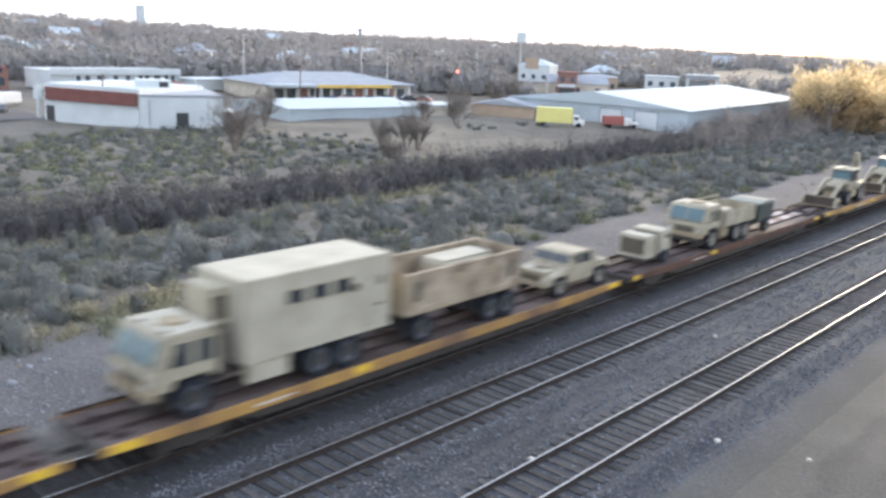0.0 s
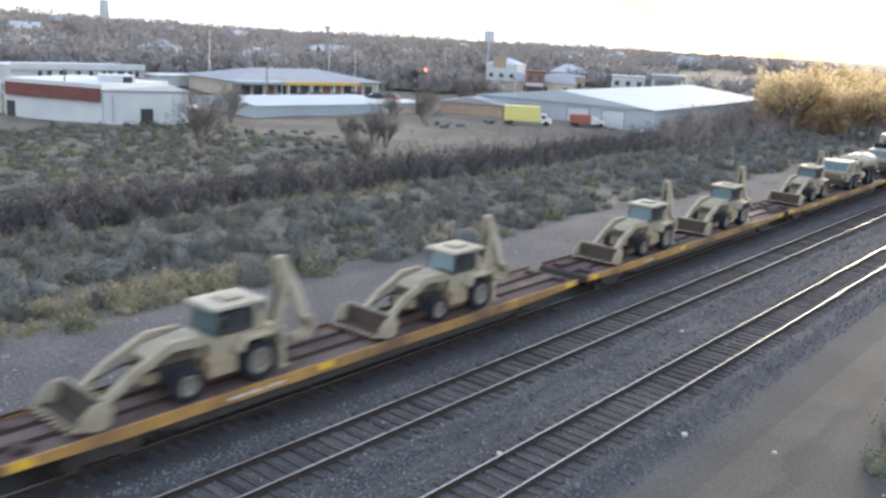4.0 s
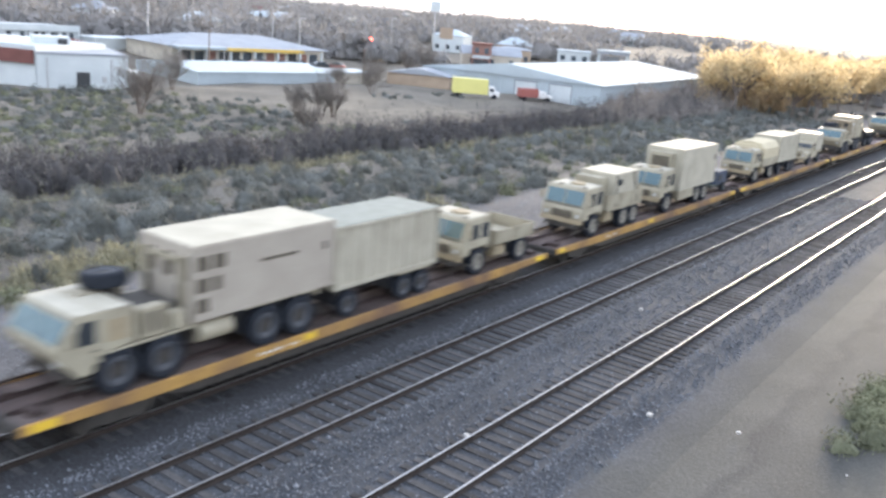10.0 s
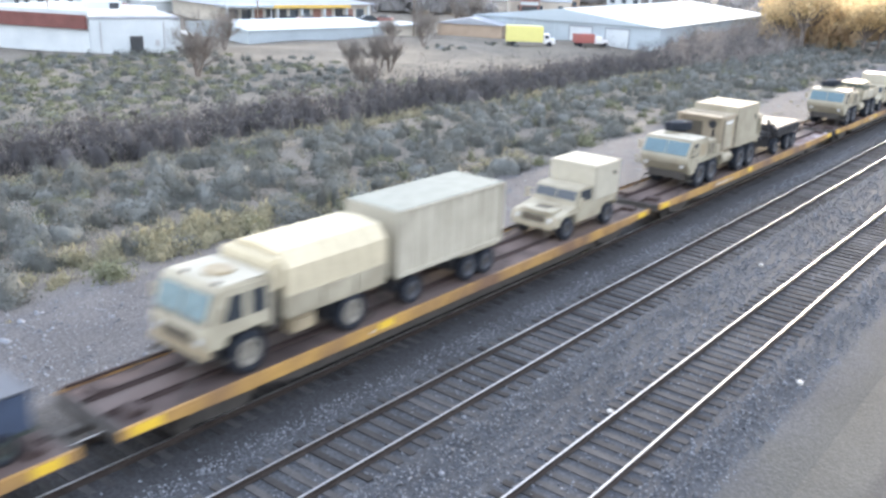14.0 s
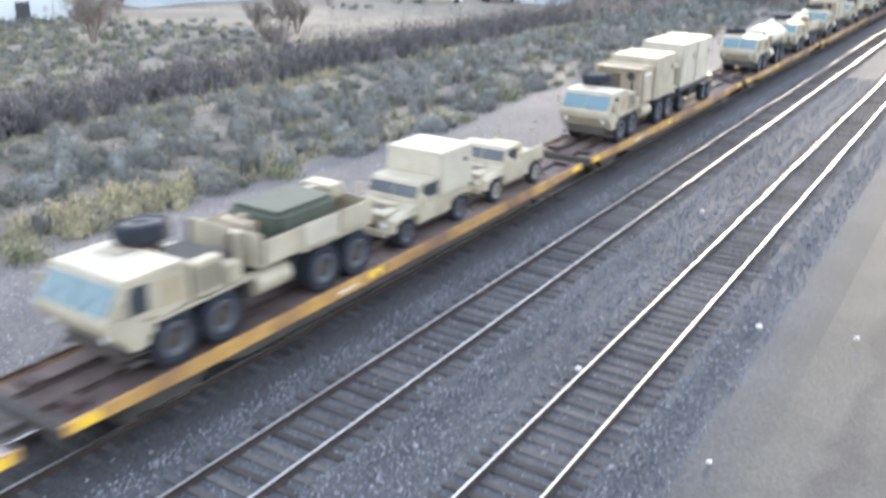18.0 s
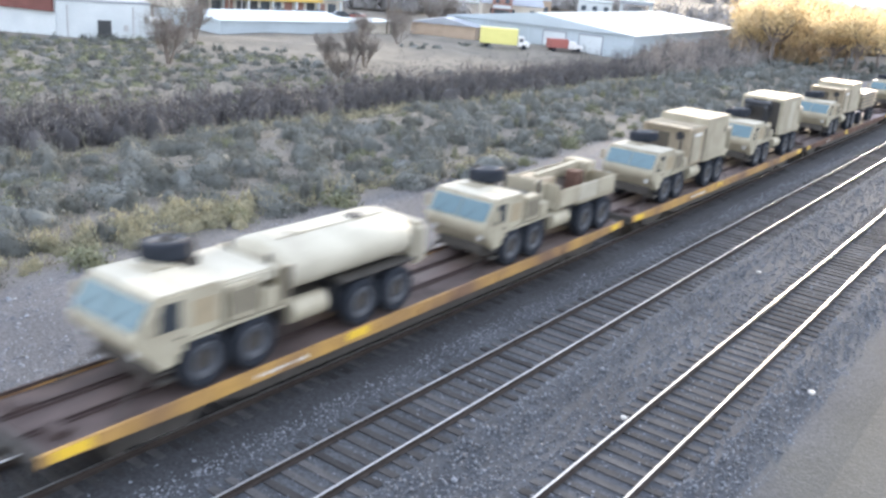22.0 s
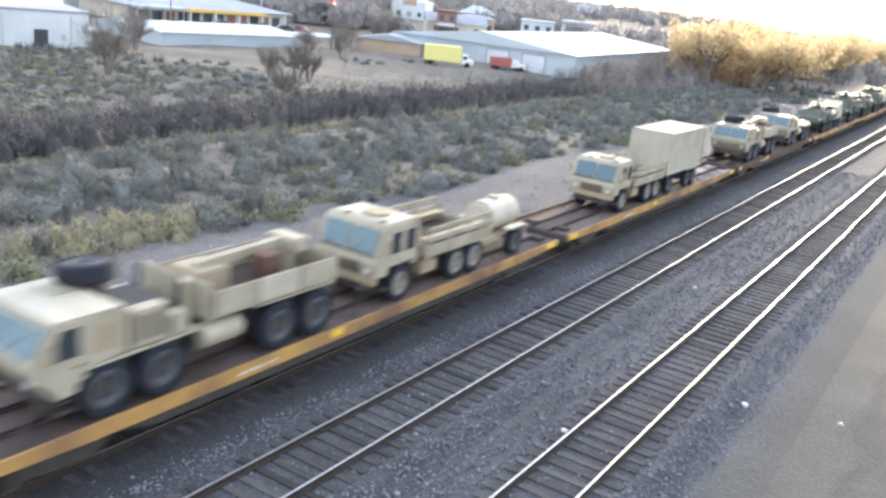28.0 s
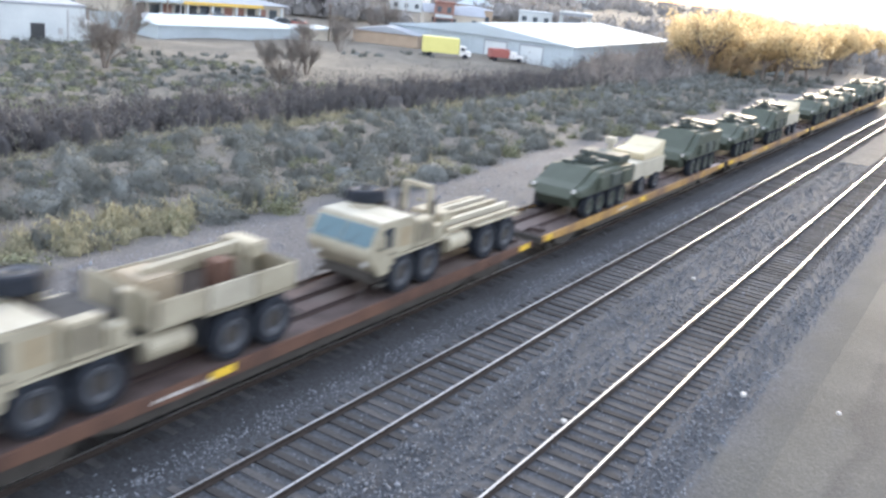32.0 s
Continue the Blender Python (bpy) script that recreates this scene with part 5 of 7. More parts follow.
def stryker(label, kind=0):
    v = thing("armoured_carrier", label, "armoured carrier", "green armoured carriers")
    wheels(v, (1.45, 2.65, 4.1, 5.3), 0.56, 1.15, 0.36, M_GREEN)
    chains(v, 0.4, 6.6)
    bm = bmesh.new()
    h = 2.15 if kind < 2 else 2.55
    pts = [(0.0, 1.0), (0.55, 0.5), (6.4, 0.5), (6.7, 0.9), (6.7, h - 0.1), (6.6, h), (2.2, h), (0.95, 1.55), (0.2, 1.4)]
    add_prism(bm, pts, -0.9, 0.9, 0.04)
    add_prism(bm, [(0.25, 1.1), (0.6, 1.05), (6.6, 1.05), (6.65, h - 0.2), (2.3, h - 0.12), (1.1, 1.5), (0.3, 1.36)], -1.33, 1.33, 0.06)
    hull = part("hull", bm, M_GREEN, v, "sloping armoured hull")
    for s in (-1, 1):
        for y in (2.0, 3.4, 4.8):
            part("side_pack", boxes((s * 1.4 - 0.1, s * 1.4 + 0.1, y, y + 1.15, 1.25, 1.85), bevel=0.04), M_GREEN if y != 3.4 else M_GREEN_DARK, v, "stowage pack on the hull side")
    headlights(hull, 0.12, 1.36, 1.0)
    for x, y, r in ((-0.5, 2.6, 0.35), (0.45, 4.0, 0.4)):
        bm = bmesh.new()
        add_cyl(bm, (x, y, h + 0.07), r, 0.16, "z", 18, bevel=0.03)
        part("hatch", bm, M_GREEN_DARK, hull)
    bm = bmesh.new()
    add_box(bm, -0.5, 0.4, 3.0, 3.9, h, h + 0.3, 0.05)
    add_bar(bm, (0.0, 3.2, h + 0.45), (0.0, 2.1, h + 0.45), 0.08)
    add_box(bm, -0.2, 0.25, 3.1, 3.6, h + 0.3, h + 0.62, 0.04)
    part("weapon_station", bm, M_GREEN_DARK, v, "roof station")
    part("roof_rack", boxes((-1.1, 1.1, 5.0, 6.4, h, h + 0.28), bevel=0.05), M_GREEN_DARK, v, "stowage on the roof")
    if kind == 1:
        part("pale_pack", boxes((-0.9, 0.3, 4.6, 5.6, h + 0.02, h + 0.4), bevel=0.06), M_TAN_PALE, v, "pale pack on the roof")
    return v


def trailer(kind, label):
    v = thing("trailer", label, "trailer", "trailers on the wagons")
    if kind in ("container", "box"):
        e = 1.0 if kind == "box" else 0.0
        part("chassis", boxes((-0.5, -0.35, -0.9, 6.0 + e, 0.9, 1.12), (0.35, 0.5, -0.9, 6.0 + e, 0.9, 1.12), (-1.2, 1.2, 0.1, 0.25, 1.0, 1.18), (-1.2, 1.2, 5.7 + e, 5.85 + e, 1.0, 1.18)), M_CHASSIS, v)
        if e:
            part("flat_rack", boxes((-1.2, 1.2, 0.2, 6.9, 1.18, 1.44), bevel=0.02), M_BLACK, v, "black flat rack")
        wheel_shade(v, (0.4, 1.4), (3.5, 5.8), top=1.0)
        chains(v, -0.3, 5.9)
        wheels(v, (0.9, 4.1, 5.2) if kind == "container" else (1.0, 5.3, 6.35), 0.5, 1.0, 0.34)
        if kind == "container":
            ribbed_box(v, "container", -1.22, 1.22, 0.0, 6.06, 1.14, 3.45, M_TAN_PALE, pitch=0.62, rib=0.06, label="ribbed pale freight container")
            # roof colour darkened to offset the strong light from the sky
            part("roof_sheet", boxes((-1.17, 1.17, 0.06, 6.0, 3.44, 3.475), bevel=0.008), M_ALLOY_GREEN, v, "grey-green roof sheet, darkened to offset the skylight")
        else:
            for y0, y1 in ((0.3, 2.7), (2.95, 5.5)):
                b = shelter_box(v, -1.22, 1.22, y0, y1, 1.46, 3.85, M_TAN_PALE, "pale near-cubic equipment box", "equipment_box")
                part("front_recess", boxes((-0.9, 0.4, y0 - 0.03, y0, 1.6, 2.8)), M_GRILLE, b)
        bm = bmesh.new()
        add_bar(bm, (-0.4, -0.8, 1.0), (0, -1.5, 0.7), 0.1)
        add_bar(bm, (0.4, -0.8, 1.0), (0, -1.5, 0.7), 0.1)
        part("drawbar", bm, M_CHASSIS, v)
        for s in (-1, 1):
            part("fender", boxes((s * 1.0 - 0.2, s * 1.0 + 0.2, 3.5 + e, 5.8 + e, 1.06, 1.12)), M_TAN, v)
    elif kind == "black":
        part("chassis", boxes((-0.6, -0.45, 0.3, 5.4, 0.95, 1.2), (0.45, 0.6, 0.3, 5.4, 0.95, 1.2)), M_BLACK, v)
        wheel_shade(v, (1.1, 2.1), (3.2, 5.1), top=1.18)
        part("side_plate", boxes((1.16, 1.2, 1.3, 5.4, 1.08, 1.25), bevel=0.01), M_BLACK, v, "black side plate")
        for k in range(7):
            part("stake", boxes((1.2, 1.25, 1.4 + 0.6 * k, 1.58 + 0.6 * k, 1.12, 1.6), bevel=0.01), M_BLACK, v)
        wheels(v, (1.6, 3.75, 4.8), 0.5, 1.0, 0.34)
        bm = bmesh.new()
        add_box(bm, -1.2, 1.2, 1.25, 5.45, 1.2, 1.62, 0.03)
        part("flat_rack", bm, M_BLACK, v, "black flat rack with a grey deck")
        part("grey_deck", boxes((-1.15, 1.15, 1.4, 5.4, 1.62, 1.66), bevel=0.01), M_DECK_SHEET, v, "smooth grey deck sheet")
        bm = bmesh.new()
        add_bar(bm, (-0.7, 0.75, 1.1), (-0.7, 0.75, 2.4), 0.12)
        add_bar(bm, (-0.4, 0.6, 1.1), (-0.4, 0.6, 2.2), 0.12)
        add_box(bm, -0.9, 0.9, 0.65, 1.95, 1.15, 1.4, 0.02)
        add_bar(bm, (-0.9, 1.05, 1.75), (1.0, 1.05, 1.75), 0.16)
        add_bar(bm, (0.8, 0.75, 1.1), (0.8, 0.75, 2.2), 0.13)
        add_bar(bm, (0.8, 0.85, 1.95), (0.9, 1.95, 1.55), 0.13)
        part("hook_frame", bm, M_BLACK, v, "black hook frame")
    elif kind == "panels":
        part("chassis", boxes((-0.6, -0.45, -0.9, 5.6, 0.95, 1.2), (0.45, 0.6, -0.9, 5.6, 0.95, 1.2), (-1.2, 1.2, 0.1, 5.6, 1.2, 1.3)), M_BLACK, v)
        wheels(v, (0.8, 4.1, 5.1), 0.5, 1.0, 0.34, M_BLACK)
        for k in range(4):
            z = 1.3 + k * 0.28
            part("deck_panel", boxes((-1.2, 1.2, 0.2, 5.5, z + 0.02, z + 0.15), bevel=0.01), M_TAN_MID, v, "dull tan stacked bridging panel")
            part("packing", boxes((-1.1, 1.1, 0.3, 5.4, z + 0.15, z + 0.3)), M_BLACK, v)
        part("top_panel", boxes((-1.2, 1.2, 0.1, 5.55, 2.42, 2.5), bevel=0.01), M_ALLOY, v, "grey alloy top panel")
        part("front_rack", boxes((-0.9, 0.9, -0.5, 0.1, 1.3, 2.3), bevel=0.04), M_CHASSIS, v)
    elif kind == "dump":
        bm = bmesh.new()
        add_box(bm, -0.5, -0.35, -0.6, 6.2, 0.85, 1.15)
        add_box(bm, 0.35, 0.5, -0.6, 6.2, 0.85, 1.15)
        part("chassis", bm, M_CHASSIS, v)
        wheels(v, (0.2, 4.3, 5.4), 0.56, 0.98, 0.4)
        hw = 1.22
        tub = part("dump_tub", boxes((-hw, hw, -0.8, 6.0, 1.2, 1.32), bevel=0.01), M_DUST, v, "dusty open steel tipper tub")
        for s in (-1, 1):
            w = part("side_wall", boxes((s * hw - 0.05, s * hw + 0.05, -0.8, 6.0, 1.25, 2.75), bevel=0.02), M_DUST, tub, "dusty steel side wall")
            part("top_rail", boxes((s * hw - 0.1, s * hw + 0.1, -0.85, 6.1, 2.7, 2.84), bevel=0.03), M_DUST, tub)
            for y in (-0.78, 5.8):
                part("upright_rib", boxes((s * (hw + 0.085) - 0.035, s * (hw + 0.085) + 0.035, y, y + 0.16, 1.25, 2.7), bevel=0.015), M_DUST, tub)
            part("lower_rail", boxes((s * (hw + 0.07) - 0.02, s * (hw + 0.07) + 0.02, -0.3, 5.4, 1.4, 1.52), bevel=0.01), M_DUST, tub)
            for y in (2.0, 3.9):
                bm = bmesh.new()
                add_cyl(bm, (0, 0, 0), 0.2, 0.03, "x", 18, bevel=0.01)
                for w_ in bm.verts:
                    w_.co = Vector((w_.co.x + s * (hw + 0.055), w_.co.y * 1.9 + y, w_.co.z + 2.3))
                part("oval_pressing", bm, M_TAN_DARK, tub, "oval darker pressing")
            # shade of the corner pockets, painted as flat dark plates
            for y in (-0.45, 5.15):
                part("pocket_shade", boxes((s * (hw + 0.056) - 0.008, s * (hw + 0.056) + 0.008, y, y + 0.38, 1.75, 2.5), bevel=0.004), M_GRILLE, tub, "dark plate for the shade of a corner pocket")
            part("inset_panel", boxes((s * (hw + 0.056) - 0.012, s * (hw + 0.056) + 0.012, 0.1, 5.0, 1.62, 2.05), bevel=0.008), M_DUST, tub, "low inset panel")
        part("front_wall", boxes((-hw, hw, -0.85, -0.75, 1.25, 2.84), bevel=0.02), M_DUST, tub)
        # the recess's shade is put into a darker flat panel
        part("front_recess", boxes((-0.85, 0.85, -0.875, -0.845, 1.45, 2.45), bevel=0.01), M_TAN_DARK, tub, "front panel in darker tan for a recess's shade")
        part("tailgate", boxes((-hw, hw, 5.95, 6.08, 1.25, 2.85), bevel=0.02), M_DUST, tub)
        wheel_shade(v, (-0.35, 0.8), (3.7, 6.0), top=1.2)
        part("tub_load", boxes((-1.1, 0.3, 2.2, 5.4, 1.35, 2.66), bevel=0.12), M_TAN_PALE, v, "pale covered load in the tub")
    elif kind == "generator":
        part("skid", boxes((-0.8, 0.8, 0.0, 2.9, 0.28, 0.5), bevel=0.02), M_CHASSIS, v)
        wheel_shade(v, (1.3, 2.8), top=0.62, half=0.85)
        chains(v, 0.1, 2.8, 0.45, 0.7, 0.8)
        wheels(v, (2.2,), 0.42, 0.95, 0.26)
        part("power_unit", boxes((-0.95, 0.95, 0.0, 1.15, 0.5, 1.85), bevel=0.03), M_TAN_PALE, v, "pale tan power unit")
        part("second_unit", boxes((-0.95, 0.95, 1.6, 2.85, 0.62, 2.02), bevel=0.03), M_TAN_PALE, v, "pale tan cooling unit")
        # black block puts shade into the gap between the units
        part("dark_gap", boxes((-0.8, 0.8, 1.15, 1.6, 0.5, 1.6)), M_BLACK, v, "black block for the shaded gap")
        part("vent", boxes((0.95, 0.965, 2.2, 2.7, 1.5, 1.75)), M_GRILLE, v)
        part("panel", boxes((0.95, 0.97, 0.2, 0.95, 0.7, 1.6), bevel=0.008), M_TAN, v)
        part("front_grille", boxes((-0.8, 0.8, -0.015, 0.0, 0.7, 1.65)), M_GRILLE, v, "louvred front panel")
        part("rear_grille", boxes((-0.8, 0.8, 1.585, 1.6, 0.9, 1.85)), M_CHASSIS, v)
    elif kind == "dark_generator":
        part("frame", boxes((-0.8, 0.8, -0.8, 2.3, 0.5, 0.66)), M_GREEN_DARK, v)
        wheels(v, (1.3,), 0.42, 0.95, 0.26, M_GREEN_DARK)
        part("housing", boxes((-0.9, 0.9, 0.1, 2.2, 0.66, 1.75), bevel=0.05), M_STEEL_BLUE, v, "dark blue-grey generator housing")
        part("roof_sheet", boxes((-0.95, 0.95, 0.05, 2.25, 1.75, 1.8), bevel=0.01), M_DECK_SHEET, v)
        part("grille", boxes((0.9, 0.915, 0.3, 1.1, 0.9, 1.5)), M_BLACK, v)
        bm = bmesh.new()
        add_bar(bm, (0, -0.8, 0.55), (0, -1.4, 0.5), 0.1)
        part("drawbar", bm, M_GREEN_DARK, v)
    elif kind == "green":
        part("chassis", boxes((-0.6, 0.6, -0.6, 2.3, 0.55, 0.75)), M_CHASSIS, v)
        wheels(v, (1.3,), 0.5, 0.95, 0.3, M_GREEN)
        bm = bmesh.new()
        add_box(bm, -1.05, 1.05, 0.0, 2.3, 0.75, 1.85, 0.03)
        part("box", bm, M_GREEN_DARK, v, "dark green box body")
        bm = bmesh.new()
        add_prism(bm, [(-0.03, 1.85), (-0.03, 1.95), (1.15, 2.06), (2.33, 1.95), (2.33, 1.85)], -1.09, 1.09, 0.02)
        part("tarpaulin", bm, M_ALLOY_GREEN, v, "pale grey-green tarpaulin top")
    elif kind == "water":
        part("frame", boxes((-0.7, 0.7, -0.9, 2.3, 0.6, 0.78)), M_TAN_DARK, v)
        wheels(v, (1.2,), 0.5, 0.95, 0.3)
        bm = bmesh.new()
        add_cyl(bm, (0, 1.15, 1.35), 0.6, 2.2, "y", 24, bevel=0.12)
        part("tank", bm, M_TAN_PALE, v, "rounded pale water tank", smooth=False)
        for s in (-1, 1):
            part("fender", boxes((s * 0.95 - 0.18, s * 0.95 + 0.18, 0.6, 1.8, 1.04, 1.1), (s * 0.95 - 0.18, s * 0.95 + 0.18, 1.78, 1.86, 0.7, 1.08), bevel=0.02), M_TAN_PALE, v)
        bm = bmesh.new()
        add_cyl(bm, (0, 1.1, 1.98), 0.22, 0.12, "z", 14, bevel=0.02)
        part("hatch", bm, M_TAN, v)
    elif kind == "mast":
        part("chassis", boxes((-0.8, 0.8, -0.6, 4.6, 0.6, 0.85)), M_TAN_DARK, v)
        wheels(v, (1.2, 3.4), 0.5, 0.98, 0.32)
        part("body", boxes((-1.05, 1.05, 0.0, 4.6, 0.85, 1.75), bevel=0.04), M_TAN_PALE, v, "pale tan box body")
        bm = bmesh.new()
        add_cyl(bm, (-0.6, 0.4, 2.2), 0.14, 1.1, "z", 12)
        add_box(bm, -0.85, -0.35, 0.15, 0.65, 2.55, 2.85, 0.03)
        part("mast", bm, M_TAN_PALE, v, "short mast with a head box")
        bm = bmesh.new()
        add_prism(bm, [(1.5, 1.75), (1.4, 2.1), (3.2, 2.2), (4.5, 2.6), (4.7, 2.5), (4.6, 1.75)], -0.9, 0.9, 0.05)
        part("cover", bm, M_CANVAS, v, "pale cover raised at the back")
    return v


M_STEEL_BLUE = material("blue_grey_steel", (0.06, 0.085, 0.14), 0.5, 0.2, scale=2, amount=0.3)
M_ALLOY_GREEN = material("grey_green_tarpaulin", (0.24, 0.26, 0.235), 0.8, scale=2, amount=0.2)

T_TANKER = "tan eight-wheel army truck with a rounded fuel tank"
T_SHELTER = "tan eight-wheel army truck with a tall equipment shelter"
T_CARGO = "tan eight-wheel army truck with an open bed and folded crane"
put(medium_truck("expando", "tan army truck with a tall windowed van body", 8.95, (1.35, 5.9, 7.15)), 14.4, size=1.04)
put(trailer("dump", "dusty tan open tipper body on dark wheels"), 25.4)
put(humvee("slant", "tan army jeep with a sloping hard top"), 33.9, size=1.03)
put(trailer("generator", "pale tan generator set on a rusty wagon deck"), 42.9, size=0.88)
put(medium_truck("cargo", "tan six-wheel army truck with a loaded cargo bed", 6.95, (1.35, 4.65, 5.85)), 48.6)
put(trailer("green", "dark green box trailer with a pale tarpaulin top"), 56.6)
for y in (71.0, 82.6, 99.9, 111.2, 128.1):
    put(backhoe("tan backhoe loader with a lowered open bucket"), y - 0.2, size=1.05)
put(hemtt("tanker", T_TANKER, spare=False), 138.55, size=1.05)
put(hemtt("container", "tan eight-wheel army truck carrying a long generator container"), 153.6, size=1.05)
put(trailer("container", "trailer carrying a ribbed pale freight container"), 164.0)
put(medium_truck("low", "tan four-wheel army truck with a low open bed", 5.9, (1.35, 4.9)), 171.8)
put(medium_truck("shelter", "tan six-wheel army truck carrying a small shelter", 7.0, (1.35, 4.9, 6.2)), 182.6, size=1.04)
put(medium_truck("van", "tan six-wheel army truck with a tall van body", 8.9, (1.35, 6.2, 7.5)), 192.6, size=1.04)
put(trailer("dark_generator", "dark blue-grey generator trailer"), 204.2, size=0.85)
put(medium_truck("canvas", "tan army truck under a canvas cover", 6.6, (1.35, 5.2)), 210.3)
put(trailer("container", "trailer carrying a ribbed pale freight container"), 217.5, size=0.93)
put(humvee("shelter", "tan army jeep with a tall shelter body"), 226.9, size=1.04)
put(hemtt("shelter", T_SHELTER), 238.5, size=1.05)
put(trailer("black", "black flat trailer with a smooth grey deck"), 250.2)
put(hemtt("wrecker", "tan eight-wheel army truck with a green covered load"), 265.0, size=1.05)
put(humvee("shelter", "tan army jeep with a tall shelter body"), 275.7, size=1.04)
put(humvee("pickup", "tan army jeep with an open back"), 281.6, size=1.04)
put(hemtt("shelter", T_SHELTER), 292.8, size=1.05)
put(trailer("box", "trailer carrying two pale equipment boxes"), 303.1)
put(hemtt("tanker", T_TANKER, spare=True), 319.9, size=1.06)
put(hemtt("cargo", T_CARGO), 333.2, size=1.05)
put(hemtt("shelter", T_SHELTER), 346.55, size=1.05)
put(hemtt("rack", "tan eight-wheel army truck with a loading frame and container"), 359.8, size=1.07)
put(hemtt("shelter", T_SHELTER), 376.8, size=1.05)
put(trailer("panels", "trailer stacked with pale bridging panels"), 387.8)
put(hemtt("cargo", T_CARGO), 402.3, size=1.05)
put(medium_truck("seats", "tan army truck with an open troop bed", 6.8, (1.35, 4.6, 5.8)), 413.7, size=1.04)
put(trailer("water", "tan water tank trailer"), 421.7, size=1.08)
put(medium_truck("seats", "tan army truck with an empty drop-side bed", 7.2, (1.35, 4.9, 6.15)), 432.7)
put(trailer("container", "trailer carrying a ribbed pale freight container"), 440.2)
put(hemtt("cargo", T_CARGO), 456.3, size=1.05)
put(hemtt("flat", "tan eight-wheel army truck with a bare load rack"), 469.1, size=1.05)
put(stryker("dark green eight-wheel armoured carrier", 0), 484.2)
put(trailer("mast", "pale tan trailer with a short mast"), 491.6)
put(stryker("tall dark green eight-wheel armoured carrier", 2), 499.3)
put(stryker("dark green eight-wheel armoured carrier with a pale pack", 1), 509.3)
put(stryker("dark green eight-wheel armoured carrier", 2), 518.5)
put(trailer("mast", "pale tan trailer with a short mast"), 526.5)
for y, k in ((537.0, 0), (545.0, 1), (553.5, 0), (565.0, 2), (573.0, 0), (581.0, 0)):
    put(stryker("dark green eight-wheel armoured carrier", k), y)


# ---- plants ----
RNG = np.random.default_rng(5)
M_SAGE = material("grey_sagebrush", (0.168, 0.181, 0.174), 0.95, scale=0.45, amount=0.35, fine=1.2, second=(0.1, 0.105, 0.095), spread=0.2, island=0.12)
M_GRASS = material("pale_dry_grass", (0.33, 0.31, 0.215), 0.95, scale=0.6, amount=0.3, fine=3, second=(0.22, 0.215, 0.15), island=0.2)
M_GREENISH = material("green_tinged_scrub", (0.19, 0.2, 0.12), 0.95, scale=0.4, amount=0.35, fine=3, second=(0.12, 0.128, 0.085), island=0.15)
M_THICKET = material("dark_bare_thicket", (0.115, 0.11, 0.112), 0.95, scale=0.3, amount=0.35, fine=1, second=(0.07, 0.07, 0.075), island=0.15)
M_TWIG = material("grey_brown_twigs", (0.29, 0.268, 0.252), 0.95, scale=1, amount=0.3, fine=5, island=0.2)
M_BARK = material("grey_bark", (0.22, 0.19, 0.17), 0.95, scale=3, amount=0.4, bump=0.6, fine=12)
# bright amber of leaves and brush carries the low sun's glow and haze
M_AMBER = material("sun_glow_leaves", (0.68, 0.56, 0.34), 0.9, scale=0.4, amount=0.3, fine=3, second=(0.5, 0.39, 0.24), island=0.25)
M_AMBER_BRUSH = material("sun_glow_brush", (0.52, 0.41, 0.27), 0.95, scale=0.2, amount=0.3, fine=2, second=(0.4, 0.32, 0.22), island=0.2)
# pale grey of the far woods has the distance haze mixed in
M_WOODS = material("hazed_far_woods", (0.3, 0.292, 0.29), 0.95, scale=0.03, amount=0.3, fine=1, second=(0.22, 0.217, 0.218), island=0.15)


def translucent(m, share):
    """Let light through the leaves."""
    n, l = m.node_tree.nodes, m.node_tree.links
    b, out = n["Principled BSDF"], n["Material Output"]
    t, mix = n.new("ShaderNodeBsdfTranslucent"), n.new("ShaderNodeMixShader")
    mix.inputs[0].default_value = share
    l.new(b.inputs["Base Color"].links[0].from_socket, t.inputs["Color"])
    l.new(b.outputs[0], mix.inputs[1]), l.new(t.outputs[0], mix.inputs[2]), l.new(mix.outputs[0], out.inputs["Surface"])


translucent(M_AMBER, 0.8)
translucent(M_GRASS, 0.4)
translucent(M_SAGE, 0.2)
translucent(M_TWIG, 0.4)
translucent(M_THICKET, 0.2)
translucent(M_AMBER_BRUSH, 0.7)
translucent(M_WOODS, 0.3)


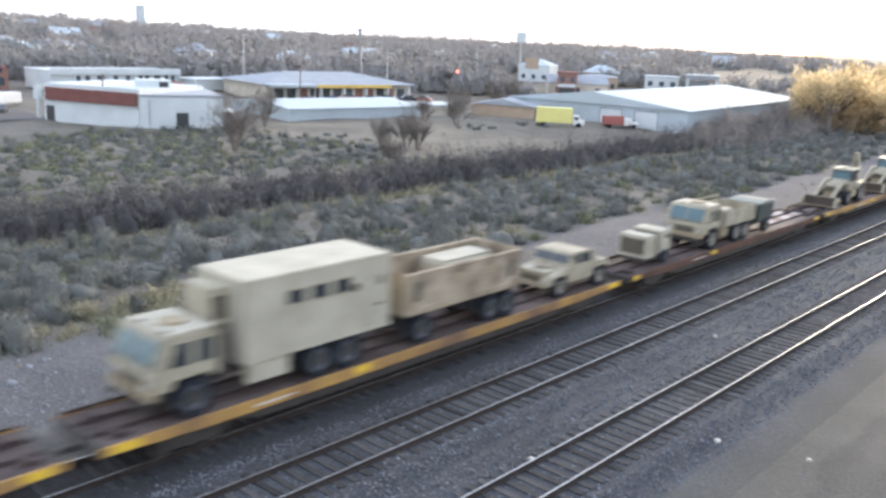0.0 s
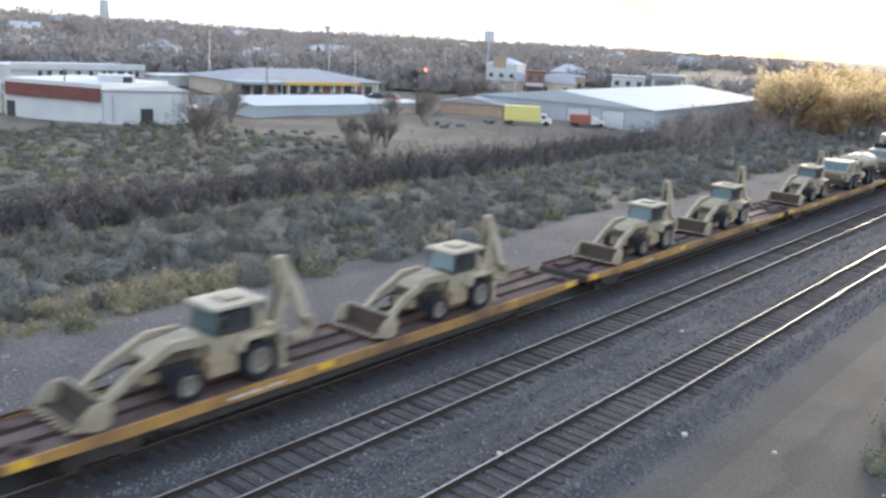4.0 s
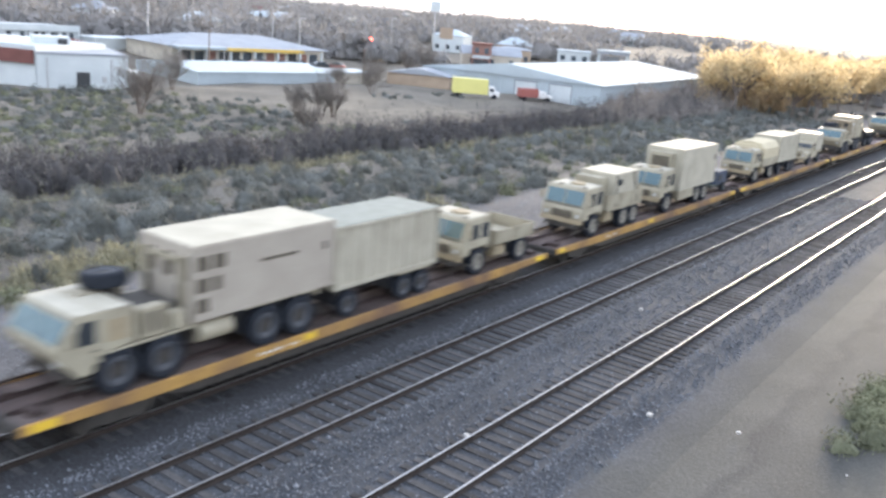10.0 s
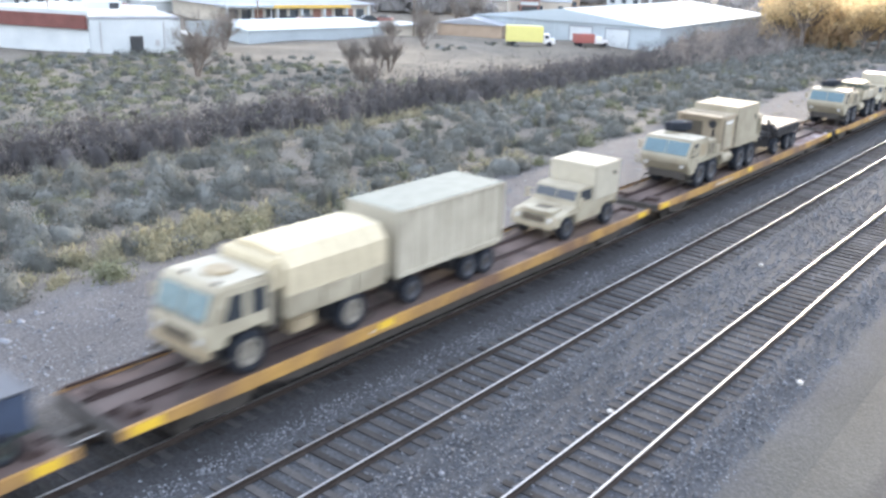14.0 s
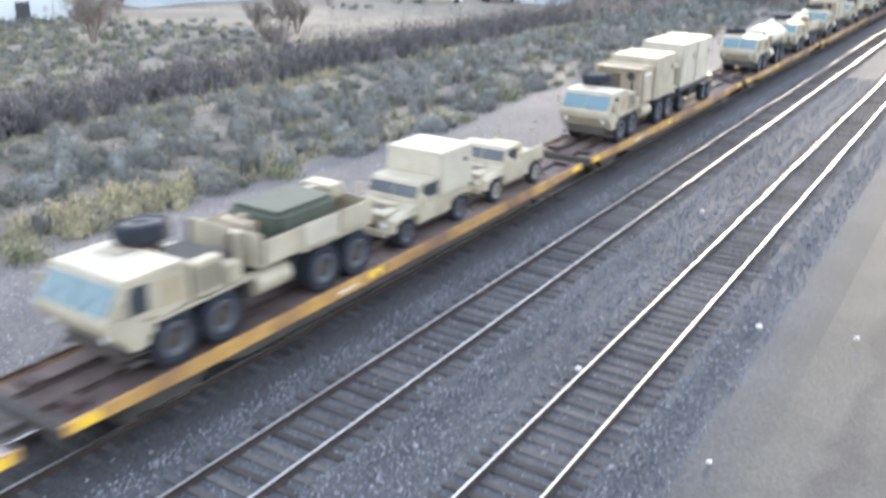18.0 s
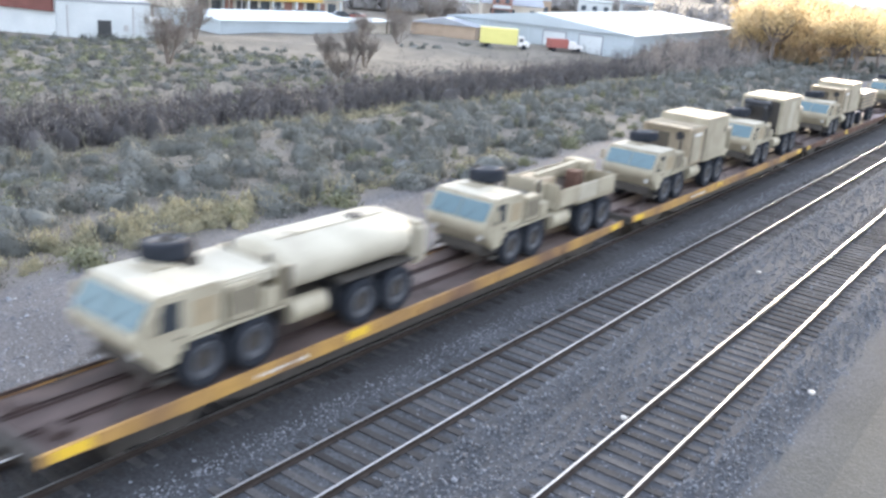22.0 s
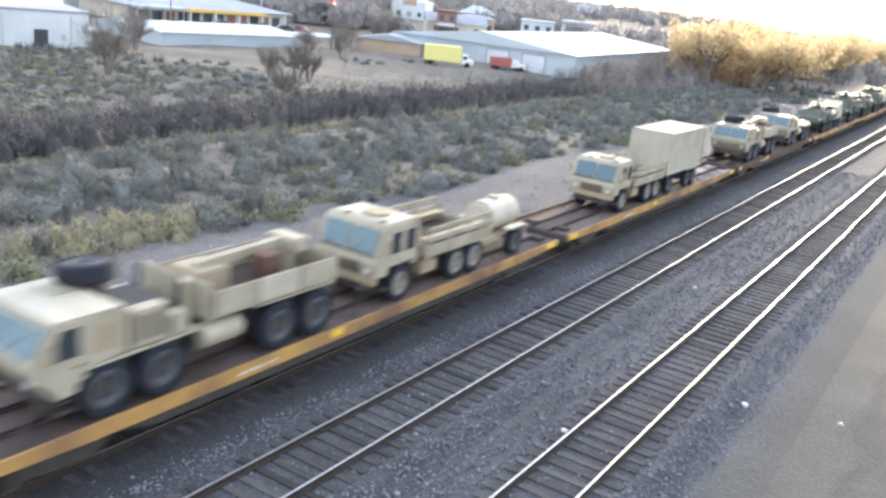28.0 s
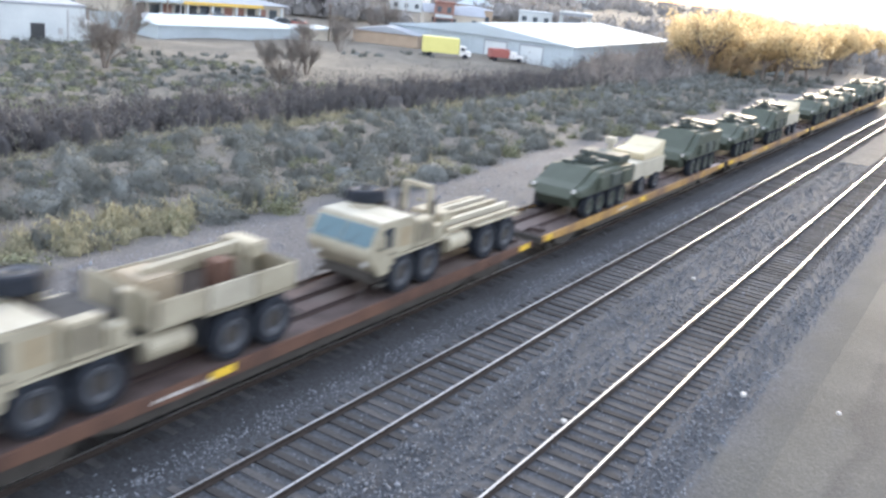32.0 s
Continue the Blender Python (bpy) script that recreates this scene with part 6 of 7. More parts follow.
def leaf_cloud(centres, radii, heights, count, size, upright=0.0, jitter=0.6, near=0.4, far=1.12):
    """Loose triangles in domes about the centres; upright pulls each blade towards the vertical."""
    n = len(centres)
    c = np.repeat(np.asarray(centres, float), count, axis=0)
    r = np.repeat(np.asarray(radii, float), count)
    h = np.repeat(np.asarray(heights, float), count)
    k = n * count
    a = RNG.uniform(0, 2 * np.pi, k)
    u = near + (far - near) * RNG.uniform(0, 1, k) ** 0.9
    el = np.arcsin(RNG.uniform(0.02, 1, k))
    wob = 1 + 0.38 * np.sin(a * 3 + np.repeat(RNG.uniform(0, 6, n), count)) + 0.22 * np.sin(a * 7 + np.repeat(RNG.uniform(0, 6, n), count))
    pos = c + np.stack([np.cos(a) * np.cos(el) * r * u * wob, np.sin(a) * np.cos(el) * r * u * wob, np.sin(el) * h * u * (0.75 + 0.25 * wob)], 1)
    out = (pos - c) / np.stack([r, r, np.maximum(h, 0.1)], 1)          # leaves face outwards, loosely
    out = out / (np.linalg.norm(out, axis=1)[:, None] + 1e-9) + RNG.normal(0, jitter, (k, 3))
    d1 = RNG.normal(size=(k, 3))
    d1[:, 2] = d1[:, 2] * (1 + upright * 3) + upright
    d1 -= out * ((d1 * out).sum(1) / (out * out).sum(1))[:, None]
    d1 /= np.linalg.norm(d1, axis=1)[:, None] + 1e-9
    d2 = np.cross(d1, out)
    d2 /= np.linalg.norm(d2, axis=1)[:, None] + 1e-9
    s = size * RNG.uniform(0.6, 1.5, k) * np.clip(r, 0.5, None) ** 0.5
    w = s * (0.55 - 0.42 * upright)
    v = np.stack([pos - d2 * w[:, None], pos + d2 * w[:, None], pos + d1 * (s * (1 + upright))[:, None]], 1).reshape(-1, 3)
    f = np.arange(3 * k).reshape(-1, 3)
    return v, f


def scatter(n, x0, x1, y0, y1, keep=None):
    x, y = RNG.uniform(x0, x1, n), RNG.uniform(y0, y1, n)
    if keep is not None:
        ok = keep(x, y)
        x, y = x[ok], y[ok]
    return x, y


def plant_stuff(name, groups, mat, label, cat):
    vs, fs, o = [], [], 0
    for v, f in groups:
        vs.append(v), fs.append(f + o)
        o += len(v)
    me = from_arrays(name, np.concatenate(vs), np.concatenate(fs), mat)
    me.polygons.foreach_set("use_smooth", [True] * len(me.polygons))
    ob = new(name, me)
    return tagged(ob, label, cat, kind="stuff")


def cores(c, r, h, fill=0.5):
    """Lumpy humps that fill the inside of the bushes."""
    n, ring, levels = len(c), 9, ((1.0, 0.0), (0.95, 0.5), (0.62, 0.86))
    a = np.linspace(0, 2 * np.pi, ring, endpoint=False)
    v = np.zeros((n, 3 * ring + 1, 3))
    lobe = 1 + 0.2 * np.sin(3 * a[None] + RNG.uniform(0, 6, (n, 1))) + RNG.uniform(-0.25, 0.25, (n, ring))
    for k, (f, z) in enumerate(levels):
        rr = r[:, None] * f * fill * lobe * RNG.uniform(0.88, 1.12, (n, ring))
        v[:, k * ring:(k + 1) * ring] = np.stack([np.cos(a) * rr, np.sin(a) * rr, np.repeat((h * z * fill)[:, None], ring, 1) * RNG.uniform(0.65, 1.3, (n, ring))], 2)
    v[:, -1, 2] = h * fill
    v += c[:, None]
    i = np.arange(ring)
    j = (i + 1) % ring
    f0 = [t for o in (0, ring) for t in (np.stack([i + o, j + o, j + o + ring], 1), np.stack([i + o, j + o + ring, i + o + ring], 1))]
    f0 = np.concatenate(f0 + [np.stack([i + 2 * ring, j + 2 * ring, np.full(ring, 3 * ring)], 1)])
    f = (f0[None] + (np.arange(n) * (3 * ring + 1))[:, None, None]).reshape(-1, 3)
    return v.reshape(-1, 3), f


def bushes(x, y, r0, r1, flat, count, size, upright=0.0, core=True, lobes=1, loose=0.42, jitter=0.6):
    r = r0 + (r1 - r0) * RNG.uniform(0, 1, len(x)) ** 1.7
    if lobes > 1:
        big = np.repeat(r, lobes)
        x, y = np.repeat(x, lobes) + RNG.normal(0, loose, len(big)) * big, np.repeat(y, lobes) + RNG.normal(0, loose, len(big)) * big
        r = big * RNG.uniform(0.4, 0.75, len(big))
    c = np.stack([x, y, ground_z(x, y) - 0.05], 1)
    v, f = leaf_cloud(c, r, r * flat, count, size, upright=upright, jitter=jitter)
    if core:
        v2, f2 = cores(c, r, r * flat)
        v, f = np.concatenate([v, v2]), np.concatenate([f, f2 + len(v)])
    return v, f


def shrubs(x, y, r0, r1, h0, h1, count, size, upright=0.0, fill=0.8, lobes=2, far=1.2):
    """Full rounded shrubs: a lumpy body under a close shell of leaves or twigs, each of a few lobes of unlike height."""
    r = np.repeat(r0 + (r1 - r0) * RNG.uniform(0, 1, len(x)) ** 1.8, lobes)
    h = np.repeat(RNG.uniform(h0, h1, len(x)), lobes) * RNG.uniform(0.45, 1.15, len(r))
    x, y = np.repeat(x, lobes) + RNG.normal(0, 0.5, len(r)) * r, np.repeat(y, lobes) + RNG.normal(0, 0.5, len(r)) * r
    r = r * RNG.uniform(0.4, 0.9, len(r))
    c = np.stack([x, y, ground_z(x, y) - 0.05], 1)
    v, f = leaf_cloud(c, r, h, count, size, upright=upright, jitter=0.6, near=fill - 0.1, far=far)
    v2, f2 = cores(c, r, h, fill)
    return np.concatenate([v, v2]), np.concatenate([f, f2 + len(v)])


def patchy(x, y):
    return np.sin(x * 0.21 + 2 * np.sin(y * 0.07)) + np.sin(y * 0.16 + x * 0.09) + RNG.normal(0, 0.6, len(x)) > -1.3


def edge_wave(y):
    return 1.2 * np.sin(y * 0.17) + 0.8 * np.sin(y * 0.41 + 1)


def apart(x, y, gap):
    """Thin a scatter so that no two plants stand closer than the gap."""
    keep = np.zeros((0, 2))
    for p in np.stack([x, y], 1):
        if not len(keep) or ((keep - p) ** 2).sum(1).min() > gap * gap:
            keep = np.concatenate([keep, p[None]])
    return keep[:, 0], keep[:, 1]


def sage_rows(x, y):
    """Two broad belts of sage along the line, with a thin grassy lane between and clearings."""
    lane = np.abs(x + 34.2 + 0.9 * np.sin(y * 0.11)) < 1.1
    clearing = np.sin(x * 0.33 + 1.3 * np.sin(y * 0.19)) + np.sin(y * 0.27 + x * 0.12) < -1.25
    return (x < -22.9 + edge_wave(y)) & ~(lane & (RNG.uniform(0, 1, len(x)) < 0.8)) & ~clearing


SAGE = []
for y0, y1, n, gap, count, size in ((6, 58, 2400, 1.75, 480, 0.09), (58, 105, 1700, 1.95, 210, 0.12), (105, 190, 1500, 2.2, 100, 0.18)):
    x_, y_ = apart(*scatter(n, -41.4, -21.5, y0, y1, sage_rows), gap)
    SAGE.append(shrubs(x_, y_, 0.8, 1.9, 0.75, 1.75, count, size, 0.3, fill=0.66, lobes=2, far=1.12))
x2_, y2_ = apart(*scatter(1500, -98, -52, 10, 80, patchy), 1.9)
SAGE.append(shrubs(x2_, y2_, 0.6, 1.5, 0.5, 1.1, 120, 0.15, 0.2, fill=0.6))
x2b, y2b = scatter(130, -94, -56, 80, 140, lambda x, y: np.sin(x * 0.3) + np.sin(y * 0.4) > 0.9)
SAGE.append(shrubs(x2b, y2b, 0.5, 1.1, 0.4, 0.9, 60, 0.13, 0.2))
plant_stuff("sagebrush", SAGE, M_SAGE, "grey-green sagebrush over the sandy flat", "sagebrush")
x3_, y3_ = apart(*scatter(1300, -98, -53, 15, 92, lambda x, y: patchy(x, y) & (y < 74 + 12 * np.sin(x * 0.4))), 1.7)
x4_, y4_ = scatter(90, -40, -22.5, 5, 120, lambda x, y: (x < -23.0 + edge_wave(y)))
plant_stuff("green_scrub", [shrubs(x3_, y3_, 0.6, 1.5, 0.4, 0.8, 120, 0.15, fill=0.6), shrubs(x4_, y4_, 0.4, 0.9, 0.5, 0.9, 260, 0.1, fill=0.6)], M_GREENISH, "low green-tinged scrub", "scrub")
x5b, y5b = scatter(1500, -43, -23, 8, 150, lambda x, y: (x < -22.6 + edge_wave(y)))
plant_stuff("straw_tufts", [bushes(x5b, y5b, 0.25, 0.6, 1.0, 70, 0.1, 0.6, core=False)], material("grey_straw", (0.29, 0.27, 0.21), 0.95, scale=0.5, amount=0.3, fine=3, island=0.2), "low grey straw tufts among the sage", "dry grass")
x5_, y5_ = scatter(800, -43.3, -41.4, 5, 200)
x5c, y5c = scatter(60, -43.4, -42.2, 15, 140)
x6_, y6_ = scatter(240, -26, -22.0, 0, 60, lambda x, y: x < -22.8 + edge_wave(y))
x6b = RNG.normal(-24.6, 1.1, 90)
y6b = RNG.normal(28.0, 3.4, 90)
plant_stuff("dry_grass", [bushes(x5_, y5_, 0.3, 0.6, 1.5, 60, 0.16, 0.8), bushes(x5c, y5c, 0.2, 0.3, 5.0, 50, 0.16, 0.95, core=False), bushes(x6_, y6_, 0.3, 0.6, 1.1, 60, 0.18, 0.8), bushes(x6b, y6b, 0.35, 0.9, 1.2, 110, 0.17, 0.8)], M_GRASS, "tall straw-yellow dry grass in clumps", "dry grass")
x7_, y7_ = apart(*scatter(1700, -52.0, -44.4, -5, 170), 1.35)
x8_, y8_ = scatter(240, -58, -49, 30, 135, lambda x, y: np.sin(y * 0.13) + np.sin(x * 0.9) > 0.6)
plant_stuff("willow_thicket", [shrubs(x7_, y7_, 1.1, 2.1, 2.2, 3.5, 260, 0.17, 0.85, fill=0.56, far=1.35), shrubs(x8_, y8_, 0.7, 1.3, 0.6, 1.3, 90, 0.13, 0.75)], M_THICKET, "dark leafless thicket along a ditch", "thicket")
x7c, y7c = apart(*scatter(700, -53.5, -45.5, 0, 175), 1.6)
plant_stuff("willow_tips", [bushes(x7c, y7c, 1.0, 1.9, 1.75, 130, 0.2, 0.9, core=False, lobes=2)], M_TWIG, "pale bare twig tips over the thicket", "thicket")
x9_, y9_ = scatter(130, 9.5, 22, 8, 100)
x9b, y9b = scatter(130, 7.8, 13, 31, 56)
plant_stuff("roadside_scrub", [shrubs(x9_, y9_, 0.4, 1.0, 0.35, 0.8, 160, 0.1, fill=0.55), shrubs(x9b, y9b, 0.4, 1.1, 0.4, 0.9, 300, 0.09, 0.3, fill=0.55)], M_GREENISH, "low scrub beside the dirt road", "scrub")


def right_of(slope):
    """Ground seen to the sun's side of a sight line from the bridge."""
    return lambda x, y: x > 13 - slope * (y - 3.5)


xg, yg = apart(*scatter(900, -64, -40, 122, 215, right_of(0.48)), 1.9)
plant_stuff("bare_brush", [shrubs(xg, yg, 1.3, 2.3, 2.4, 4.4, 230, 0.2, 0.7, fill=0.55)], M_TWIG, "tall leafless brush beside the warehouse", "brush")
xh, yh = apart(*scatter(1300, -95, -36, 168, 400, right_of(0.365)), 2.6)
plant_stuff("russet_brush", [shrubs(xh, yh, 1.8, 3.0, 3.6, 6.8, 170, 0.3, 0.5, fill=0.58)], M_AMBER_BRUSH, "winter brush under the far trees, sun glow in its colour", "brush")


# a few single bushes that stand out along the edge of the gravel road
SAGE_KINDS = []
for k in range(4):
    v_, f_ = leaf_cloud([(0, 0, -0.05), (0.4, 0.3, -0.05), (-0.35, 0.2, -0.05)], [0.8, 0.6, 0.55], [0.85, 0.7, 0.6], 330, 0.1)
    SAGE_KINDS.append(from_arrays("sage_bush", v_, f_, M_SAGE if k % 2 else M_GREENISH))
for k in range(26):
    y = 12 + k * 4.1 + RNG.uniform(-1.5, 1.5)
    x = -21.6 + 0.9 * math.sin(y * 0.17) - RNG.uniform(0, 1.2)
    b = tagged(new("sage_bush", SAGE_KINDS[k % 4]), "rounded grey-green sage bush at the road's edge", "bush", "sage bushes along the road")
    b.matrix_basis = Matrix.LocRotScale((x, y, float(ground_z(x, y))), Euler((0, 0, RNG.uniform(0, 6))), Vector((1, 1, 1)) * RNG.uniform(0.75, 1.35))


def branch_mesh(name, segs, mat):
    """Tapered four-sided limbs from (p, q, radius at p, radius at q)."""
    vs, fs = [], []
    for p, q, a, b in segs:
        p, q = Vector(p), Vector(q)
        m = (q - p).to_track_quat("Z", "Y").to_matrix()
        o = len(vs)
        for c, r in ((p, a), (q, b)):
            for i in range(5):
                t = 6.2832 * i / 5
                vs.append(c + m @ Vector((r * math.cos(t), r * math.sin(t), 0)))
        fs += [(o + i, o + (i + 1) % 5, o + 5 + (i + 1) % 5, o + 5 + i) for i in range(5)]
    return from_arrays(name, [tuple(v) for v in vs], fs, mat)


def amber_tree(x, y, h, seed, label, spread=0.55):
    rnd = random.Random(seed)
    t = thing("amber_tree", label, "tree", "")
    t.location = (x, y, float(ground_z(x, y)) - 0.1)
    limbs, tips = [], []
    top = Vector((0.05 * h * rnd.uniform(-1, 1), 0.05 * h * rnd.uniform(-1, 1), h * rnd.uniform(0.2, 0.3)))
    for i in range(7):
        a = 6.2832 * i / 7 + rnd.uniform(-.4, .4)
        d = Vector((math.cos(a) * spread, math.sin(a) * spread, rnd.uniform(0.5, 1.0)))
        q = top + d * h * rnd.uniform(0.35, 0.55)
        limbs.append((top, q, 0.014 * h, 0.007 * h))
        for j in range(5):
            d2 = (d + Vector((rnd.uniform(-.6, .6), rnd.uniform(-.6, .6), rnd.uniform(-.3, .5)))).normalized()
            p = top.lerp(q, rnd.uniform(0.45, 1))
            e = p + d2 * h * rnd.uniform(0.16, 0.3)
            limbs.append((p, e, 0.006 * h, 0.002 * h))
            tips += [p.lerp(e, 0.6), e]
    part("trunk", branch_mesh("trunk", [((0, 0, 0), top, 0.03 * h, 0.022 * h)], M_BARK), None, t)
    part("branchwork", branch_mesh("branchwork", limbs, M_BARK), None, t)
    c = np.array([tuple(p - Vector((0, 0, 0.07 * h))) for p in tips])
    v, f = leaf_cloud(c, np.full(len(c), 0.15 * h), np.full(len(c), 0.2 * h), 26, 0.27)
    part("crown", from_arrays("crown", v, f, M_AMBER), None, t, "ragged crown in glow-coloured amber")
    return t


def bare_tree(x, y, h, seed, label, spread):
    """A leafless tree: several stems from one foot, forked again and again into fine twigs."""
    rnd = random.Random(seed)
    t = thing("bare_tree", label, "tree", "")
    t.location = (x, y, float(ground_z(x, y)) - 0.1)
    stems, boughs, twigs = [], [], []

    def grow(p, d, length, r, level):
        q = p + d * length
        (stems if level < 1 else boughs if level < 3 else twigs).append((p, q, r, r * 0.6))
        if level == 4:
            return
        for i in range((5, 4, 4, 5)[level]):
            bend = Vector((rnd.gauss(0, 1), rnd.gauss(0, 1), rnd.gauss(0, 0.6) + 0.4)) * spread
            grow(p.lerp(q, rnd.uniform(0.15, 1.0)), (d + bend).normalized(), length * rnd.uniform(0.6, 0.9), r * 0.5, level + 1)


    for i in range(3):
        a = 2.1 * i + rnd.uniform(0, 1)
        grow(Vector((0.15 * math.cos(a), 0.15 * math.sin(a), 0)), Vector((0.3 * math.cos(a), 0.3 * math.sin(a), 1)).normalized(), h * rnd.uniform(0.24, 0.34), 0.013 * h, 0)
    part("trunk", branch_mesh("trunk", stems, M_BARK), None, t)
    part("branchwork", branch_mesh("branchwork", boughs, M_BARK), None, t)
    part("crown", branch_mesh("crown", [(p, q, 0.01, 0.006) for p, q, _, _ in twigs], M_TWIG), None, t, "loose crown of fine twigs")
    return t


BARE = "leafless grey tree with fine twigs on the scrub flat"
for k, (x, y, h, spread) in enumerate(((-74.8, 64.3, 8.8, 0.50), (-68.7, 82.7, 4.6, 0.45), (-66.8, 87.4, 6.2, 0.45), (-60.6, 76.4, 4.2, 0.55), (-95.3, 83.9, 6.0, 0.45), (-66.7, 85.2, 5.0, 0.50), (-84.8, 115.5, 6.4, 0.45), (-91.1, 114.7, 5.2, 0.45), (-102.6, 153.1, 8.4, 0.50), (-104.4, 149.6, 7.0, 0.45), (-83.4, 69.8, 5.5, 0.50), (-95.1, 127.3, 5.0, 0.50))):
    bare_tree(x, y, h * 1.3, 40 + k, BARE, spread)
AMBER = "far tree with the low sun's glow in its amber colour"
k = 0
for ring in range(270):
    y = 165 + 330 * RNG.uniform(0, 1) ** 1.25
    x = -14 - RNG.uniform(10, 46) - (y - 165) * 0.05
    h = RNG.uniform(7, 11.5) * (1 - (y - 165) / 1100)
    if x > 15 - 0.37 * (y - 3) and k < 130:
        k += 1
        amber_tree(x, y, 1.22 * h, 90 + ring, AMBER)



# far woods on the rising ground behind the town
def far_woods():
    az = np.radians(RNG.uniform(5, 80, 5200))
    d = 225 + 900 * RNG.uniform(0, 1, 5200) ** 1.3
    x, y = -np.sin(az) * d + 8, np.cos(az) * d
    open_town = (x > -170) & (x < -80) & (y > 185) & (y < 250)
    ok = ((np.degrees(az) > 27) | (d < 330) | (d > 480)) & ~open_town & (RNG.uniform(0, 1, len(x)) < np.clip((np.degrees(az) - 14) / 16, 0.15, 1))
    x, y = x[ok], y[ok]
    h = 3.4 + 6.2 * RNG.uniform(0, 1, len(x)) ** 1.8
    c = np.stack([x, y, ground_z(x, y) + 0.1 * h], 1)
    r = h * RNG.uniform(0.45, 0.75, len(x))
    v, f = leaf_cloud(c, r, h * 0.95, 60, 0.55, upright=0.5, near=0.6, far=1.12)
    v2, f2 = cores(c, r, h * 0.95, 0.52)
    tagged(new("far_woods", from_arrays("far_woods", np.concatenate([v, v2]), np.concatenate([f, f2 + len(v)]), M_WOODS)), "winter woods over the town, distance haze in their pale grey", "woods", kind="stuff")


far_woods()

# ---- loose ballast stones ----
def stones():
    n = 40000
    y = 12 + 70 * RNG.uniform(0, 1, n) ** 1.5
    x = RNG.uniform(-8.4, 3.4, n)
    on_a = (np.abs(x - TRACK_B) < 1.25) | (np.abs(x - TRACK_C) < 1.25)
    keep = ~on_a | (RNG.uniform(0, 1, n) < 0.25)
    x, y = x[keep], y[keep]
    n = len(x)
    zb = np.interp(x, [-15.2, -12.6, -11.4, -7.6, -6.9, -2.9, -2.4, -1.8, 1.8, 2.6, 4.0], [-0.95, -0.42, -0.36, -0.36, BED - 0.04, BED, BED - 0.06, BED, BED, -0.45, -0.95])
    s = RNG.uniform(0.022, 0.055, n) * (1 + (RNG.uniform(0, 1, n) < 0.02) * 0.8)
    base = np.array([(1, 0, 0), (-1, 0, 0), (0, 1, 0), (0, -1, 0), (0, 0, 1), (0, 0, -1)], float)
    v = (base[None] * RNG.uniform(0.6, 1.2, (n, 6, 1)) + RNG.normal(0, 0.2, (n, 6, 3))) * s[:, None, None] + np.stack([x, y, zb + 0.01], 1)[:, None]
    f0 = np.array([(0, 2, 4), (2, 1, 4), (1, 3, 4), (3, 0, 4), (2, 0, 5), (1, 2, 5), (3, 1, 5), (0, 3, 5)])
    f = (f0[None] + (np.arange(n) * 6)[:, None, None]).reshape(-1, 3)
    tagged(new("ballast_stones", from_arrays("ballast_stones", v.reshape(-1, 3), f, M_STONE)), "loose grey crushed stones between the rails", "stones", kind="stuff")


stones()


def road_gravel():
    """Coarse gravel, clods and dry sprigs on the service road beyond the train."""
    n = 5200
    x, y = RNG.uniform(-21.5, -13.6, n), 14 + 95 * RNG.uniform(0, 1, n) ** 1.4
    z = ground_z(x, y)
    s = RNG.uniform(0.025, 0.07, n) * (1 + (RNG.uniform(0, 1, n) < 0.04) * 1.3)
    base = np.array([(1, 0, 0), (-1, 0, 0), (0, 1, 0), (0, -1, 0), (0, 0, 0.7)], float)
    v = (base[None] * RNG.uniform(0.6, 1.2, (n, 5, 1)) + RNG.normal(0, 0.2, (n, 5, 3))) * s[:, None, None] + np.stack([x, y, z], 1)[:, None]
    f0 = np.array([(0, 2, 4), (2, 1, 4), (1, 3, 4), (3, 0, 4)])
    f = (f0[None] + (np.arange(n) * 5)[:, None, None]).reshape(-1, 3)
    tagged(new("road_gravel", from_arrays("road_gravel", v.reshape(-1, 3), f, M_STONE)), "coarse grey gravel on the service road", "gravel", kind="stuff")


road_gravel()
xs_, ys_ = scatter(150, -21.5, -15.5, 12, 120, lambda x, y: np.sin(y * 0.21 + x) > 0.2)
plant_stuff("road_weeds", [bushes(xs_, ys_, 0.12, 0.4, 0.7, 60, 0.08, 0.6, core=False)], M_GRASS, "sparse dry weeds on the gravel road", "weeds")
M_PALE_ROCK = material("pale_rock", (0.6, 0.58, 0.54), 0.85, scale=4, amount=0.25, bump=0.4, fine=20)
for x, y, s in ((-1.02, 23.9, 0.1), (2.3, 29.8, 0.12), (-2.44, 39.6, 0.1), (4.9, 31.0, 0.08), (8.4, 30.2, 0.2), (8.9, 29.4, 0.22), (8.0, 29.0, 0.12), (9.4, 30.9, 0.16), (3.1, 22.0, 0.07)):
    bm = bmesh.new()
    bmesh.ops.create_icosphere(bm, subdivisions=2, radius=s)
    for v in bm.verts:
        v.co *= 1 + 0.25 * noise.noise(v.co * 9 + Vector((x, y, 0)))
        v.co.z *= 0.7
    r = tagged(new("rock", mesh_of("rock", bm, M_PALE_ROCK)), "pale stone lying beside the line", "stone")
    r.location = (x, y, (BED if x < 1.8 else (-0.38 if x < 3 else -0.5)) + s * 0.4)

